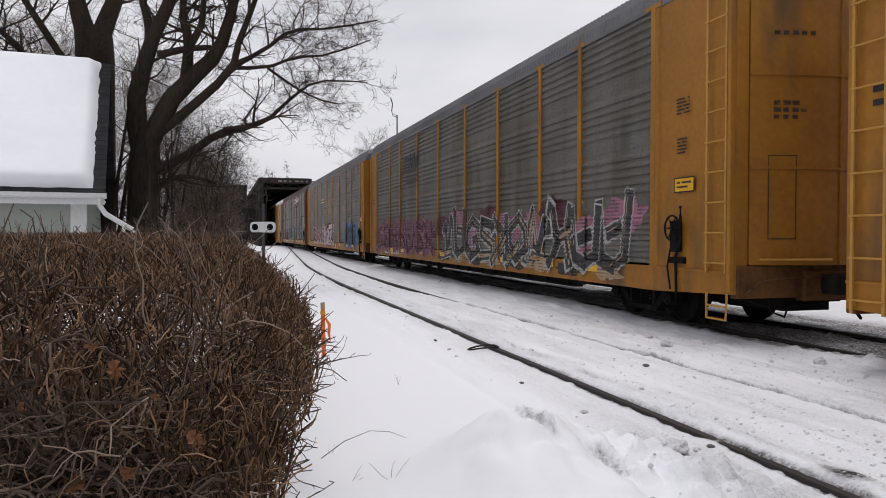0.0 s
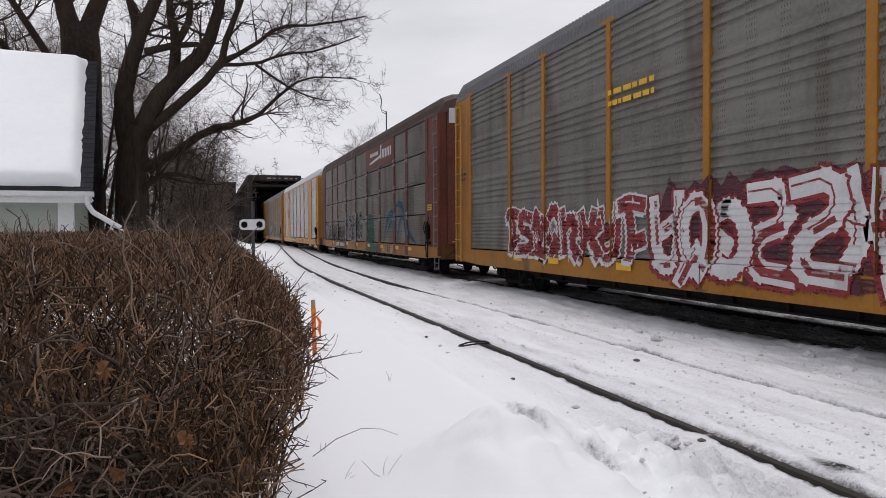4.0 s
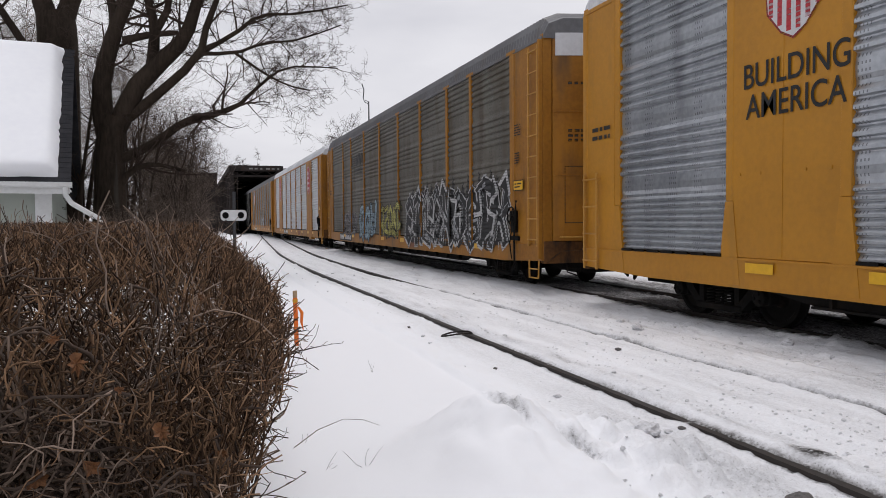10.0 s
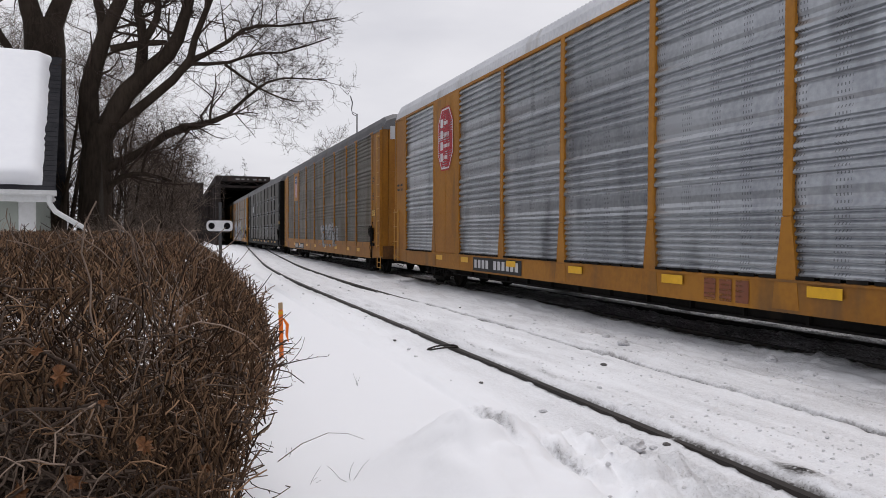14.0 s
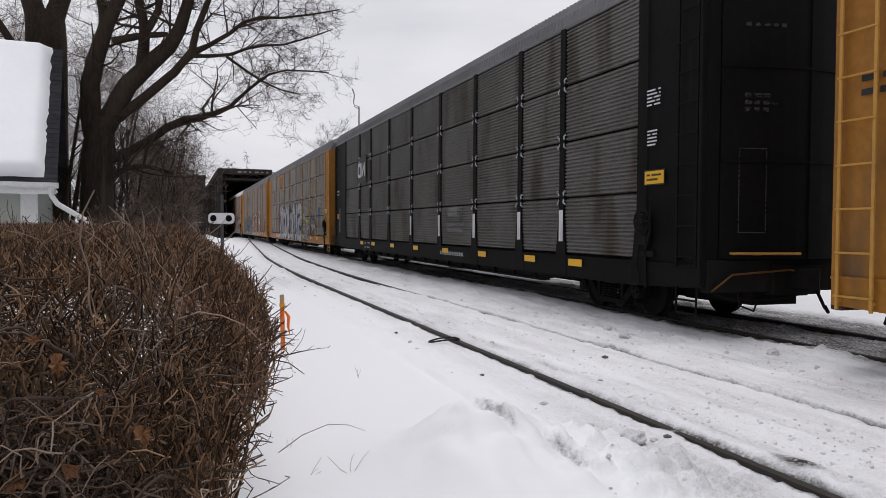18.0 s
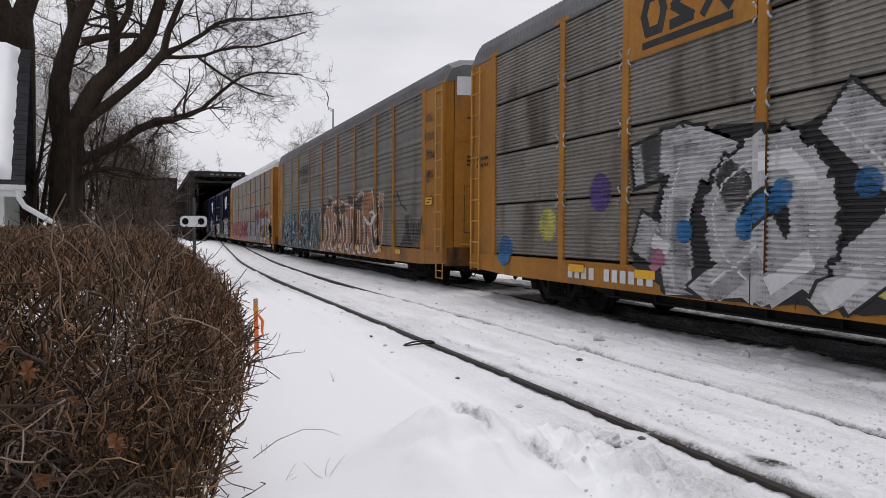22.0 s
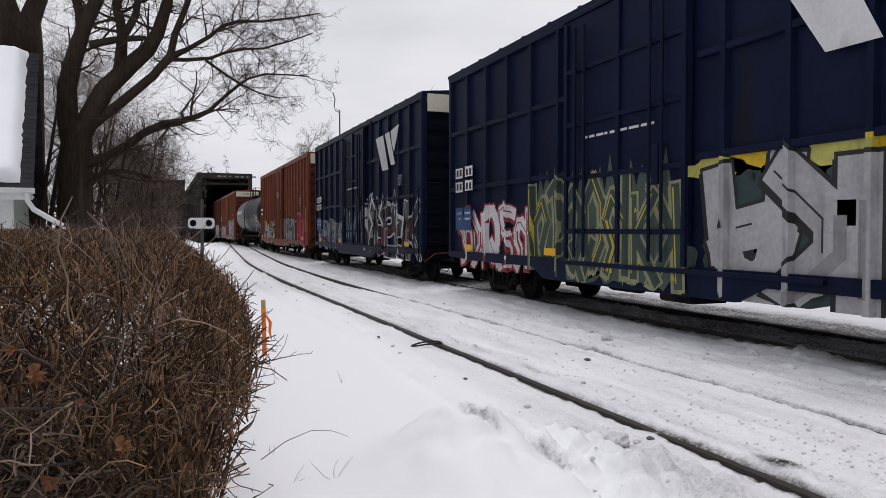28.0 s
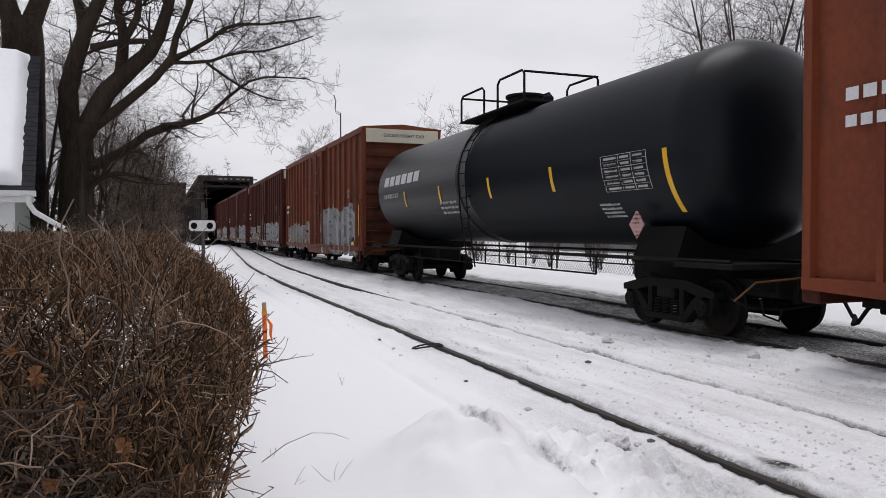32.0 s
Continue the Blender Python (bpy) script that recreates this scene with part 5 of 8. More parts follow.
        if fancy_end:
            put("door_edge", cached("dooredge", lambda: Geo().prism([(-1.25, -0.12), (-0.85, -0.22), (-0.85, -0.30), (-1.0, -0.32), (-1.28, -0.20)], "z", 1.1, 5.2).make("door_edge", M["rack_silver"])), car, side, "galvanized door edge")
            put("door_leaf", cached("doorleaf", lambda: Geo().prism([(-0.80, -0.24), (0.0, -0.285), (0.0, -0.31), (-0.80, -0.275)], "z", 1.2, 5.1).make("door_leaf", M["cream"])), car, side, "pale grey door leaf")
            if k == 0:
                def leaf_marks():
                    g, q = Geo(), random.Random(6)
                    for i, z in enumerate((3.72, 3.61, 3.50, 3.39, 3.28, 3.17, 2.86, 2.75, 2.64, 2.5, 2.4, 2.3)):
                        a = -0.58 + 0.04 * (i % 3)
                        for _ in range(2):
                            b_ = a + q.uniform(0.12, 0.2)
                            yy = [-0.24 - 0.035 * (x + 0.8) / 0.8 - 0.044 for x in (a, b_)]
                            g.add([(a, yy[0], z), (b_, yy[1], z), (b_, yy[1], z + 0.06), (a, yy[0], z + 0.06)], [(0, 1, 2, 3)])
                            a = b_ + 0.05
                    return mesh_of("stencil_mark", g.v, g.f, BLACK)
                tagged(put("stencil_mark", cached("leafmarks", leaf_marks), car), kind="stuff")
        put("door_cap", cached("doorcap" + roof, lambda: Geo().prism([(x, -0.03 - 0.27 * (1 - (x / 1.37) ** 2)) for x in [-1.3 + 2.6 * i / 10 for i in range(11)]] + [(1.3, 0.1), (-1.3, 0.1)], "z", 4.95, 5.42).make("door_cap", M["roof_white"])), car, side, "worn white top of the end door")
        # brake rigging at the corner
        if k == 0 and brake_side:
            def brake():
                at = Matrix.Translation((0, 1.36, 1.62))
                ring = [(-SIDE - 0.12, 0.20 * math.cos(q * 0.4189), 0.20 * math.sin(q * 0.4189)) for q in range(16)]
                g = Geo().tube(ring, 0.016, 5, False)
                for q in range(3):
                    g.tube([(-SIDE - 0.12, -0.2 * math.cos(q * 1.047), -0.2 * math.sin(q * 1.047)), (-SIDE - 0.12, 0.2 * math.cos(q * 1.047), 0.2 * math.sin(q * 1.047))], 0.011, 4)
                g.lathe([(-SIDE - 0.14, 0.04), (-SIDE - 0.02, 0.055)], 10, "x").move(at)
                g.box(-SIDE - 0.10, -SIDE + 0.02, 1.27, 1.47, 1.24, 1.74, 0.02)
                g.tube([(-SIDE - 0.05, 1.24, 1.96), (-SIDE - 0.10, 1.16, 1.80), (-SIDE - 0.09, 1.18, 1.45), (-SIDE - 0.05, 1.36, 1.15), (-SIDE - 0.06, 1.32, 0.58)], 0.022, 6)
                g.tube([(-SIDE - 0.04, 1.50, 1.35), (-SIDE - 0.07, 1.56, 1.0), (-SIDE - 0.05, 1.50, 0.64)], 0.016, 5)
                g.box(-SIDE - 0.05, -SIDE + 0.02, 1.16, 1.56, 1.06, 1.16, 0.01)
                return g.make("brake_wheel", M["under"])
            put("brake_wheel", cached("brake", brake), car, None, "grimy brake wheel and chain")
    def end_marks():
        g = Geo()

        def on_door(x0, x1, z0, z1):
            y = [-0.02 - 0.26 * (1 - (x / 1.35) ** 2) - 0.016 for x in (x0, x1)]
            g.add([(x0, y[0], z0), (x1, y[1], z0), (x1, y[1], z1), (x0, y[0], z1)], [(0, 1, 2, 3)])
        q = random.Random(4)
        for z, n_ in ((4.35, 5), (3.36, 3), (3.26, 4), (3.16, 3)):
            for i in range(n_):
                on_door(-1.05 + i * 0.13, -1.05 + i * 0.13 + q.uniform(0.07, 0.11), z, z + 0.06)
        for x0, x1, z0, z1 in ((-1.12, -1.105, 1.45, 2.65), (-0.735, -0.72, 1.45, 2.65), (-1.12, -0.72, 2.635, 2.65), (-1.12, -0.72, 1.45, 1.465)):
            on_door(x0, x1, z0, z1)
        return mesh_of("door_mark", g.v, g.f, INK)
    tagged(put("door_mark", cached("endmarks", end_marks), car), kind="stuff")
    for y in (3.2, length - 3.2):
        truck(car, y)
    ends_gear(car, length)
    # markings that every car has
    w = Wall(car, length, -SIDE - 0.022)
    prof = [q for t_ in range(4) for q in tier_profile(t_)] if tiers else banded_profile(rib_k)
    low_edge = [(0.0, -SIDE - 0.036), (PZ0 - 0.02, -SIDE - 0.036)]
    over = low_edge + [(z, min(x, -SIDE + 0.04) - 0.004) for x, z in prof]
    stretches = [(s - (0.30 if i in flare else post_w / 2 + 0.02), s + (0.30 if i in flare else post_w / 2 + 0.02)) for i, s in enumerate(posts)]
    stretches += [(posts[i], posts[i + 1]) for i in plates] + [(-1.0, posts[0]), (posts[9], length + 1)]
    w.follow(over=[(z, x) for z, x in over if z < 3.2], flat=[(a / fit, b_ / fit) for a, b_ in stretches])
    for i, s in enumerate(posts[1:9]):
        w.rect(s + 0.35, s + 0.85, 0.80, 0.93, M["reflector"], 19.5, "reflector")
    mark = BLACK if body not in ("black",) else WHITE
    w.bars(length - 1.40, length - 1.05, 3.40, 3.68, 5, mark, 1, seed=3)
    w.bars(length - 1.38, length - 1.12, 2.78, 3.05, 5, mark, 1, seed=5)
    w.rect(length - 1.45, length - 0.92, 2.18, 2.42, BLACK, 1, "placard")
    w.rect(length - 1.43, length - 0.94, 2.20, 2.40, M["reflector"], 2, "placard")
    w.bars(length - 1.38, length - 1.0, 2.23, 2.37, 2, INK, 3, "stencil_mark", 2)
    w.bars(0.35, 0.95, 2.9, 3.2, 2, mark, 1, seed=9)
    w.k = fit
    return car, w


def number_plate(w, s0, s1, dark=True):
    """The car's number board on the sill: pale blocks on black."""
    if dark:
        w.rect(s0, s1, 0.62, 0.95, BLACK, 1, "number_board")
    n_ = 11
    c = (s1 - s0 - 0.2) / n_
    for i in range(n_):
        if i != 4:
            w.rect(s0 + 0.1 + i * c, s0 + 0.1 + (i + 0.68) * c, 0.69, 0.89, WHITE, 2, "number_mark")


def shield(w, s, z, h):
    """Striped red and white shield with a blue head."""
    k = h * 0.34
    out = [(-k * 0.9, h * 0.42), (-k * 0.55, h * 0.47), (0, h * 0.40), (k * 0.55, h * 0.47), (k * 0.9, h * 0.42), (k, h * 0.2), (k * 0.86, -h * 0.25), (k * 0.4, -h * 0.43), (0, -h * 0.5), (-k * 0.4, -h * 0.43), (-k * 0.86, -h * 0.25), (-k, h * 0.2)]
    w.poly([(s + a * 1.06, z + b_ * 1.04) for a, b_ in out], RED, 1, "emblem")
    w.poly([(s + a, z + b_) for a, b_ in out], WHITE, 2, "emblem")
    for i in range(6):
        a = -k * 0.84 + i * k * 0.31
        bot = -h * (0.46 - 0.25 * (abs(a + k * 0.07) / k) ** 1.5)
        w.rect(s + a, s + a + k * 0.155, z + bot, z + h * 0.14, paint(0.45, 0.03, 0.04), 3, "emblem")
    navy = paint(0.02, 0.045, 0.16)
    w.poly([(s - k, z + h * 0.14), (s + k, z + h * 0.14)] + [(s + a, z + b_) for a, b_ in reversed(out[:5])], navy, 4, "emblem")
    w.bars(s - k * 0.7, s + k * 0.7, z + h * 0.19, z + h * 0.38, 2, WHITE, 5, "emblem", 4, k * 0.17)


def octagon(w, s, z, h):
    k = h * 0.36
    o = [(-k, h * 0.25), (-k * 0.5, h * 0.5), (k * 0.5, h * 0.5), (k, h * 0.25), (k, -h * 0.25), (k * 0.5, -h * 0.5), (-k * 0.5, -h * 0.5), (-k, -h * 0.25)]
    crimson = paint(0.42, 0.02, 0.035)
    for q, c, lay in ((1.0, crimson, 1), (0.95, WHITE, 2), (0.90, crimson, 3)):
        w.poly([(s + a * q, z + b_ * q) for a, b_ in o], c, lay, "emblem")
    for i in range(4):
        zz = z + h * (0.25 - 0.18 * i)
        w.rect(s - k * 0.62, s - k * 0.28, zz - h * 0.06, zz + h * 0.07, WHITE, 4, "emblem")
        w.bars(s - k * 0.2, s + k * (0.35 + 0.1 * (i % 3)), zz - h * 0.045, zz + h * 0.035, 1, WHITE, 4, "emblem", i, k * 0.13)


def striped_mark(w, s, z, width, tall):
    """Black speed stripes running into blocks, with a line of small marks below."""
    for i in range(5):
        zz = z + tall * (0.1 + 0.16 * i)
        w.poly([(s + 0.1 * i, zz), (s + width * 0.55, zz), (s + width * 0.55, zz + tall * 0.09), (s + 0.1 * i + 0.06, zz + tall * 0.09)], BLACK, 1, "emblem")
    for i in range(2):
        a = s + width * (0.55 + 0.24 * i)
        w.stroke([(a, z + tall * 0.12), (a + 0.1, z + tall * 0.85), (a + width * 0.12, z + tall * 0.15), (a + width * 0.2, z + tall * 0.85)], width * 0.06, BLACK, 1 + i, "emblem")
    w.bars(s + width * 0.30, s + width, z - tall * 0.62, z - tall * 0.08, 2, BLACK, 1, "emblem", 3, 0.09)


def blocks_mark(w, s, z, h, material, n_=3, layer=2):
    for i in range(n_):
        w.rect(s + i * h * 1.05, s + i * h * 1.05 + h * 0.8, z, z + h, material, layer, "emblem")


TRAIN = []


def car_made(car, y0):
    TRAIN.append((car, y0))


L0 = 26.45
# the car that is leaving at the start
c, w = autorack("yellow autorack car with grey perforated sides", -19.5, L0, "yellow", "rack_grey", "roof_grey")
w.rect(0.55, 0.95, 2.05, 2.35, M["reflector"], 2, "placard")
w.done()
car_made(c, -19.5)

c, w = autorack("yellow autorack car with grey sides, pink and black graffiti", 8.95, 27.0, "yellow", "rack_grey", "roof_grey", flare=(7, 8), nudge=-0.2)
w.piece(1.6, 11.2, 0.85, 2.05, 7, MAROON, PINK, paint(0.17, 0.07, 0.095), 11, True)
for i in range(9):
    w.blob(12.3 + i * 1.45, 1.75 + 0.25 * math.sin(i * 2.4), 0.75, 0.38, PINK if i % 3 else MAROON, 1 + i % 2, i, 0.22)
w.piece(12.4, 24.2, 0.85, 2.15, 10, paint(0.035, 0.032, 0.034), paint(0.42, 0.42, 0.40), None, 12, True, TAN)
for i in range(8):
    w.blob(12.5 + i * 1.55, 0.8, 0.6, 0.14, TAN if i % 2 else INK, 4 + i % 3, i, 0.35)
striped_mark(w, 6.5, 3.9, 2.6, 0.75)
number_plate(w, 3.2, 6.2, False)
w.done()
car_made(c, 8.95)

c, w = autorack("yellow autorack car with grey sides, red and blue graffiti", 37.5, L0, "yellow", "rack_light", "roof_grey", flare=(6, 7, 8, 9))
w.piece(3.9, 10.0, 1.0, 2.0, 8, RED, WHITE, None, 21)
w.piece(10.3, 15.0, 0.85, 2.15, 6, WHITE, RED, MAROON, 22)
for i in range(9):
    w.blob(20.0 + i * 0.45, 1.45 + 0.08 * math.sin(i * 2.2), 0.62, 0.72, BLUE, 1 + i % 2, i, 0.12)
w.piece(20.1, 23.2, 1.0, 1.95, 7, paint(0.10, 0.13, 0.17), BLACK, None, 23, True, weight=0.2)
w.rect(14.9, 16.2, 0.66, 0.92, M["reflector"], 1)
blocks_mark(w, 15.05, 0.68, 0.26, INK, 3, 2)
w.bars(8.9, 10.4, 3.7, 4.1, 2, M["reflector"], 1, "emblem", 4)
w.done()
car_made(c, 37.5)

c, w = autorack("brown autorack car with tiered ribbed grey panels and blue graffiti", 65.6, L0, "brown", "rack_dark", "roof_brown", True, (2, 3, 4, 5, 6, 7, 8), True, sill="yellow", post_w=0.22)
w.rect(14.7, 20.0, 4.30, 5.28, M["brown"], 1, "emblem_board")
w.poly([(15.5, 4.52), (17.6, 4.66), (17.8, 4.80), (15.45, 4.60)], WHITE, 2, "emblem")
w.bars(15.6, 17.3, 4.80, 5.02, 1, WHITE, 2, "emblem", 3, 0.14)
for i in range(7):
    w.poly([(17.7 + i * 0.30, 4.62), (17.88 + i * 0.30, 4.62), (17.96 + i * 0.30, 4.98 if i else 5.2), (17.76 + i * 0.30, 4.98 if i else 5.2)], WHITE, 2, "emblem")
w.piece(8.9, 13.4, 1.15, 2.5, 6, paint(0.11, 0.105, 0.10), paint(0.42, 0.42, 0.42), None, 31)
w.piece(1.5, 4.0, 1.15, 2.0, 4, SILVER, INK, None, 32)
w.piece(4.3, 8.4, 1.1, 1.8, 6, paint(0.16, 0.14, 0.13), INK, None, 33)
w.blob(15.4, 1.5, 0.8, 0.85, GREEN, 3, 4, 0.12)
w.rect(14.8, 17.0, 0.6, 0.97, GREEN, 2, "graffiti")
teal_blue = paint(0.02, 0.10, 0.19)
w.ribbon([(18.3, 1.1), (18.45, 1.55), (18.8, 1.95), (19.3, 2.22), (19.8, 2.25), (20.2, 2.0), (20.3, 1.65), (20.0, 1.45)], [0.12, 0.22, 0.28, 0.30, 0.28, 0.26, 0.20, 0.05], teal_blue, 5)
w.ribbon([(18.7, 1.3), (19.1, 1.75), (19.6, 1.9), (19.9, 1.75)], [0.1, 0.16, 0.14, 0.04], teal_blue, 6)
w.ribbon([(20.2, 2.45), (20.8, 2.6), (21.3, 2.5), (21.6, 2.2), (21.7, 1.85), (22.1, 1.55), (22.7, 1.3), (23.3, 1.1)], [0.06, 0.24, 0.28, 0.28, 0.26, 0.28, 0.24, 0.08], teal_blue, 7)
w.ribbon([(20.6, 1.2), (20.9, 1.8), (21.3, 2.1), (21.6, 1.9)], [0.1, 0.2, 0.18, 0.04], teal_blue, 8)
w.rect(17.9, 20.0, 0.62, 0.95, TAN, 1)
blocks_mark(w, 18.6, 0.66, 0.28, RUST, 3, 2)
number_plate(w, 5.6, 8.6, True)
w.done()
car_made(c, 65.6)

c, w = autorack("bright yellow autorack car with silver ribbed panels and white roof", 93.65, L0, "bright_yellow", "rack_silver", "roof_white", False, range(10), False, (1, 7), True, fit=0.979)
shield(w, 5.25, 4.45, 1.45)
for i, word in enumerate(("BUILDING", "AMERICA")):
    w.text(word, 5.25, 3.35 - 0.40 * i, 0.45, BLACK, 3, "lettering", squeeze=0.85)
number_plate(w, 8.2, 11.6, True)
w.bars(13.6, 15.0, 0.68, 0.86, 1, RUST, 1, "stencil_mark", 4)
blocks_mark(w, 16.0, 0.63, 0.30, RUST, 3, 2)
w.done()
car_made(c, 93.65)

c, w = autorack("yellow autorack car with dull grey sides, black and white graffiti", 121.3, L0, "yellow", "rack_grey", "roof_grey", flare=(5, 7), fit=0.98)
w.piece(4.0, 7.3, 0.95, 1.9, 5, paint(0.08, 0.07, 0.075), paint(0.25, 0.24, 0.24), None, 51, True)
w.piece(7.9, 11.0, 0.95, 2.2, 3, PALE, INK, None, 52, weight=0.34)
w.piece(11.9, 14.9, 1.0, 2.1, 5, LIME, INK, None, 53, True)
w.piece(15.6, 24.6, 0.9, 2.4, 9, BLACK, paint(0.5, 0.5, 0.5), INK, 54, True, SILVER, weight=0.42)
striped_mark(w, 6.25, 3.95, 2.3, 0.6)
number_plate(w, 3.3, 6.2, True)
blocks_mark(w, 16.2, 0.66, 0.26, RUST, 3, 2)
w.done()
car_made(c, 121.3)

c, w = autorack("yellow autorack car with silver ribbed panels, red octagon emblems, white roof", 149.13, L0, "yellow", "rack_silver", "roof_white", False, range(10), False, (1, 7), True)
octagon(w, 5.1, 4.15, 1.75)
octagon(w, 21.1, 4.15, 1.75)
number_plate(w, 7.2, 10.0, True)
blocks_mark(w, 15.9, 0.63, 0.30, RUST, 3, 2)
w.done()
car_made(c, 149.13)

c, w = autorack("yellow autorack car with grey sides and a striped shield emblem", 177.3, L0, "yellow", "rack_grey", "roof_grey", flare=(1, 2, 3, 4, 5, 6, 7, 8), fit=0.978, kick=True)
w.rect(4.2, 5.95, 3.55, 5.25, M["yellow"], 1, "emblem_board")
shield(w, 5.1, 4.42, 1.45)
number_plate(w, 4.8, 8.2, True)
w.piece(13.8, 18.2, 1.0, 1.9, 6, SILVER, paint(0.3, 0.3, 0.3), None, 71, weight=0.2)
w.done()
car_made(c, 177.3)

c, w = autorack("sooty black autorack car with four tiers of dark ribbed panels", 205.35, L0, "black", "rack_black", "roof_grey", True, range(10), False, post_w=0.2, bays=0.962)
w.rect(4.55, 6.2, 3.25, 4.35, BLACK, 1, "emblem_board")
w.stroke([(5.20, 4.03), (4.86, 4.03), (4.79, 3.92), (4.79, 3.68), (4.86, 3.57), (5.20, 3.57), (5.27, 3.68), (5.27, 3.92), (5.20, 4.03)], 0.13, WHITE, 2, "emblem")
w.stroke([(5.46, 4.04), (5.46, 3.57), (5.90, 4.04), (5.90, 3.57)], 0.12, WHITE, 2, "emblem")
for z, word, a in ((0.865, "LD LMT", 6.10), (0.70, "LT WT", 6.17)):
    w.text(word, a, z, 0.12, SILVER, 12, "lettering")
    w.bars(6.46, 6.85, z - 0.045, z + 0.045, 1, SILVER, 12, "stencil_mark", 8, 0.05)
w.rect(0.50, 0.86, 1.86, 2.10, M["reflector"], 2, "placard")
w.bars(0.56, 0.80, 1.91, 2.05, 2, INK, 3, "stencil_mark", 2)
w.rect(1.02, 1.10, 1.25, 2.35, WHITE, 2, "reflector")
for s in [L0 - (L0 - s) * 0.962 for s in POSTS[4:9]]:
    w.rect(s + 0.02 - 0.08, s + 0.10, 1.25, 1.85, WHITE, 9, "reflector")
w.scrawl(15.7, 16.8, 1.78, 2.08, SILVER, 81, 0.035)
w.scrawl(15.6, 16.9, 1.36, 1.66, SILVER, 82, 0.035)
w.bars(15.2, 17.0, 0.72, 0.86, 1, SILVER, 2, "number_mark", 3, 0.10)
w.done()
car_made(c, 205.35)

c, w = autorack("yellow autorack car with tiered dark panels, large silver graffiti with dots", 233.1, L0, "yellow", "rack_dark", "roof_grey", True, (7, 8), True, post_w=0.17)
w.rect(6.15, 8.8, 4.15, 5.20, M["yellow"], 1, "emblem_board")
w.stroke([(6.92, 5.0), (6.62, 5.0), (6.53, 4.75), (6.62, 4.49), (6.92, 4.49), (7.0, 4.75), (6.92, 5.0)], 0.15, BLACK, 2, "emblem")
w.stroke([(7.18, 4.98), (7.56, 4.98), (7.22, 4.74), (7.60, 4.50), (7.18, 4.48)], 0.15, BLACK, 2, "emblem")
w.stroke([(7.82, 5.02), (8.34, 4.47)], 0.17, BLACK, 2, "emblem")
w.stroke([(8.32, 5.02), (7.84, 4.47)], 0.13, BLACK, 3, "emblem")
w.rect(6.5, 8.4, 4.25, 4.36, BLACK, 2, "emblem")
for i in range(14):
    w.blob(1.8 + (i * 1.77) % 23.2, 1.1 + (i * 0.53) % 1.3, 0.32, 0.32, (BLUE, LIME, PURPLE, PINK)[i % 4], 2, i, 0.04)
w.piece(6.4, 17.0, 0.72, 2.65, 6, paint(0.47, 0.47, 0.48), BLACK, BLACK, 91, False, WHITE, weight=0.55)
for i in range(12):
    w.blob(6.9 + (i * 1.73) % 9.8, 1.1 + (i * 0.47) % 1.2, 0.17, 0.17, BLUE if i % 4 else PINK, 19, i, 0.03)
w.piece(17.2, 19.6, 0.8, 1.8, 2, SILVER, BLACK, LIME, 92)
w.poly([(20.3, 0.95), (20.3, 2.3), (21.2, 1.9), (21.3, 2.2), (22.3, 1.5), (21.3, 0.9), (21.3, 1.15)], BLACK, 4, "graffiti")
w.poly([(20.5, 1.15), (20.5, 2.05), (21.3, 1.75), (21.4, 1.95), (22.05, 1.5), (21.4, 1.1), (21.4, 1.35)], SILVER, 5, "graffiti")
for i, (a, b_) in enumerate(((20.8, 1.8), (20.75, 1.3), (21.6, 1.5))):
    w.blob(a, b_, 0.2, 0.2, PURPLE, 6, i, 0.03)
number_plate(w, 4.3, 7.0, False)
w.done()
car_made(c, 233.1)

c, w = autorack("yellow autorack car with grey sides, teal and orange graffiti", 261.2, 26.6, "yellow", "rack_light", "roof_grey", flare=(7, 8, 9), brake_side=False)
striped_mark(w, 6.2, 4.1, 2.5, 0.6)
w.piece(1.3, 11.2, 0.64, 2.3, 8, INK, PALE, TEAL, 101, True)
w.scrawl(0.35, 1.1, 1.55, 2.0, PALE, 105, 0.06, 2)
w.piece(11.5, 20.9, 0.8, 2.6, 9, ORANGE, WHITE, ORANGE, 102, False, INK, 0.36)
for i in range(6):
    w.blob(12.2 + i * 1.15, 2.45 + 0.2 * math.sin(i * 1.9), 0.42, 0.2, BLACK, 19, i, 0.3)
for i in range(9):
    w.blob(11.8 + i * 1.0, 0.95, 0.8, 0.28, RUST, 3, i, 0.2)
w.blob(19.3, 2.35, 0.75, 0.5, ORANGE, 16, 5, 0.06, 24)
w.ribbon([(18.7, 2.0), (19.2, 1.75), (19.9, 1.8), (20.3, 2.0), (19.9, 2.15), (19.4, 2.1)], [0.05, 0.16, 0.3, 0.2, 0.12, 0.04], WHITE, 17)
w.blob(19.5, 1.85, 0.16, 0.1, BLACK, 18.5, 7, 0.1)
w.stroke([(22.3, 2.55), (22.6, 2.6), (22.9, 2.3), (23.4, 2.1)], 0.09, INK, 3)
w.poly([(22.8, 1.05), (24.1, 1.05), (23.7, 1.4), (23.6, 1.8), (23.8, 1.95), (23.2, 1.95), (23.3, 1.7), (23.2, 1.4)], INK, 3, "graffiti")
w.tag(23.4, 25.0, 1.3, 1.8, INK, 103, 0.05)
for q in range(4):
    w.scrawl(25.2 + 0.1 * math.sin(q * 2.0), 25.75 + 0.12 * math.sin(q * 1.3), 2.9 + 0.5 * q, 3.15 + 0.5 * q, INK, 190 + q, 0.022, 3)
number_plate(w, 3.6, 6.4, True)
w.done()
car_made(c, 261.2)

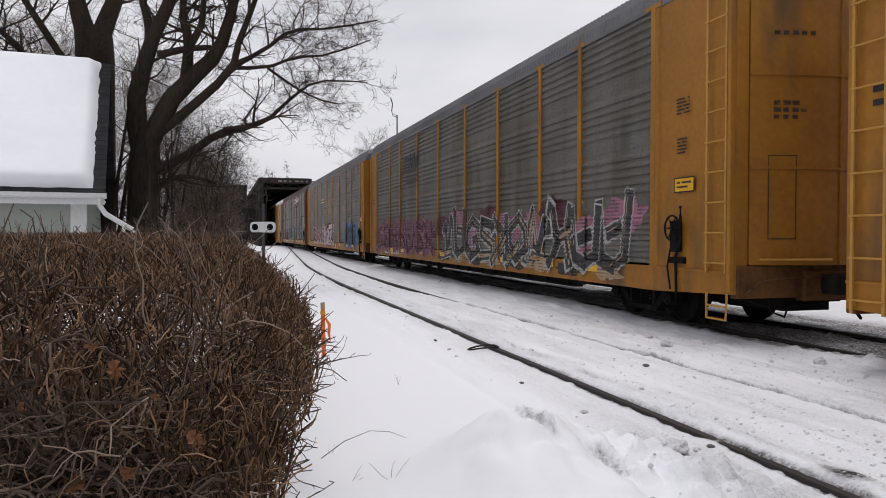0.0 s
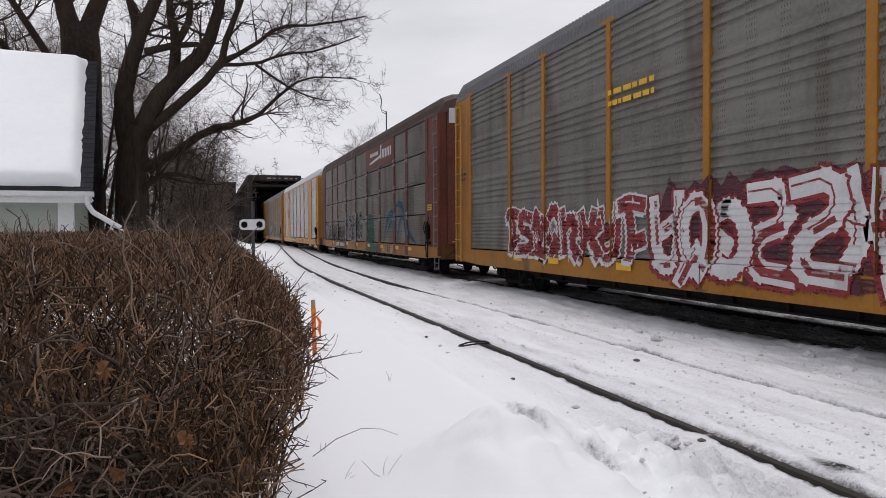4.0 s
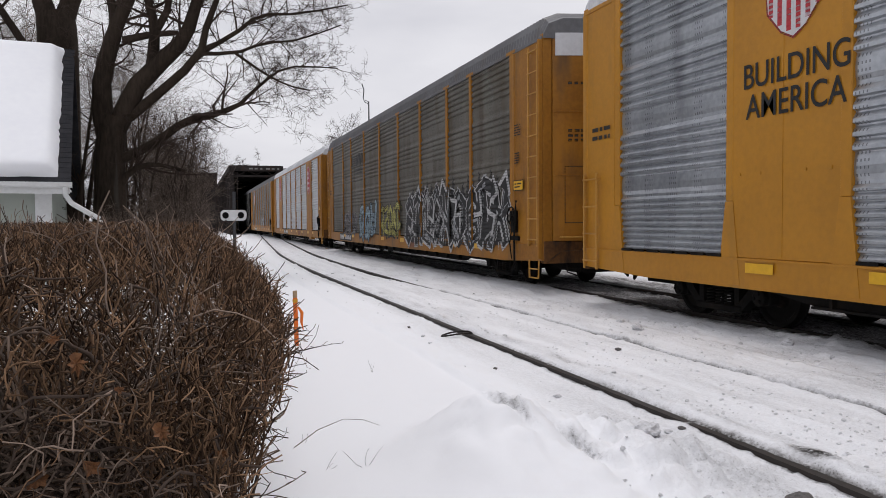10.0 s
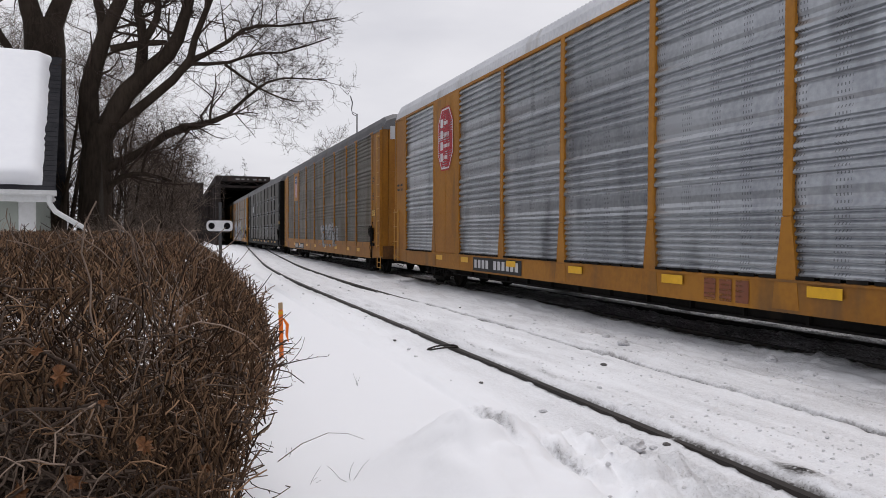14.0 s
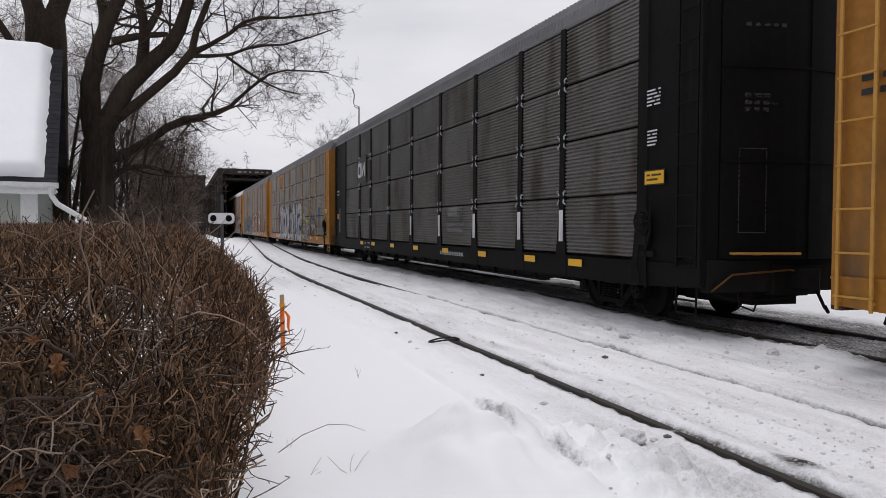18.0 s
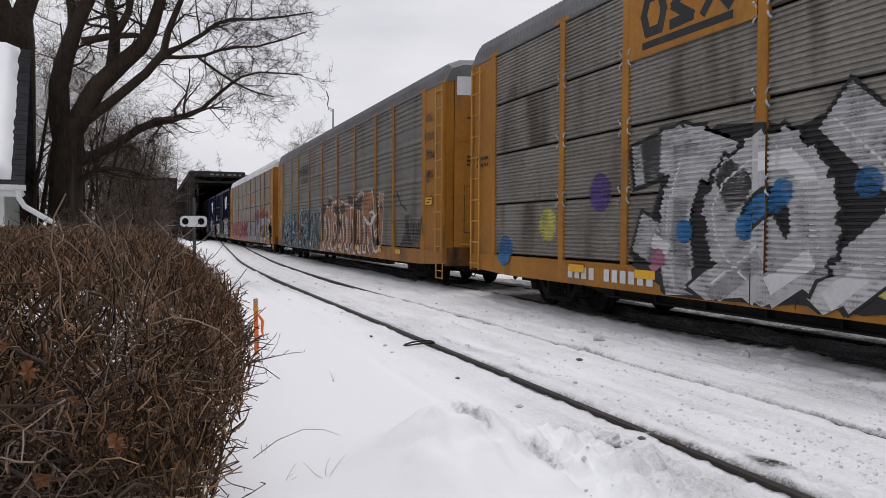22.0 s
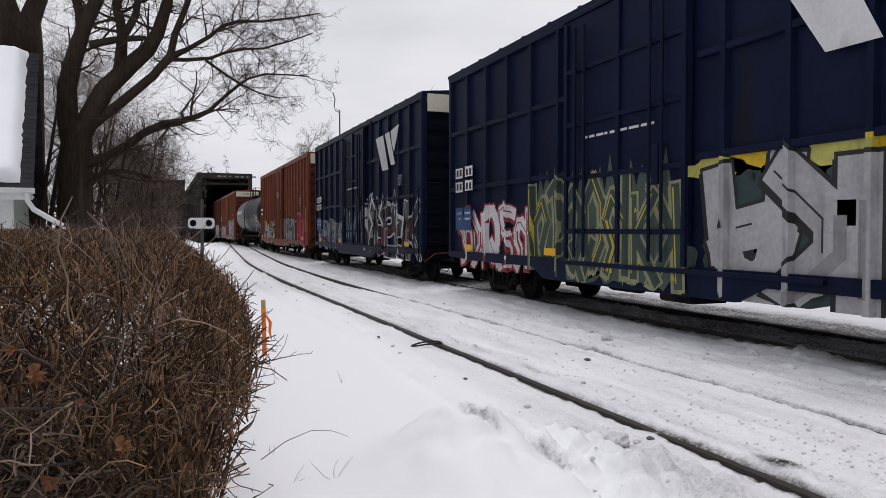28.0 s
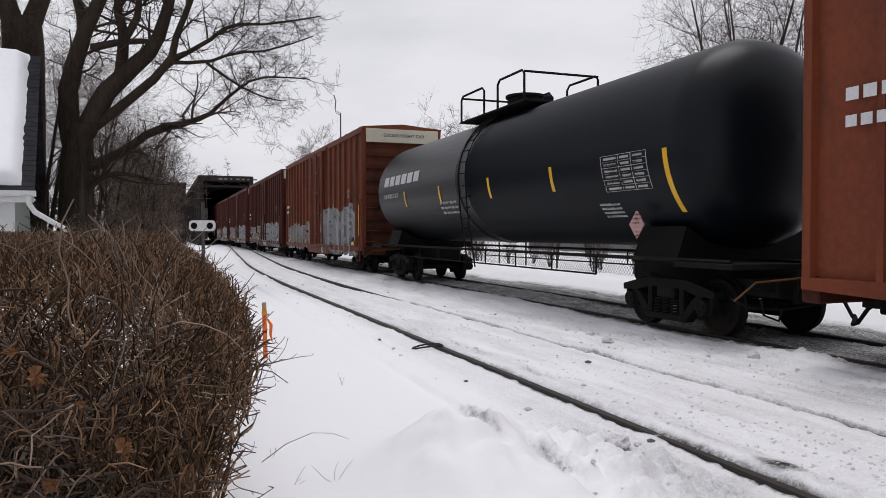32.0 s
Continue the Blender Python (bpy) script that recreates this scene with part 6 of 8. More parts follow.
c, w = autorack("yellow autorack car with tiered grey panels, red and silver graffiti", 289.55, 26.6, "yellow", "rack_dark", "roof_white", True, (9,), False, post_w=0.17)
salmon = paint(0.40, 0.17, 0.16)
w.piece(1.4, 7.2, 0.85, 1.95, 7, salmon, RED, RED, 111, weight=0.24)
w.piece(7.4, 12.9, 0.85, 2.1, 5, RED, salmon, None, 112)
for i in range(12):
    w.blob(1.8 + i * 1.0, 0.82, 0.7, 0.12, salmon if i % 3 else TAN, 2, i, 0.3)
w.piece(13.2, 17.6, 0.8, 1.95, 4, paint(0.36, 0.33, 0.38), paint(0.2, 0.16, 0.22), None, 113)
for i in range(7):
    w.blob(17.9 + i * 0.9, 2.3 + 0.25 * math.sin(i * 2.1), 0.55, 0.42, MAROON if i % 2 else RED, 2, i, 0.12)
w.piece(17.8, 23.4, 0.65, 2.2, 4, SILVER, BLACK, MAROON, 114, weight=0.42)
for i in range(4):
    w.scrawl(23.65, 24.6, 1.95 - 0.33 * i, 2.17 - 0.33 * i, WHITE, 150 + i, 0.035)
w.scrawl(0.25, 1.05, 3.0, 3.35, INK, 116, 0.05)
w.scrawl(0.2, 1.1, 2.0, 2.3, INK, 117, 0.045)
w.stroke([(14.8, 3.45), (15.6, 3.62), (16.5, 3.62), (17.4, 3.78)], 0.24, paint(0.62, 0.17, 0.03), 3)
w.done()
car_made(c, 289.55)


# ---- boxcars ----
BH_ = 5.42


def boxcar(label, y0, length, body, door, belts=False, ribs=17, white_end=True):
    car = thing("boxcar", label, "railway car", pose(MAIN_X, y0, 0), "cars of the train")
    bm_ = M[body]
    d0, d1 = length - door[1], length - door[0]
    put("body", cached(("bbody", length, body), lambda: Geo().box(-1.475, 1.475, 0.04, length - 0.04, 0.98, BH_, 0.02).make("body", bm_)), car)

    def roof_():
        g = Geo()
        prof = [(-1.56, BH_ - 0.02), (-1.56, BH_ + 0.05), (0, BH_ + 0.18), (1.56, BH_ + 0.05), (1.56, BH_ - 0.02)]
        g.prism(prof, "y", -0.06, length + 0.06)
        for i in range(int(length / 1.1)):
            y = 0.4 + i * 1.1
            g.prism([(-1.55, BH_ + 0.05), (0, BH_ + 0.18), (1.55, BH_ + 0.05), (1.55, BH_ + 0.08), (0, BH_ + 0.215), (-1.55, BH_ + 0.08)], "y", y, y + 0.09)
        return g.make("roof", bm_)
    put("roof", cached(("broof", length, body), roof_), car)

    def under():
        g = Geo().box(-0.32, 0.32, 0.2, length - 0.2, 0.60, 0.98)
        for i in range(7):
            y = 2.8 + i * (length - 5.6) / 6
            g.box(-1.45, 1.45, y - 0.06, y + 0.06, 0.72, 0.98)
        g.box(-1.2, -0.5, length / 2 - 1.2, length / 2 - 0.4, 0.42, 0.72, 0.04)
        drum = Geo().lathe([(length / 2 + 0.5, 0.05), (length / 2 + 0.52, 0.15), (length / 2 + 0.6, 0.19), (length / 2 + 1.4, 0.19), (length / 2 + 1.48, 0.15), (length / 2 + 1.5, 0.05)], 14, "y").move(Matrix.Translation((-0.8, 0, 0.62)))
        g.add(drum.v, drum.f)
        return g.make("underframe", M["under"])
    put("underframe", cached(("bunder", length), under), car)
    for k, side in enumerate((pose(0, 0, 0), pose(0, length, 0, 0, 0, 180))):
        a0, a1 = (d0, d1) if k == 0 else (length - d1, length - d0)
        put("side_sill", cached(("bsill", length, body, k), lambda: Geo().prism([(0, 0.86), (1.6, 0.80), (a0 - 1.4, 0.80), (a0 - 0.9, 0.58), (a1 + 0.9, 0.58), (a1 + 1.4, 0.80), (length - 1.6, 0.80), (length, 0.86), (length, 1.0), (0, 1.0)], "x", -1.565, -1.45).make("side_sill", bm_)), car, side)
        put("top_chord", cached(("btop", length, body), lambda: Geo().box(-1.565, -1.48, 0, length, BH_ - 0.16, BH_ - 0.02, 0.01).make("top_chord", bm_)), car, side)
        rib = cached(("brib", body), lambda: Geo().prism([(-0.062, -1.475), (-0.042, -1.562), (0.042, -1.562), (0.062, -1.475)], "z", 1.0, BH_ - 0.16).move(Matrix(((0, 1, 0, 0), (1, 0, 0, 0), (0, 0, 1, 0), (0, 0, 0, 1)))).make("side_post", bm_))
        n_ = ribs
        for i in range(n_):
            y = 0.08 + (length - 0.16) * i / (n_ - 1)
            if a0 - 0.15 < y < a1 + 0.15:
                continue
            put("side_post", rib, car, side @ pose(0, y, 0))
        if belts:
            for z in (2.55, 3.95):
                for b0, b1 in ((0.1, a0 - 0.12), (a1 + 0.12, length - 0.1)):
                    put("belt_rail", cached(("belt", z, round(b0, 2), round(b1, 2), body), lambda: Geo().box(-1.552, -1.49, b0, b1, z - 0.05, z + 0.05, 0.012).make("belt_rail", bm_)), car, side)

        def door_():
            return Geo().box(-1.585, -1.50, a0, a1, 0.98, BH_ - 0.14, 0.015).make("door", bm_)
        dr = put("door", cached(("bdoor", length, body, k), door_), car, side)

        def rods():
            return Geo().tube([(-1.66, 0, 1.05), (-1.66, 0, BH_ - 0.35)], 0.028, 6).make("lock_rod", bm_)
        for y in (a0 + 0.5, a0 + 0.8, a1 - 0.7, a1 - 0.4):
            put("lock_rod", cached(("brods", body), rods), dr, pose(0, y, 0))
        put("lock_handle", cached(("bhandle", body), lambda: Geo().box(-1.67, -1.60, -0.08, 0.08, 2.2, 2.8, 0.01).make("lock_handle", bm_)), dr, pose(0, a0 + 0.66, 0))
        wd = round(a1 - a0, 2)
        for q in range(4):
            put("door_rib", cached(("drib", wd, body), lambda: Geo().box(-1.635, -1.58, 0.05, wd - 0.05, -0.04, 0.04, 0.008).make("door_rib", bm_)), dr, pose(0, a0, 1.5 + q * 0.95))
        for y in (a0 + 0.04, (a0 + a1) / 2, a1 - 0.04):
            put("door_post", cached(("dpost", body), lambda: Geo().box(-1.645, -1.58, -0.045, 0.045, 1.0, BH_ - 0.2, 0.01).make("door_post", bm_)), dr, pose(0, y, 0))
        put("door_track", cached(("btrack", length, body, k), lambda: Geo().box(-1.63, -1.50, a0 - (a1 - a0) * 0.7, a1 + 0.1, 0.90, 0.972, 0.01).make("door_track", bm_)), car, side)
        put("door_track", cached(("btrack2", length, body, k), lambda: Geo().box(-1.62, -1.5, a0 - 0.9, a1 + 0.1, BH_ - 0.14, BH_ - 0.06, 0.01).make("door_track", bm_)), car, side)

        # end wall and end sill take the darkened paint, shaded by colour
        def end_():
            out, z = [], 1.04
            while z < BH_ - 0.6:
                out += [(0.03, z), (-0.05, z + 0.08), (-0.07, z + 0.2), (-0.05, z + 0.32), (0.03, z + 0.40)]
                z += 0.47
            return Geo().prism(out + [(0.06, BH_ - 0.1), (0.09, BH_ - 0.1), (0.09, 1.04)], "x", -1.42, 1.42).make("end_wall", M["sooty_blue"] if body == "blue" else M["sooty_red"])
        put("end_wall", cached(("bend", body), end_), car, side)
        for sg in (-1, 1):
            put("corner_post", cached(("bcorner", body), lambda: Geo().box(-0.075, 0.075, -0.02, 0.10, 0.86, BH_, 0.015).make("corner_post", bm_)), car, side @ pose(sg * 1.475, 0, 0))
        put("end_sill", cached(("bendsill", body), lambda: Geo().box(-1.5, 1.5, -0.06, 0.2, 0.70, 1.02, 0.02).make("end_sill", M["sooty_blue"] if body == "blue" else M["sooty_red"])), car, side)
        if white_end:
            put("end_board", cached("bboard", lambda: Geo().box(-1.41, 1.41, -0.095, 0.05, BH_ - 0.52, BH_ - 0.02, 0.01).make("end_board", M["cream"])), car, side, "cream-painted board across the top of the end")
            if k == 0:
                me = cached("excess", lambda: lettering("EXCESS HEIGHT CAR", 0.17, BLACK))
                put("lettering", me, car, Matrix(((1, 0, 0, 0.05), (0, 0, -1, -0.10), (0, 1, 0, BH_ - 0.26), (0, 0, 0, 1))))

        def lad():
            g = Geo()
            for y in (0.10, 0.52):
                g.tube([(-1.62, y, 0.45), (-1.62, y, 2.75), (-1.54, y, 2.78)], 0.018, 5)
            for i in range(6):
                g.tube([(-1.62, 0.10, 0.5 + i * 0.44), (-1.62, 0.52, 0.5 + i * 0.44)], 0.014, 5)
            for i in range(5):
                g.tube([(-1.45, -0.10, 1.2 + i * 0.42), (-1.0, -0.10, 1.2 + i * 0.42)], 0.014, 5)
            return g.make("ladder", bm_)
        put("ladder", cached(("blad", body), lad), car, side)
    for y in (2.15, length - 2.15):
        truck(car, y)
    ends_gear(car, length)
    w = Wall(car, length, -1.585)
    w.ribbed = False
    bends = [(-1.0, -1.479)]
    for i in range(ribs):
        c = 0.08 + (length - 0.16) * i / (ribs - 1)
        if not door[0] - 0.15 < c < door[1] + 0.15:
            bends += [(c - 0.064, -1.479), (c - 0.042, -1.566), (c + 0.042, -1.566), (c + 0.064, -1.479)]
    bends += [(door[0] - 0.03, -1.479), (door[0], -1.588), (door[1], -1.588), (door[1] + 0.03, -1.479), (length + 1, -1.479)]
    w.follow(along=sorted(bends))
    if body != "blue":
        w.bars(0.6, 1.5, 2.9, 3.1, 1, WHITE, 1, "stencil_mark", 3, 0.16)
        w.bars(0.6, 1.4, 2.62, 2.8, 1, WHITE, 1, "stencil_mark", 4, 0.14)
    w.bars(length - 2.2, length - 1.8, 2.9, 3.25, 5, SILVER, 1, "stencil_mark", 6)
    for s in (1.2, length / 2 - 2.6, length - 1.5):
        w.rect(s, s + 0.45, 1.04, 1.18, M["reflector"], 19.5, "reflector")
    return car, w


def slant_mark(w, s, z, h):
    """White slanted block emblem."""
    k = h * 1.55
    w.poly([(s, z + h), (s + k * 0.5, z + h * 1.02), (s + k * 0.85, z), (s + k * 0.45, z)], WHITE, 2, "emblem")
    w.poly([(s + k * 0.62, z + h * 1.02), (s + k * 0.9, z + h * 1.05), (s + k * 1.25, z + h * 0.1), (s + k * 1.0, z + h * 0.1)], WHITE, 2, "emblem")
    w.poly([(s + k * 0.98, z + h * 1.05), (s + k * 1.5, z + h * 1.15), (s + k * 1.2, z + h * 0.45), (s + k * 1.1, z + h * 0.6)], WHITE, 2, "emblem")


for n_, y0 in ((12, 318.05), (13, 335.75)):
    c, w = boxcar("dark blue boxcar with a white slanted emblem and silver graffiti" if n_ == 12 else "dark blue boxcar with a white slanted emblem, black and red graffiti", y0, 15.58, "blue", (6.0, 9.35), True, 15)
    slant_mark(w, 10.85, 3.50, 1.15)
    for i in range(2):
        w.rect(0.55, 1.0, 2.80 - i * 0.34, 3.05 - i * 0.34, WHITE, 1, "number_mark")
        w.rect(1.15, 1.62, 2.82 - i * 0.34, 3.07 - i * 0.34, WHITE, 1, "number_mark")
        for a in (0.61, 0.81, 1.21, 1.42):
            w.rect(a, a + 0.13, 2.85 - i * 0.34, 3.01 - i * 0.34, BLACK, 2, "number_mark")
    w.bars(6.6, 8.6, 3.1, 3.16, 1, WHITE, 14, "stencil_mark", 3)
    for a in (0.55, 1.08):
        w.rect(a, a + 0.46, 1.52, 2.08, paint(0.012, 0.05, 0.15, True), 0.5, "stencil_patch")
    for z, word in ((1.94, "LD LMT"), (1.80, "LT WT")):
        w.text(word, 0.78, z, 0.09, WHITE, 1, "lettering")
        w.bars(1.14, 1.48, z - 0.035, z + 0.035, 1, WHITE, 1, "stencil_mark", 8, 0.04)
    if n_ == 12:
        w.piece(0.7, 4.4, 0.75, 2.05, 5, WHITE, RED, None, 121, weight=0.28)
        w.piece(4.5, 9.3, 0.75, 2.35, 7, paint(0.030, 0.055, 0.045), paint(0.26, 0.27, 0.14), paint(0.05, 0.075, 0.06), 122, True, paint(0.5, 0.40, 0.03))
        for i in range(9):
            w.blob(9.8 + i * 0.66, 2.36 + 0.10 * math.sin(i * 2.3), 0.5, 0.17, (LIME, paint(0.62, 0.42, 0.01), paint(0.5, 0.17, 0.02))[i % 3], 1, i, 0.2)
        w.piece(9.7, 15.2, 0.72, 2.35, 4, paint(0.40, 0.40, 0.41), BLACK, paint(0.02, 0.045, 0.045), 123, False, weight=0.62)
    else:
        w.piece(0.6, 5.6, 0.85, 1.9, 8, paint(0.10, 0.112, 0.14), paint(0.30, 0.32, 0.36), None, 131, False, weight=0.15)
        w.tag(5.9, 9.0, 1.0, 2.2, PALE, 132, 0.05, 16)
        w.piece(9.2, 15.1, 0.75, 2.3, 5, BLACK, paint(0.5, 0.5, 0.5), None, 133, True, MAROON, 0.45)
        for i in range(7):
            w.ribbon([(9.5 + i * 0.8, 1.2 + 0.3 * math.sin(i * 2.1)), (9.7 + i * 0.8, 1.5), (9.65 + i * 0.8, 1.8)], [0.04, 0.16, 0.03], MAROON, 17.5)
        w.tag(9.4, 13.0, 2.2, 2.75, SILVER, 134, 0.06, 12)
    w.done()
    car_made(c, y0)

c, w = boxcar("rust-red boxcar with tall ribs, grey and red graffiti", 353.3, 18.75, "boxcar_red", (7.85, 10.6), False, 21)
w.piece(2.0, 7.4, 0.85, 2.1, 9, paint(0.09, 0.08, 0.075), paint(0.42, 0.41, 0.40), None, 141, True, paint(0.4, 0.38, 0.1), weight=0.26)
w.piece(11.0, 14.8, 0.72, 2.2, 4, paint(0.25, 0.25, 0.26), BLACK, None, 142, weight=0.46)
w.rect(9.75, 10.2, 1.75, 1.95, BLACK, 36, "placard")
w.rect(8.3, 8.6, 1.62, 1.74, M["reflector"], 36, "reflector")
w.poly([(15.0, 0.75), (15.5, 2.0), (15.8, 2.55), (16.8, 2.4), (17.2, 2.05), (18.0, 2.0), (18.6, 1.65), (18.6, 0.85), (15.8, 0.72)], RED, 1, "graffiti")
w.piece(15.8, 18.2, 0.85, 2.1, 3, paint(0.42, 0.035, 0.045), PINK, None, 143, weight=0.2)
w.stroke([(15.1, 0.8), (15.7, 2.45), (16.8, 2.35)], 0.14, PINK, 2)
for i, word in enumerate(("CLOSE AND LOCK", "DOORS BEFORE", "MOVING CAR")):
    w.text(word, 9.3, 3.85 - 0.13 * i, 0.13, WHITE, 66, "lettering")
w.rect(11.2, 11.38, 1.5, 2.25, M["reflector"], 9, "reflector")
w.rect(18.35, 18.5, 1.4, 2.7, M["reflector"], 9, "reflector")
w.rect(3.5, 3.62, 1.55, 2.2, M["reflector"], 14, "reflector")
w.done()
car_made(c, 353.3)

y0 = 392.35
for k in range(5):
    c, w = boxcar("faded red-brown boxcar with a cream end board and grey graffiti" if k else "rust-red boxcar with a cream end board and grey graffiti", y0, 17.9, "boxcar_dull" if k else "boxcar_red", (8.2, 10.9), False, 20)
    w.piece(10.6 if k == 0 else 9.0, 16.6, 0.75, 2.5 if k == 0 else 2.1, 5, SILVER, paint(0.2, 0.19, 0.18), SILVER, 160 + k, weight=0.4)
    w.piece(1.0, 7.2, 0.85, 2.0, 6, paint(0.3, 0.26, 0.24), SILVER, None, 170 + k, weight=0.2)
    w.rect(17.45, 17.58, 1.4, 2.6, M["reflector"], 9, "reflector")
    w.done()
    car_made(c, y0)
    y0 += 19.75


# ---- tank car ----
def tank_car(y0):
    length = 17.9
    car = thing("tank_car", "long black tank car with a railed top hatch platform", "railway car", pose(MAIN_X, y0, 0), "cars of the train")
    R_, cz = 1.60, 2.88
    prof = [(0.0, 0.02), (0.05, 0.55), (0.16, 0.95), (0.34, 1.28), (0.58, 1.50), (0.85, R_), (8.86, R_), (8.87, R_ + 0.006), (9.03, R_ + 0.006), (9.04, R_), (17.05, R_), (17.32, 1.50), (17.56, 1.28), (17.74, 0.95), (17.85, 0.55), (17.9, 0.02)]
    tank = part("tank", Geo().lathe([(a * 17.1 / 17.9 + 0.4, r) for a, r in prof], 56, "y").move(Matrix.Translation((0, 0, cz))), M["tank_black"], car, "gloss black tank shell", smooth=True)
    for y in (1.9, length - 1.9):
        part("saddle", Geo().prism([(-1.35, 1.05), (1.35, 1.05), (1.25, 1.30), (1.15, 1.62), (0.7, 1.36), (0, 1.26), (-0.7, 1.36), (-1.15, 1.62), (-1.25, 1.30)], "y", y - 0.55, y + 0.55), M["black"], car)
        truck(car, y)
        part("stub_sill", Geo().box(-0.35, 0.35, y - 1.9, y + 1.9, 0.68, 1.1, 0.02), M["under"], car)
    for y0_, y1_ in ((0.0, 1.2), (length - 1.2, length)):
        part("end_platform", Geo().box(-1.5, 1.5, y0_, y1_, 1.02, 1.10, 0.01), M["under"], car)
    for sg in (-1, 1):
        part("side_rail", Geo().tube([(sg * 1.42, 0.1, 1.12), (sg * 1.42, length - 0.1, 1.12)], 0.035, 6), M["under"], car)
        post = Geo()
        for i in range(8):
            y = 3.4 + i * (length - 6.8) / 7
            post.tube([(sg * 1.42, y, 1.1), (sg * 1.42, y, 0.80)], 0.018, 5)
        post.tube([(sg * 1.42, 3.4, 0.80), (sg * 1.42, length - 3.4, 0.80)], 0.018, 5)
        part("hand_rail", post, M["under"], car)
    # top platform with its rails
    py = 8.9
    part("platform", Geo().box(-1.0, 1.0, py - 1.9, py + 1.9, 4.44, 4.49, 0.01), M["under"], car)
    part("hatch", Geo().lathe([(4.4, 0.45), (4.86, 0.45), (4.87, 0.5), (4.93, 0.5), (4.97, 0.3)], 24, "z").move(Matrix.Translation((0, py, 0))), M["under"], car)
    part("valve", Geo().lathe([(4.45, 0.12), (4.74, 0.12), (4.77, 0.08), (4.84, 0.02)], 12, "z").move(Matrix.Translation((0.1, py - 1.0, 0))), M["under"], car)
    for sg in (-1, 1):
        for a, b_ in ((py - 1.8, py - 0.4), (py + 0.4, py + 1.9)):
            part("guard_rail", Geo().tube([(sg * 0.95, a, 4.50), (sg * 0.95, a, 5.06), (sg * 0.95, a + 0.12, 5.16), (sg * 0.95, b_ - 0.12, 5.16), (sg * 0.95, b_, 5.06), (sg * 0.95, b_, 4.50)], 0.028, 6), M["under"], car)
    for y in (py - 1.8, py + 1.9):
        part("guard_rail", Geo().tube([(-0.95, y, 5.12), (0.95, y, 5.12)], 0.028, 6), M["under"], car)
    lad = Geo()
    for dy in (-0.22, 0.22):
        arc = [(-(R_ + 0.12) * math.cos(radians(a)), py + dy, cz + (R_ + 0.12) * math.sin(radians(a))) for a in range(0, 70, 10)]
        lad.tube([(-1.46, py + dy, 0.7), (-1.66, py + dy, 2.0)] + arc, 0.02, 5)
    for i in range(12):
        a = radians(-45 + i * 9.5)
        q = (-(R_ + 0.12) * math.cos(a) if a > 0 else -1.6, cz + (R_ + 0.12) * math.sin(a))
        lad.tube([(q[0], py - 0.22, q[1]), (q[0], py + 0.22, q[1])], 0.014, 5)
    part("ladder", lad, M["under"], car)
    part("strap", Geo().lathe([(py + 0.55, R_ + 0.002), (py + 0.55, R_ + 0.014), (py + 0.70, R_ + 0.014), (py + 0.70, R_ + 0.002)], 56, "y").move(Matrix.Translation((0, 0, cz))), M["tank_black"], car, smooth=False)
    # painted marks on the curved shell

    def patch(y_a, y_b, a0, a1, material, name, lift=0.006):
        g, n_ = Geo(), 8
        v, f_ = [], []
        for i in range(n_ + 1):
            a = radians(a0 + (a1 - a0) * i / n_)
            for y in (y_a, y_b):
                v.append((-(R_ + lift) * math.cos(a), y, cz + (R_ + lift) * math.sin(a)))
        f_ = [(2 * i, 2 * i + 1, 2 * i + 3, 2 * i + 2) for i in range(n_)]
        return g.add(v, f_)

    for i in range(6):
        y = 16.0 - i * 0.60
        q = patch(y, y - 0.48, 5, 16, WHITE, "")
        put("emblem", mesh_of("emblem", q.v, q.f, WHITE), tank, None, "white block shape")
    small = Geo()
    for i in range(8):
        y = 16.0 - i * 0.2
        q = patch(y, y - 0.14, -9, -4, WHITE, "")
        small.add(q.v, q.f)
    for r in range(3):
        for i in range(5):
            q = patch(11.0 - 0.25 * i, 10.8 - 0.25 * i, -22 - 5 * r, -19.5 - 5 * r, WHITE, "")
            small.add(q.v, q.f)
    # a ruled table of test dates
    for r in range(7):
        q = patch(3.0, 1.75, -25 + r * 3.6, -24.7 + r * 3.6, WHITE, "")
        small.add(q.v, q.f)
        for a, b_ in ((2.92, 2.55), (2.45, 2.2), (2.1, 1.85)):
            if r < 6:
                q = patch(a, b_, -23.8 + r * 3.6, -22.4 + r * 3.6, WHITE, "")
                small.add(q.v, q.f)
    for y in (3.0, 2.5, 2.15, 1.75):
        q = patch(y + 0.01, y - 0.01, -25, -3.2, WHITE, "")
        small.add(q.v, q.f)
    for r in range(4):
        q = patch(3.4, 2.8, -34 - r * 3, -32.4 - r * 3, WHITE, "")
        small.add(q.v, q.f)
    put("stencil_mark", mesh_of("stencil_mark", small.v, small.f, paint(0.4, 0.4, 0.4)), tank)
    yel = Geo()
    for y in (13.9, 10.9, 7.7, 4.8, 1.35):
        q = patch(y, y - 0.11, -41 if y < 3 else -21, -4, M["reflector"], "")
        yel.add(q.v, q.f)
    put("reflector", mesh_of("reflector", yel.v, yel.f, M["reflector"]), tank)
    part("placard", Geo().prism([(2.15, 1.42), (1.95, 1.65), (2.15, 1.88), (2.35, 1.65)], "x", -1.47, -1.455), paint(0.5, 0.28, 0.27), car, "red and white diamond placard")
    ends_gear(car, length)
    car_made(car, y0)


tank_car(373.25)


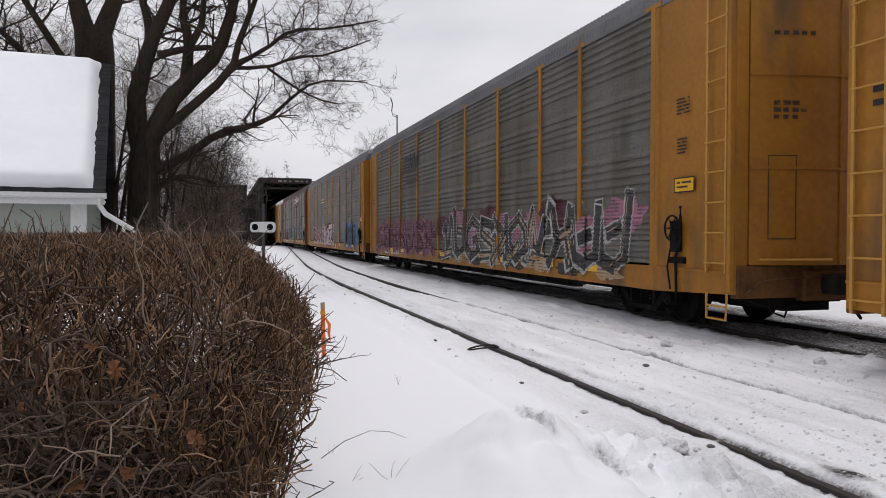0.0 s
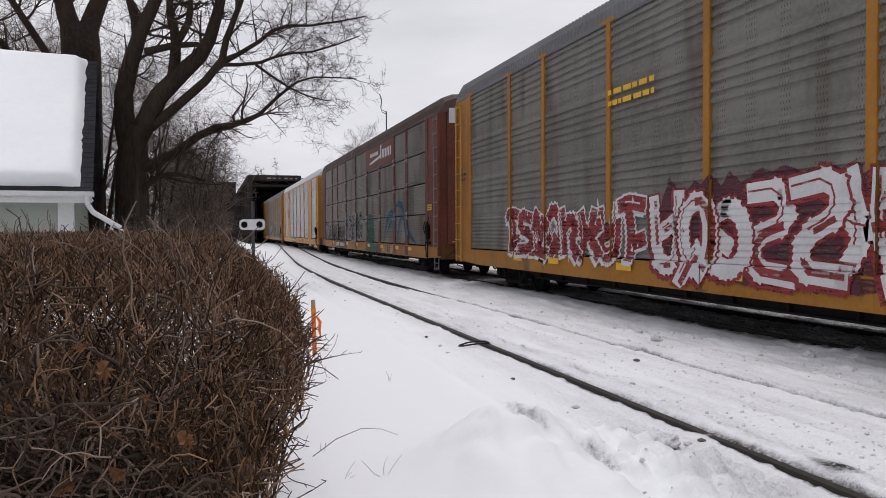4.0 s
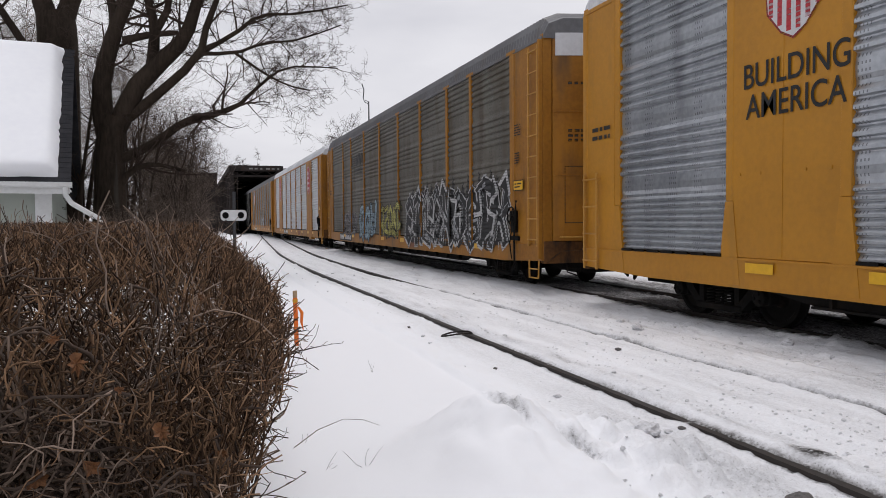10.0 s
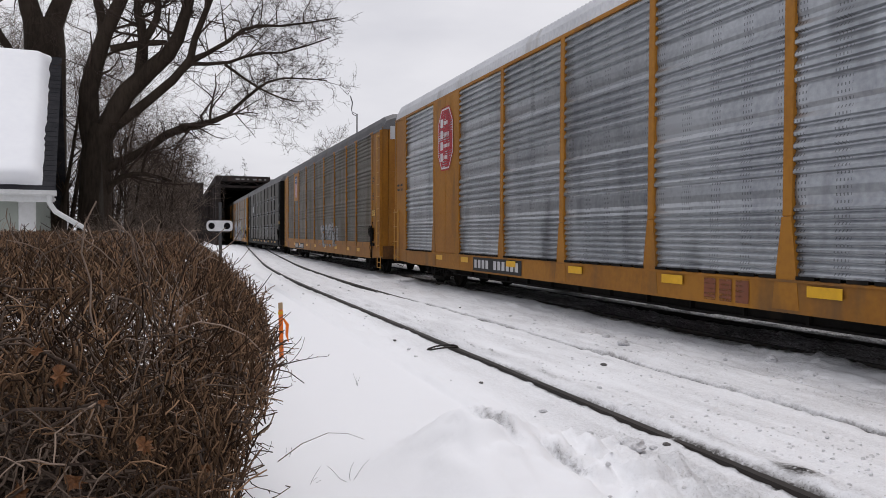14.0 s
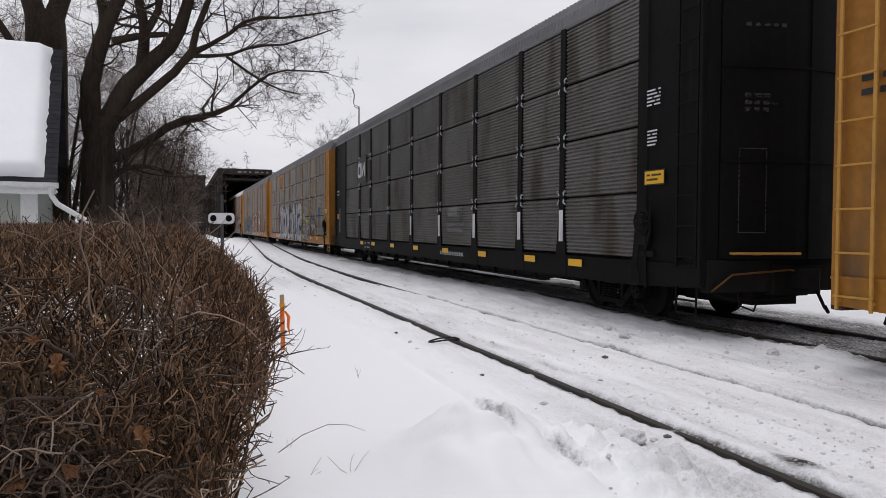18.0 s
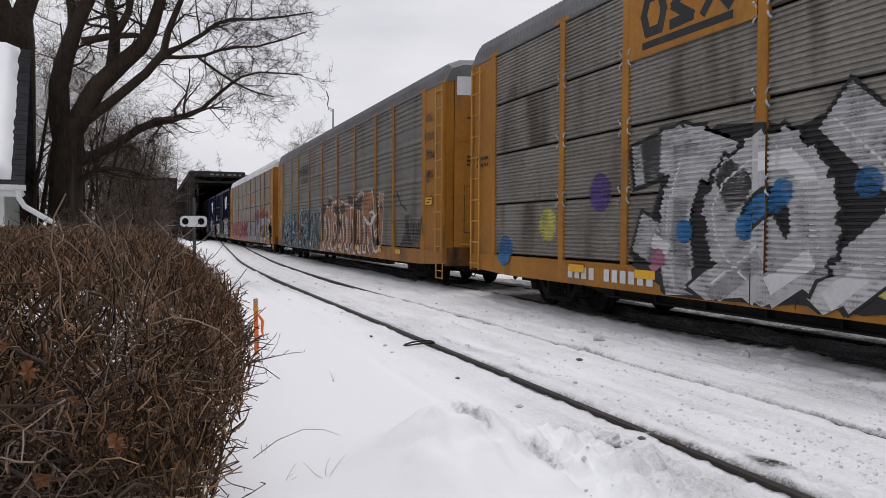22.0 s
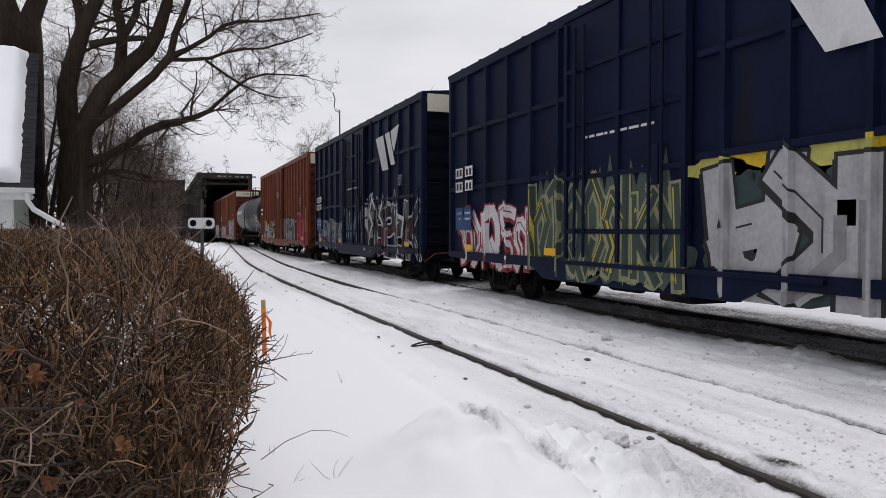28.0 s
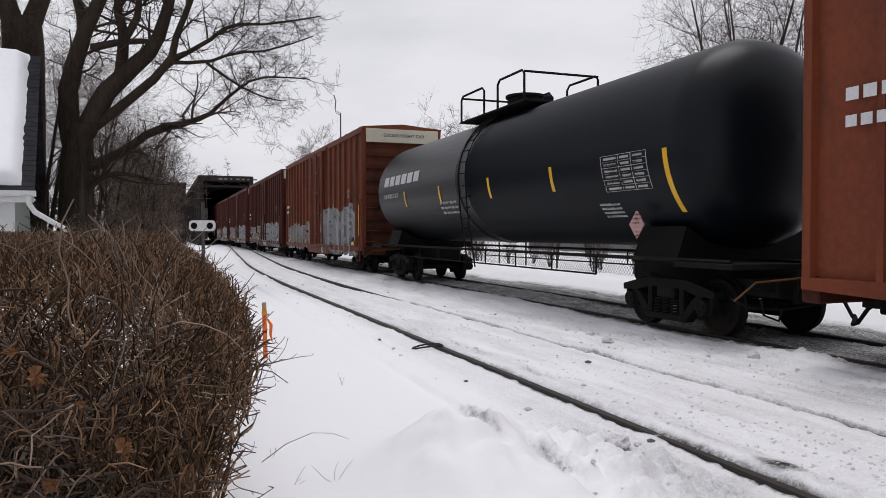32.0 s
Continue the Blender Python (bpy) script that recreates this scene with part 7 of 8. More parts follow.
# ---- bare trees and shrubs ----
def many_tubes(name, paths, radii, sides, material):
    """One mesh of many tapered tubes: paths (n, k, 3), radii (n, k)."""
    p, r = np.asarray(paths, dtype=np.float64), np.asarray(radii, dtype=np.float64)
    n_, k, _ = p.shape
    d = np.empty_like(p)
    d[:, 1:-1] = p[:, 2:] - p[:, :-2]
    d[:, 0], d[:, -1] = p[:, 1] - p[:, 0], p[:, -1] - p[:, -2]
    d /= np.linalg.norm(d, axis=2, keepdims=True) + 1e-9
    ref = np.zeros((n_, 1, 3))
    flat = np.abs(d[:, :1, 2]) < 0.9
    ref[..., 2] = flat
    ref[..., 0] = ~flat
    u = np.cross(d, np.broadcast_to(ref, d.shape))
    u /= np.linalg.norm(u, axis=2, keepdims=True) + 1e-9
    w = np.cross(d, u)
    a = 2 * np.pi * np.arange(sides) / sides
    ring = u[:, :, None, :] * np.cos(a)[None, None, :, None] + w[:, :, None, :] * np.sin(a)[None, None, :, None]
    v = (p[:, :, None, :] + ring * r[:, :, None, None]).reshape(-1, 3)
    base = (np.arange(n_) * k * sides)[:, None, None] + (np.arange(k - 1) * sides)[None, :, None]
    j = np.arange(sides)[None, None, :]
    j2 = (j + 1) % sides
    f_ = np.stack([base + j, base + j2, base + sides + j2, base + sides + j], axis=-1).reshape(-1, 4)
    me = bpy.data.meshes.new(name)
    me.vertices.add(len(v))
    me.vertices.foreach_set("co", v.ravel())
    me.loops.add(f_.size)
    me.loops.foreach_set("vertex_index", f_.ravel().astype(np.int32))
    me.polygons.add(len(f_))
    me.polygons.foreach_set("loop_start", np.arange(0, f_.size, 4, dtype=np.int32))
    me.polygons.foreach_set("use_smooth", np.ones(len(f_), dtype=bool))
    me.materials.append(material)
    me.update(calc_edges=True)
    me.validate()
    return me


class Wood:
    """Branches of one tree, sorted by thickness."""

    def __init__(self, seed):
        self.rnd = random.Random(seed)
        self.thick, self.thin, self.least = [], [], 0.004

    def limb(self, pts, r0, r1):
        """A limb through given points, resampled to eight."""
        pts = [Vector(p) for p in pts]
        out = []
        for i in range(8):
            t = i / 7 * (len(pts) - 1)
            j = min(int(t), len(pts) - 2)
            q = t - j
            a, b_ = pts[max(j - 1, 0)], pts[j]
            c, d = pts[j + 1], pts[min(j + 2, len(pts) - 1)]
            out.append(0.5 * (2 * b_ + (c - a) * q + (2 * a - 5 * b_ + 4 * c - d) * q * q + (3 * b_ - a - 3 * c + d) * q ** 3))
        rs = [r0 + (r1 - r0) * i / 7 for i in range(8)]
        self.thick.append((out, rs))
        return out, rs

    def grow(self, p, d, length, r, depth, droop=0.0, spread=0.7, kids=4):
        """A wavering branch with side branches, down to twigs."""
        rnd = self.rnd
        pts, rs = [Vector(p)], [r]
        d = Vector(d).normalized()
        for i in range(4):
            d = (d + Vector((rnd.gauss(0, 0.16), rnd.gauss(0, 0.16), rnd.gauss(0.02, 0.14) - droop))).normalized()
            pts.append(pts[-1] + d * length / 4)
            rs.append(r * (1 - 0.17 * (i + 1)))
        self.thin.append((pts, rs))
        if depth > 0:
            for i in range(kids):
                t = rnd.uniform(0.2, 1.0)
                j = min(int(t * 4), 3)
                q = pts[j].lerp(pts[j + 1], t * 4 - j)
                side = Vector((rnd.gauss(0, 1), rnd.gauss(0, 1), rnd.gauss(0.1, 0.8))).normalized()
                self.grow(q, d * (1 - spread) + side * spread, length * rnd.uniform(0.45, 0.75), max(rs[j] * 0.6, self.least), depth - 1, droop, spread, kids)

    def dress(self, limb, rs, count, length, depth, t0=0.3, kids=4, spread=0.65, up=0.15):
        rnd = self.rnd
        for i in range(count):
            t = t0 + (1 - t0) * (i + rnd.random()) / count
            j = min(int(t * 7), 6)
            q = limb[j].lerp(limb[j + 1], t * 7 - j)
            along = (limb[j + 1] - limb[j]).normalized()
            side = Vector((rnd.gauss(0, 1), rnd.gauss(0, 1), rnd.gauss(up, 0.8))).normalized()
            self.grow(q, along * 0.55 + side * 0.7, length * rnd.uniform(0.6, 1.15), min(rs[j] * 0.45, 0.05), depth, 0.0, spread, kids)

    def make(self, ob, bark, twig, sides=(10, 4)):
        if self.thick:
            put("trunk", many_tubes("trunk", [p for p, _ in self.thick], [r for _, r in self.thick], sides[0], bark), ob)
        if self.thin:
            put("crown", many_tubes("crown", [p for p, _ in self.thin], [r for _, r in self.thin], sides[1], twig), ob)["kind"] = "stuff"


# the old maple beside the track
maple = thing("maple_tree", "large bare old maple with spreading limbs over the track", "tree")
w_ = Wood(5)
limbs = [
    ([(-2.35, 23.6, -0.4), (-2.3, 23.58, 1.4), (-2.26, 23.6, 2.8), (-2.23, 23.61, 3.9), (-2.06, 23.57, 4.6)], 0.50, 0.36, 0),
    ([(-2.23, 23.61, 3.6), (-2.47, 23.71, 5.1), (-2.3, 23.68, 6.2), (-1.9, 23.6, 7.5), (-1.27, 23.4, 8.9), (-0.9, 23.2, 10.5)], 0.32, 0.12, 10),
    ([(-2.18, 23.65, 6.5), (-2.05, 23.63, 7.5), (-2.33, 23.73, 8.7), (-2.6, 23.9, 10.5)], 0.17, 0.07, 8),
    ([(-2.1, 23.57, 4.2), (-1.33, 23.38, 5.7), (-0.56, 23.17, 6.4), (-0.13, 23.05, 6.9), (0.12, 22.99, 7.6), (0.41, 22.9, 8.7), (0.6, 22.8, 10.2)], 0.30, 0.10, 9),
    ([(-1.04, 23.31, 6.1), (-0.96, 23.3, 7.2), (-1.13, 23.37, 8.1), (-0.89, 23.3, 9.4)], 0.18, 0.07, 8),
    ([(-0.92, 23.29, 7.1), (-0.56, 23.19, 7.8), (-0.55, 23.2, 8.9), (-0.4, 23.2, 9.8)], 0.12, 0.05, 7),
    ([(-1.8, 23.5, 4.5), (-0.56, 23.15, 5.56), (0.26, 22.93, 6.42), (0.5, 22.87, 7.32), (1.01, 22.75, 8.6), (1.3, 22.6, 9.6)], 0.15, 0.05, 10),
    ([(0.26, 22.93, 6.42), (1.27, 22.64, 7.02), (1.95, 22.45, 7.52), (3.01, 22.14, 7.58), (4.4, 21.7, 7.83)], 0.075, 0.018, 17),
    ([(0.26, 22.93, 6.42), (1.27, 22.63, 6.45), (2.04, 22.41, 6.72), (3.0, 22.12, 6.82), (4.2, 21.74, 7.25)], 0.06, 0.016, 17),
    ([(1.27, 22.63, 6.42), (2.04, 22.39, 5.85), (2.71, 22.18, 5.5), (3.3, 22.0, 5.35)], 0.045, 0.014, 11),
    ([(-2.15, 23.57, 3.3), (-1.15, 23.29, 3.75), (-0.09, 22.99, 4.51), (0.68, 22.76, 4.66), (1.36, 22.57, 4.96)], 0.15, 0.065, 9),
    ([(1.36, 22.57, 4.96), (1.94, 22.41, 5.52), (2.71, 22.19, 6.02), (4.1, 21.8, 6.0)], 0.06, 0.015, 15),
    ([(-1.81, 23.55, 6.8), (-1.04, 23.32, 6.97), (-0.32, 23.11, 7.02)], 0.12, 0.07, 0),
    ([(-2.2, 23.6, 2.2), (-1.7, 23.3, 3.0), (-1.0, 23.0, 3.2), (-0.2, 22.8, 3.0)], 0.12, 0.04, 9),
]
for pts, r0, r1, n_ in limbs:
    a, b_ = w_.limb(pts, r0, r1)
    if n_:
        w_.dress(a, b_, n_, 0.8 if r1 == 0.015 else 1.1 if r1 < 0.03 else 1.5, 3, 0.25, up=0.7 if r1 == 0.015 else 0.15)
w_.make(maple, M["bark"], M["twig"], (14, 4))

old = thing("maple_tree", "thick bare tree trunk rising behind the house roof", "tree")
w_ = Wood(8)
for pts, r0, r1, n_ in (([(-4.46, 29.5, -0.5), (-4.46, 29.45, 3.0), (-4.44, 29.52, 5.9), (-4.43, 29.56, 8.15), (-4.5, 29.6, 8.9)], 0.75, 0.62, 0), ([(-4.58, 29.6, 8.3), (-4.97, 29.75, 9.58), (-5.16, 29.83, 10.8), (-5.5, 29.9, 13)], 0.40, 0.16, 7), ([(-4.35, 29.56, 8.3), (-3.89, 29.43, 9.58), (-3.3, 29.28, 11.0), (-2.6, 29.1, 13)], 0.38, 0.14, 8)):
    a, b_ = w_.limb(pts, r0, r1)
    if n_:
        w_.dress(a, b_, n_, 2.2, 3, 0.3)
a, b_ = w_.limb([(-4.6, 29.5, 5.0), (-6.0, 29.0, 7.0), (-7.2, 28.6, 8.4), (-8.6, 28.2, 9.2)], 0.16, 0.05)
w_.dress(a, b_, 18, 1.8, 3, 0.2)
a, b_ = w_.limb([(-4.7, 29.5, 6.5), (-6.2, 29.2, 9.0), (-7.4, 29.0, 11.0), (-8.4, 28.8, 13.0)], 0.15, 0.05)
w_.dress(a, b_, 16, 1.9, 3, 0.25)
w_.make(old, M["bark"], M["twig"], (14, 4))


def bare_tree(name, label, x, y, height, seed, stems=3, depth=3, lean=0.12, r=0.12, kids=4, material="twig", group=""):
    ob = thing(name, label, "tree" if height > 3 else "shrub", pose(x, y, ground_z(x, y)), group)
    w = Wood(seed)
    w.least = max(0.004, 0.00017 * math.hypot(x, y))
    rnd = w.rnd
    for s in range(stems):
        a = rnd.uniform(0, 6.28)
        dx, dy = lean * math.cos(a) * height, lean * math.sin(a) * height
        pts, rs = w.limb([(0, 0, -0.2), (dx * 0.25 + rnd.gauss(0, 0.1), dy * 0.25, height * 0.3), (dx * 0.6, dy * 0.6 + rnd.gauss(0, 0.15), height * 0.65), (dx, dy, height * rnd.uniform(0.85, 1.0))], r, r * 0.15)
        w.dress(pts, rs, 12, height * (0.30 if y < 150 else 0.14), depth, 0.2, kids, 0.6, 0.5)
    w.make(ob, M["bark"], M[material], (6, 3))
    return ob


# thicket between the house and the track, and on towards the bridge
rnd = random.Random(77)
for i, (x, y, h) in enumerate([(-3.6, 27, 7.5), (-1.7, 27.5, 6.0), (-0.6, 28.5, 4.6), (-2.6, 32, 7.5), (-0.9, 33, 5.2), (-0.6, 35, 4.2), (-3.0, 38, 8.5), (-0.6, 40, 5.8), (-0.7, 44, 5.0), (-2.2, 47, 7.5), (-1.0, 51, 5.6), (-1.6, 57, 5.5), (-1.2, 60, 8.0), (-2.4, 68, 7.0), (-2.6, 72, 10), (-3.2, 80, 8), (-4.0, 90, 10), (-7.5, 33, 9), (-10.5, 36, 10), (-6.0, 40, 10), (-9.0, 46, 12), (-14, 40, 12), (-5, 52, 11)]):
    bare_tree("thicket_tree", "slender bare tree in the brown thicket beside the track", x, y, h, 200 + i, 3, 3 if y < 60 else 2, 0.16, 0.07 if h < 7 else 0.11, 4 if x < -3 else 3, "brush" if y > 30 else "twig", "thicket trees")
for i, (x, y, h) in enumerate([(0.0, 29, 4.4), (0.15, 33, 5.0), (-0.35, 25.5, 3.6), (-0.3, 42, 4.4)]):
    bare_tree("thicket_tree", "slender bare tree in the brown thicket beside the track", x, y, h, 260 + i, 4, 3, 0.16, 0.045, 3, "brush", "thicket trees")
for i in range(22):
    y = 22 + i * 3.1
    x = -0.6 - 1.4 * rnd.random() - 0.012 * (y - 22)
    bare_tree("thicket_shrub", "dense bare brown shrub beside the track", x, y, rnd.uniform(1.5, 2.4), 300 + i, 6, 2, 0.3, 0.025, 5, "brush", "thicket shrubs")

# bare trees beyond the train
for i, (x, y, h, d) in enumerate([(24, 26, 13.5, 3), (29, 30, 14, 3), (20.5, 23, 9.5, 3), (31, 24, 15, 3), (29, 69, 11.3, 3), (14.9, 75, 9.8, 3), (26, 42, 8, 2), (36, 16, 14, 3), (40, 55, 11, 2), (15, 208, 19.6, 2)]):
    bare_tree("bare_tree", "bare deciduous tree beyond the railway", x, y, h, 400 + i, 3, d, 0.2, 0.15, 4, "twig", "trees beyond the railway")
for i in range(44):
    y = 1 + i * 1.75
    bare_tree("scrub_bush", "low bare scrub bush in the snow by the fence", (14.5 if i % 2 else 15.3) + (0.6 if i % 2 else 3.5) * rnd.random(), y, rnd.uniform(0.8, 1.7), 500 + i, 6, 1, 0.35, 0.018, 5, "brush", "scrub bushes by the fence")
for i in range(16):
    y = -2 + i * 4.7
    x = 19 + 9 * rnd.random()
    bare_tree("scrub_tree", "thin bare scrub tree beyond the fence", x, y, rnd.uniform(2.4, 4.2), 560 + i, 4, 2, 0.2, 0.04, 4, "brush", "scrub trees")

# unseen woods added to close the view beyond the bridge and darken its opening
woods = thing("far_woods", "bare brush added beyond the bridge to darken its opening", "woods", kind="stuff")
rows_ = []
for i in range(2600):
    x, y = rnd.uniform(-1, 17), rnd.uniform(196, 214)
    z = 8.5 * rnd.random() ** 1.3
    q = Vector((rnd.gauss(0, 0.4), rnd.gauss(0, 0.2), 1)) * rnd.uniform(1.0, 3.0)
    rows_.append(([Vector((x, y, z - 0.5)), Vector((x, y, z)) + q * 0.5, Vector((x + rnd.gauss(0, 0.3), y, z)) + q], [0.09, 0.07, 0.03]))
put("brush", many_tubes("brush", [p for p, _ in rows_], [r_ for _, r_ in rows_], 3, M["brush"]), woods)["kind"] = "stuff"

# ---- the clipped hedge in the foreground ----
HX0, HY0, HY1 = -5.2, 2.0, 18.6


def flank(y):
    """The hedge's side towards the track."""
    return 0.69 - 0.54 * math.exp(-(max(y, 1.5) - 2.0) / 1.7)


def hedge_top(x, y):
    edge = smooth_step(flank(y) - 0.80, flank(y), x)
    z = 1.37 + 0.04 * noise.noise((x * 0.8, y * 0.6, 2.0)) + 0.011 * (y - 2)
    return z - 0.40 * edge ** 1.5 - 0.12 * (1 - smooth_step(HY0, HY0 + 1.0, y))


hedge = thing("hedge", "dense bare brown clipped hedge with tangled twigs", "hedge")
rng = random.Random(9)


def crooked(p, d, length, r, bend, k=6, taper=0.6):
    pts, rs = [Vector(p)], [r]
    d = Vector(d).normalized()
    for i in range(k - 1):
        d = (d + Vector((rng.gauss(0, bend), rng.gauss(0, bend), rng.gauss(0, bend * 0.8)))).normalized()
        pts.append(pts[-1] + d * length / (k - 1))
        rs.append(r * (1 - taper * (i + 1) / (k - 1)))
    return pts, rs


def flank_in(y, z):
    """How far in the hedge is dense at that height: its foot is thin."""
    return flank(y) - 0.36 * (1 - smooth_step(0.30, 0.85, z))


def curved(p, d, length, r, curl, k=7, taper=0.55, wobble=0.10):
    """A twig that keeps bending one way, with small kinks at its knots."""
    pts, rs = [Vector(p)], [r]
    d = Vector(d).normalized()
    turn = Vector((rng.gauss(0, 1), rng.gauss(0, 1), rng.gauss(0, 1))).normalized() * rng.uniform(0.2, 1.0) * curl
    for i in range(k - 1):
        d = (d + turn.cross(d) / (k - 1) + Vector((rng.gauss(0, wobble), rng.gauss(0, wobble), rng.gauss(0, wobble)))).normalized()
        pts.append(pts[-1] + d * length / (k - 1))
        rs.append(r * (1 - taper * (i + 1) / (k - 1)) * rng.uniform(0.88, 1.15))
    return pts, rs


def way(p, j):
    return (p[min(j + 1, len(p) - 1)] - p[max(j - 1, 0)]).normalized()


stems, twigs, tips, scrap = [], [], [], []


def outside(path, slack):
    return max(v.x - flank_in(v.y, v.z) for v in path) > slack


def forks(p, r_, n_, scale, depth):
    """Side twigs that leave their branch at a fork's angle."""
    for _ in range(n_):
        j = rng.randint(1, len(p) - 1)
        a = p[j]
        d = way(p, j) + Vector((rng.gauss(0, 0.75), rng.gauss(-0.1, 0.75), rng.gauss(0.15, 0.55)))
        q, rq = curved(a, d, scale * rng.uniform(0.5, 1.2), max(r_[j] * rng.uniform(0.55, 0.78), 0.0030 if depth > 1 else 0.0024 if depth else 0.0018), 1.8, 6 if depth else 5, 0.4, 0.36)
        if outside(q, 0.05) or q[-1].z > hedge_top(q[-1].x, q[-1].y) + 0.06:
            continue
        (twigs if depth else scrap).append((q, rq))
        if depth:
            forks(q, rq, 3 if depth > 1 else 1, scale * 0.55, depth - 1)


# main stems, and the forked tangle of the near face and of the flank
count = 0
while count < 430:
    y = HY0 + 0.05 + 5.2 * rng.random() ** 1.7
    x = rng.uniform(-2.4, flank(y) - 0.06) if rng.random() < 0.75 else flank(y) - 0.16 - 0.30 * rng.random()
    p, r_ = curved((x, y, ground_z(x, y) - 0.05), (rng.gauss(-0.02, 0.22), rng.gauss(-0.02, 0.26), 1), rng.uniform(1.05, 1.45), rng.uniform(0.0055, 0.0125), 1.7, 10, 0.6, 0.27)
    if outside(p, 0.05):
        continue
    count += 1
    stems.append((p, r_))
    forks(p, r_, 5, 0.5, 2)
# heavier gnarled branches that cross the near face
for i in range(620):
    y = HY0 + 0.02 + 1.0 * rng.random() ** 1.5
    x = rng.uniform(-0.95, flank(y) - 0.06)
    p, r_ = curved((x, y, rng.uniform(0.25, 1.15)), (rng.choice((-1, 1)) * rng.uniform(0.1, 0.8), rng.gauss(-0.1, 0.35), rng.uniform(0.1, 1.0)), rng.uniform(0.25, 0.6), rng.uniform(0.0032, 0.0068), 2.0, 10, 0.4, 0.40)
    if outside(p, 0.02) or max(v.z - hedge_top(v.x, v.y) for v in p) > 0.02 or min(v.y for v in p) < HY0 - 0.15:
        continue
    stems.append((p, r_))
    forks(p, r_, 4, 0.20, 1)
# upright clipped tips over the whole top, and over the flank
for i in range(24000):
    y = HY0 + (HY1 - HY0) * rng.random() ** 1.7
    x = flank(y) - 0.05 - (flank(y) - HX0) * rng.random() ** 1.15
    top = hedge_top(x, y)
    ln = rng.uniform(0.06, 0.17)
    far = 1 + 0.13 * (y - HY0)
    tips.append(curved((x, y, top - ln * rng.uniform(0.7, 1.25)), (rng.gauss(0, 0.38), rng.gauss(0, 0.38), 1), ln, 0.0030 * far ** 0.6, 1.4, 4, 0.2, 0.22))
for i in range(9000):
    y = HY0 + 0.2 + (HY1 - HY0 - 0.5) * rng.random() ** 1.7
    z = rng.uniform(0.15, 1.15)
    far = 1 + 0.10 * (y - HY0)
    if z > hedge_top(flank(y) - 0.2, y) or z < 0.5 and rng.random() < 0.6:
        continue
    scrap.append(curved((flank_in(y, z) - rng.uniform(0.08, 0.36), y, z), (rng.gauss(0.0, 0.40), rng.gauss(0, 0.45), rng.gauss(0.9, 0.4)), rng.uniform(0.07, 0.18), 0.0027 * far ** 0.6, 2.0, 5, 0.3, 0.30))
# filling tangle inside
for i in range(8000):
    y = HY0 + 0.35 + (HY1 - HY0 - 0.5) * rng.random() ** 1.8
    z = rng.uniform(0.0, 1.0)
    x = rng.uniform(HX0, flank_in(y, z) - 0.22)
    z *= hedge_top(x, y) - 0.05
    if x > flank(y) - 0.4 and z < 0.25:
        continue
    far = 1 + 0.13 * (y - HY0)
    twigs.append(curved((x, y, z), (rng.gauss(-0.15, 0.6), rng.gauss(0, 0.7), rng.gauss(0.5, 0.5)), rng.uniform(0.25, 0.5), 0.0032 * far ** 0.8, 1.2, 6, 0.4, 0.24))
# bare dark stems along the thin foot of the flank, with spurs and buds
dark, spurs = [], []
for i in range(24):
    y = rng.uniform(2.6, 6.0)
    x = flank(y) - 0.26 - 0.26 * rng.random()
    p, r_ = curved((x, y, -0.1), (rng.gauss(0.17, 0.08), rng.gauss(0, 0.18), 1), rng.uniform(0.85, 1.2), rng.uniform(0.005, 0.0105), 0.5, 8, 0.85, 0.09)
    if max(v.x - flank(v.y) for v in p) > 0.06:
        continue
    dark.append((p, r_))
    for _ in range(3):
        j = rng.randint(4, 7)
        q, rq = curved(p[j], (rng.gauss(0.35, 0.6), rng.gauss(0, 0.6), rng.gauss(0.4, 0.4)), rng.uniform(0.06, 0.30), 0.0026, 1.6, 5, 0.5, 0.16)
        spurs.append((q, rq))
        for b_ in q[2:]:
            if rng.random() < 0.6:
                spurs.append(curved(b_, (rng.gauss(0, 1), rng.gauss(0, 1), rng.gauss(0.3, 0.7)), rng.uniform(0.012, 0.035), 0.0020, 0.5, 5, 0.3))
# long bent twigs that stick out of the flank
for i in range(4):
    y = rng.uniform(3.8, 5.2)
    p, r_ = curved((flank(y) - 0.12, y, rng.uniform(0.45, 0.8)), (1, rng.gauss(0, 0.5), rng.gauss(0.25, 0.3)), rng.uniform(0.18, 0.34), 0.0042, 1.2, 8, 0.6, 0.10)
    dark.append((p, r_))
    for b_ in p[2:]:
        spurs.append(curved(b_, (rng.gauss(0.3, 0.7), rng.gauss(0, 0.8), rng.gauss(0.4, 0.6)), rng.uniform(0.02, 0.08), 0.0018, 1.0, 5, 0.3))
for name, group_, sides, m_ in (("stem", stems, 6, "hedge_stem"), ("twig", twigs, 4, "hedge_twig"), ("tip", tips, 3, "hedge_tip"), ("fine_twig", scrap, 3, "hedge_tip"), ("bare_stem", dark, 6, "hedge_stem"), ("spur", spurs, 4, "hedge_stem")):
    put(name, many_tubes(name, [p for p, _ in group_], [r_ for _, r_ in group_], sides, M[m_]), hedge)["kind"] = "stuff"


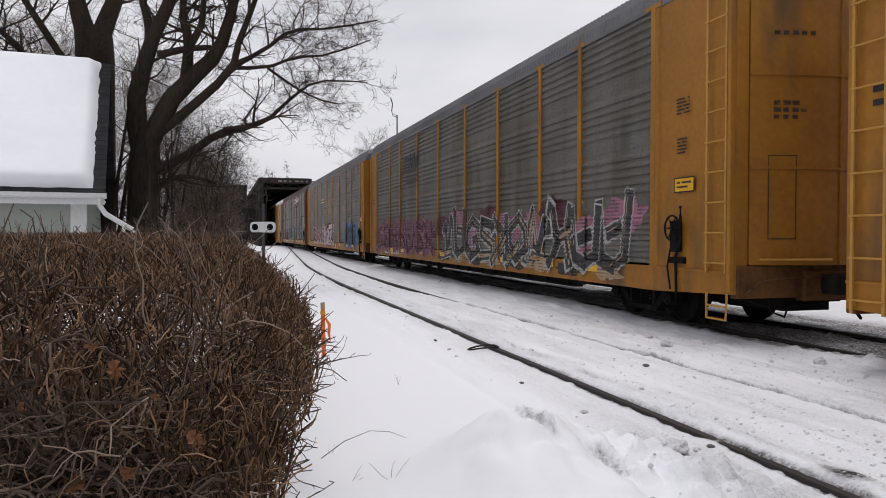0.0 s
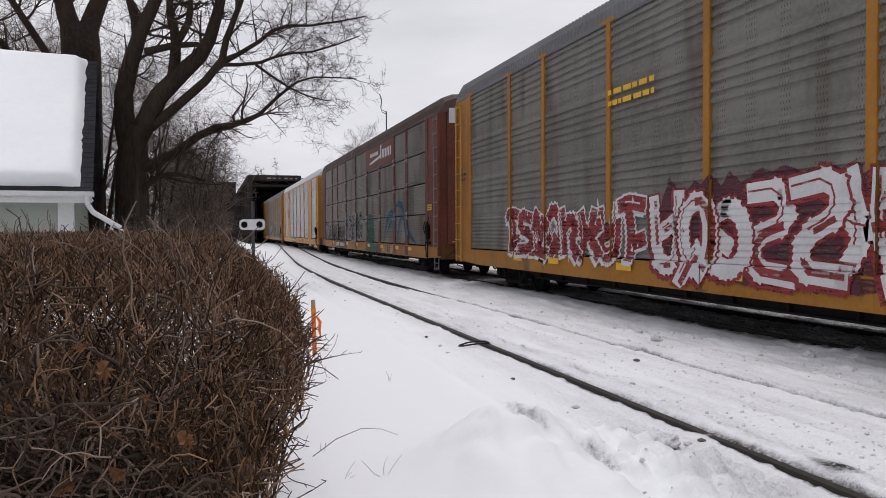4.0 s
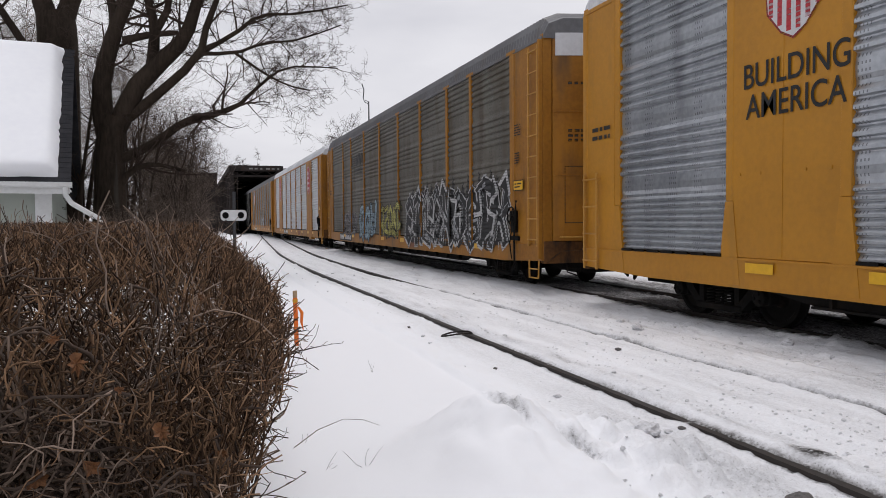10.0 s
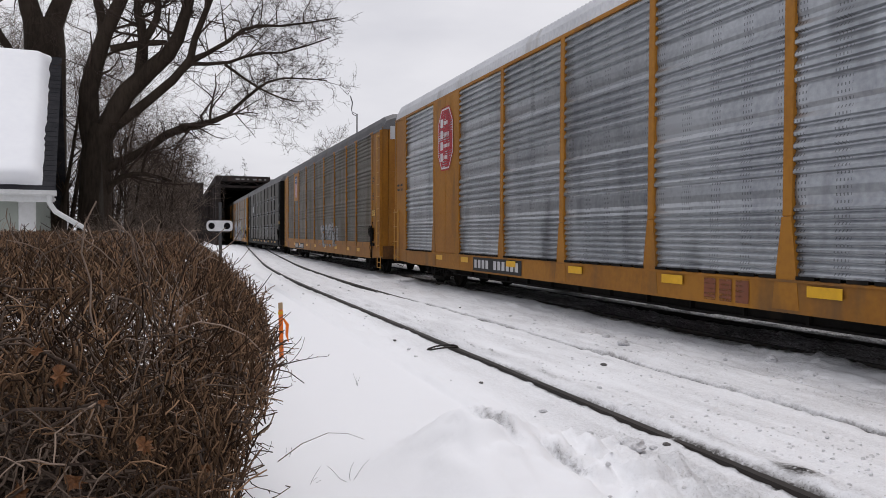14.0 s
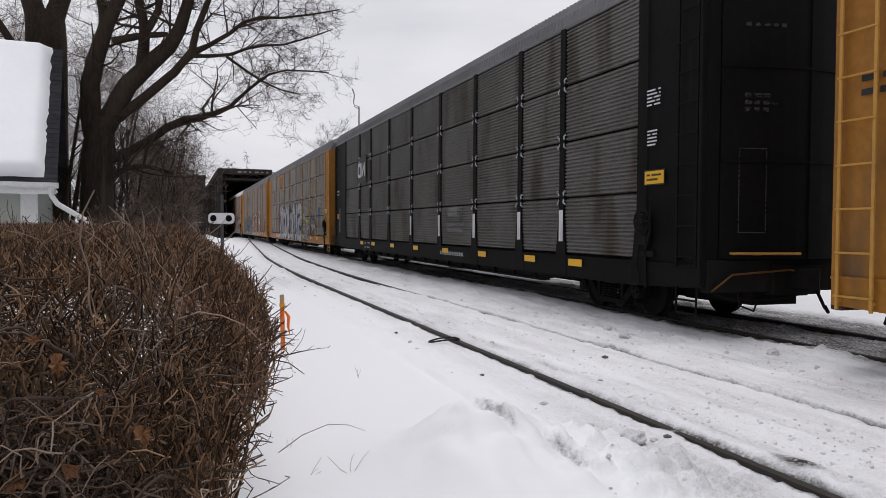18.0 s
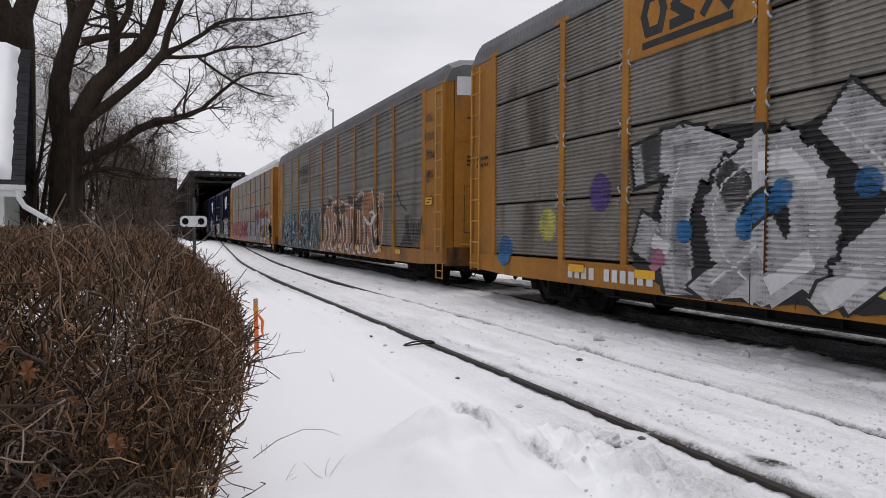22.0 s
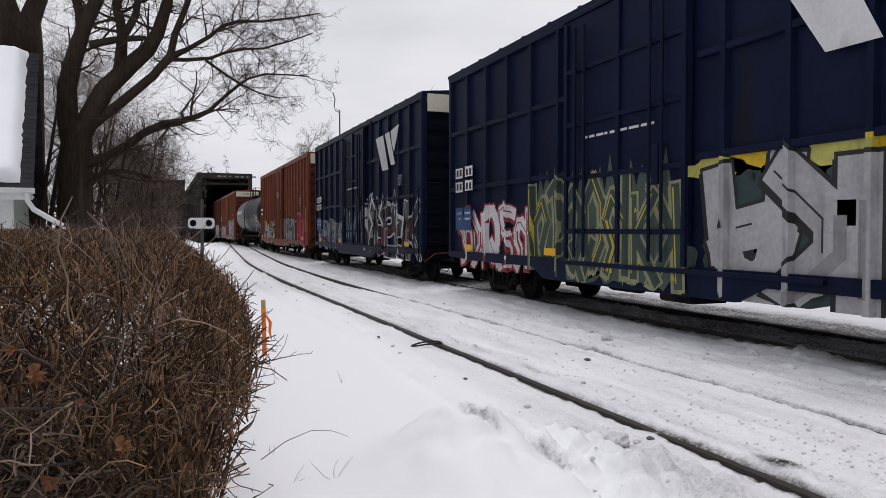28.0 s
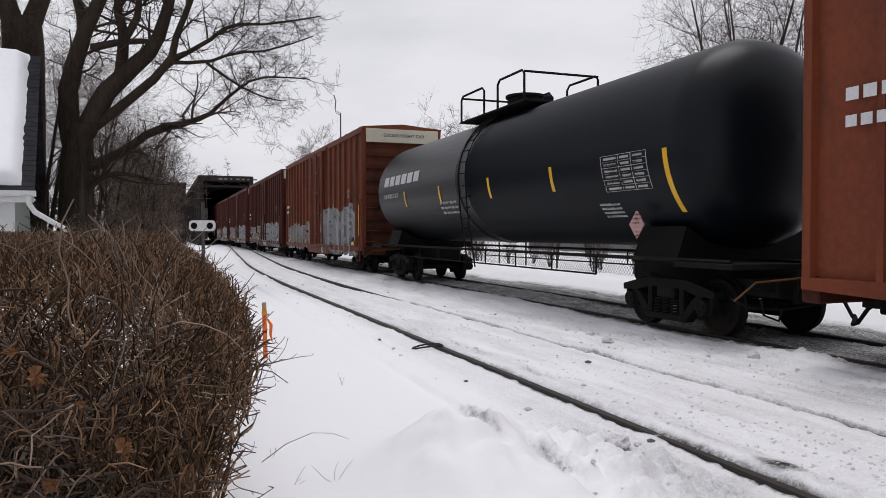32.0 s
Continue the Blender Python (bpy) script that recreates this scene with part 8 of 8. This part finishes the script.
def leaf_mesh():
    out = [(0, 0), (0.25, 0.10), (0.22, 0.30), (0.45, 0.38), (0.24, 0.52), (0.30, 0.78), (0.08, 0.66), (0, 1.0), (-0.10, 0.64), (-0.32, 0.74), (-0.22, 0.5), (-0.44, 0.40), (-0.2, 0.3), (-0.26, 0.08)]
    g = Geo()
    v = [(x * 0.8, y, 1.6 * x * x - 0.5 * (y - 0.5) ** 2 + 0.12 * math.sin(x * 19 + y * 7)) for x, y in out] + [(0, 0.42, -0.08)]
    g.add(v, [(i, (i + 1) % 14, 14) for i in range(14)])
    return mesh_of("dead_leaf", g.v, g.f, M["dead_leaf"])


lm = leaf_mesh()
for x, y, z, s, rx, ry, rz in [(-0.28, 1.97, 1.20, 0.060, 95, 175, 20), (-0.34, 1.98, 1.225, 0.035, 80, 60, -20), (-0.10, 1.93, 1.02, 0.055, 100, 150, 15), (-0.27, 1.95, 0.93, 0.060, 85, 100, -25), (-0.39, 1.98, 0.87, 0.065, 95, 40, 30), (-0.49, 2.0, 1.10, 0.03, 80, 200, 0), (-0.19, 1.95, 1.11, 0.03, 70, 120, 20), (0.02, 2.5, 1.26, 0.03, 60, 30, 80), (-0.56, 2.0, 0.98, 0.06, 95, 190, -10), (0.05, 2.05, 0.90, 0.035, 85, 130, 20)]:
    put("dead_leaf", lm, hedge, pose(x, y, z, rx, ry, rz) @ Matrix.Scale(s * 1.1, 4), "curled dead leaf")

# dry weed stalks in the snow beside the hedge
for i, (x, y) in enumerate([(0.75, 4.6), (1.0, 4.5), (0.72, 5.3), (1.75, 7.6), (0.95, 11), (0.70, 6.4)]):
    ob = thing("weed_stalk", "thin dry weed stalk standing in the snow", "weed", pose(x, y, ground_z(x, y)), "dry weed stalks")
    paths = [crooked((0, 0, -0.03), (rng.gauss(0, 0.5), rng.gauss(0, 0.4), 1), rng.uniform(0.08, 0.22), 0.0015, 0.18, 6, 0.5) for _ in range(3)]
    put("stalk", many_tubes("stalk", [p for p, _ in paths], [r_ for _, r_ in paths], 4, M["twig"]), ob)
arch = thing("fallen_twig", "thin arching twig over the snow", "twig", pose(0.55, 4.5, 0.05))
part("stalk", Geo().tube([(0, 0, 0.1), (0.15, 0.05, 0.18), (0.32, 0.1, 0.22), (0.45, 0.12, 0.20), (0.56, 0.13, 0.15)], [0.003, 0.0025, 0.002, 0.0015, 0.001], 5), M["hedge_twig"], arch)

# ---- clods of dirty snow and stones along the tracks ----
def clod_mesh(seed, material):
    bm = bmesh.new()
    bmesh.ops.create_icosphere(bm, subdivisions=3, radius=1)
    for q in bm.verts:
        q.co *= 1 + 0.45 * noise.noise(q.co * 1.3 + Vector((seed * 7.1, 0, 0)))
        q.co *= 1 + 0.18 * noise.noise(q.co * 4.5 + Vector((seed * 3.3, 5, 0)))
        q.co.z *= 0.6
    me = bpy.data.meshes.new("clod")
    bm.to_mesh(me)
    bm.free()
    me.materials.append(material)
    return me


clods = [clod_mesh(i, M["snow_clod"]) for i in range(4)] + [clod_mesh(9 + i, M["dirt"]) for i in range(2)]
for i in range(190):
    y = 3.2 + 26 * rng.random() ** 1.8
    x = rng.choice((rng.uniform(5.2, 7.2), rng.uniform(2.7, 3.3), rng.uniform(3.7, 4.8), rng.uniform(5.4, 6.8), rng.uniform(5.4, 7.2)))
    s = 0.008 + 0.028 * rng.random() ** 3
    me = rng.choice(clods[:4] if rng.random() < 0.94 else clods[4:])
    tagged(put("snow_clod", me, None, pose(x, y, ground_z(x, y) + s * 0.25, 0, 0, rng.uniform(0, 360)) @ Matrix.Scale(s, 4)), "small clod of dirty snow beside the tracks", "snow clod", "snow clods")
for x, y, s, k in [(3.05, 3.12, 0.07, 4), (3.36, 4.56, 0.028, 5), (4.52, 7.3, 0.035, 5), (2.98, 7.2, 0.022, 4), (2.92, 10.3, 0.022, 5), (5.73, 8.75, 0.08, 0), (5.86, 9.4, 0.06, 1), (7.0, 7.4, 0.08, 1), (2.85, 4.25, 0.09, 2)]:
    tagged(put("snow_clod", clods[k], None, pose(x, y, ground_z(x, y) + s * 0.3, 0, 0, 30 * k) @ Matrix.Scale(s, 4)), "dark clod of frozen dirt in the snow" if k > 3 else "lump of trodden snow", "snow clod", "snow clods")


# crumbs of broken snow too small to count
crumbs = tagged(new("snow_crumbs"), "small crumbs of broken snow along the rails", "snow", kind="stuff")
t5 = (1 + math.sqrt(5)) / 2
ico = np.array([(-1, t5, 0), (1, t5, 0), (-1, -t5, 0), (1, -t5, 0), (0, -1, t5), (0, 1, t5), (0, -1, -t5), (0, 1, -t5), (t5, 0, -1), (t5, 0, 1), (-t5, 0, -1), (-t5, 0, 1)]) / 1.9
hull = [(0, 11, 5), (0, 5, 1), (0, 1, 7), (0, 7, 10), (0, 10, 11), (1, 5, 9), (5, 11, 4), (11, 10, 2), (10, 7, 6), (7, 1, 8), (3, 9, 4), (3, 4, 2), (3, 2, 6), (3, 6, 8), (3, 8, 9), (4, 9, 5), (2, 4, 11), (6, 2, 10), (8, 6, 7), (9, 8, 1)]
shape_ = np.random.default_rng(3)
cv, cf = [], []
for i in range(5200):
    y = 2.8 + 11 * rng.random() ** 1.6
    x = rng.choice((rng.uniform(2.3, 3.45), rng.uniform(3.6, 4.6), rng.uniform(5.05, 7.3), rng.uniform(5.05, 7.3)))
    if noise.noise((x * 1.6, y * 0.9, 40.0)) < rng.uniform(-0.25, 0.25):
        continue
    if x < 3.5 and y > 3.2 + 4 * rng.random():
        continue
    s = 0.005 + 0.016 * rng.random() ** 2.5
    q = ico * shape_.uniform(0.6, 1.25, (12, 1)) * (s, s, s * 0.7) + (x, y, ground_z(x, y) + s * 0.1)
    cf += [tuple(len(cv) + k for k in f_) for f_ in hull]
    cv += [tuple(v) for v in q]
put("crumb", mesh_of("crumb", cv, cf, M["crumb"]), crumbs)["kind"] = "stuff"


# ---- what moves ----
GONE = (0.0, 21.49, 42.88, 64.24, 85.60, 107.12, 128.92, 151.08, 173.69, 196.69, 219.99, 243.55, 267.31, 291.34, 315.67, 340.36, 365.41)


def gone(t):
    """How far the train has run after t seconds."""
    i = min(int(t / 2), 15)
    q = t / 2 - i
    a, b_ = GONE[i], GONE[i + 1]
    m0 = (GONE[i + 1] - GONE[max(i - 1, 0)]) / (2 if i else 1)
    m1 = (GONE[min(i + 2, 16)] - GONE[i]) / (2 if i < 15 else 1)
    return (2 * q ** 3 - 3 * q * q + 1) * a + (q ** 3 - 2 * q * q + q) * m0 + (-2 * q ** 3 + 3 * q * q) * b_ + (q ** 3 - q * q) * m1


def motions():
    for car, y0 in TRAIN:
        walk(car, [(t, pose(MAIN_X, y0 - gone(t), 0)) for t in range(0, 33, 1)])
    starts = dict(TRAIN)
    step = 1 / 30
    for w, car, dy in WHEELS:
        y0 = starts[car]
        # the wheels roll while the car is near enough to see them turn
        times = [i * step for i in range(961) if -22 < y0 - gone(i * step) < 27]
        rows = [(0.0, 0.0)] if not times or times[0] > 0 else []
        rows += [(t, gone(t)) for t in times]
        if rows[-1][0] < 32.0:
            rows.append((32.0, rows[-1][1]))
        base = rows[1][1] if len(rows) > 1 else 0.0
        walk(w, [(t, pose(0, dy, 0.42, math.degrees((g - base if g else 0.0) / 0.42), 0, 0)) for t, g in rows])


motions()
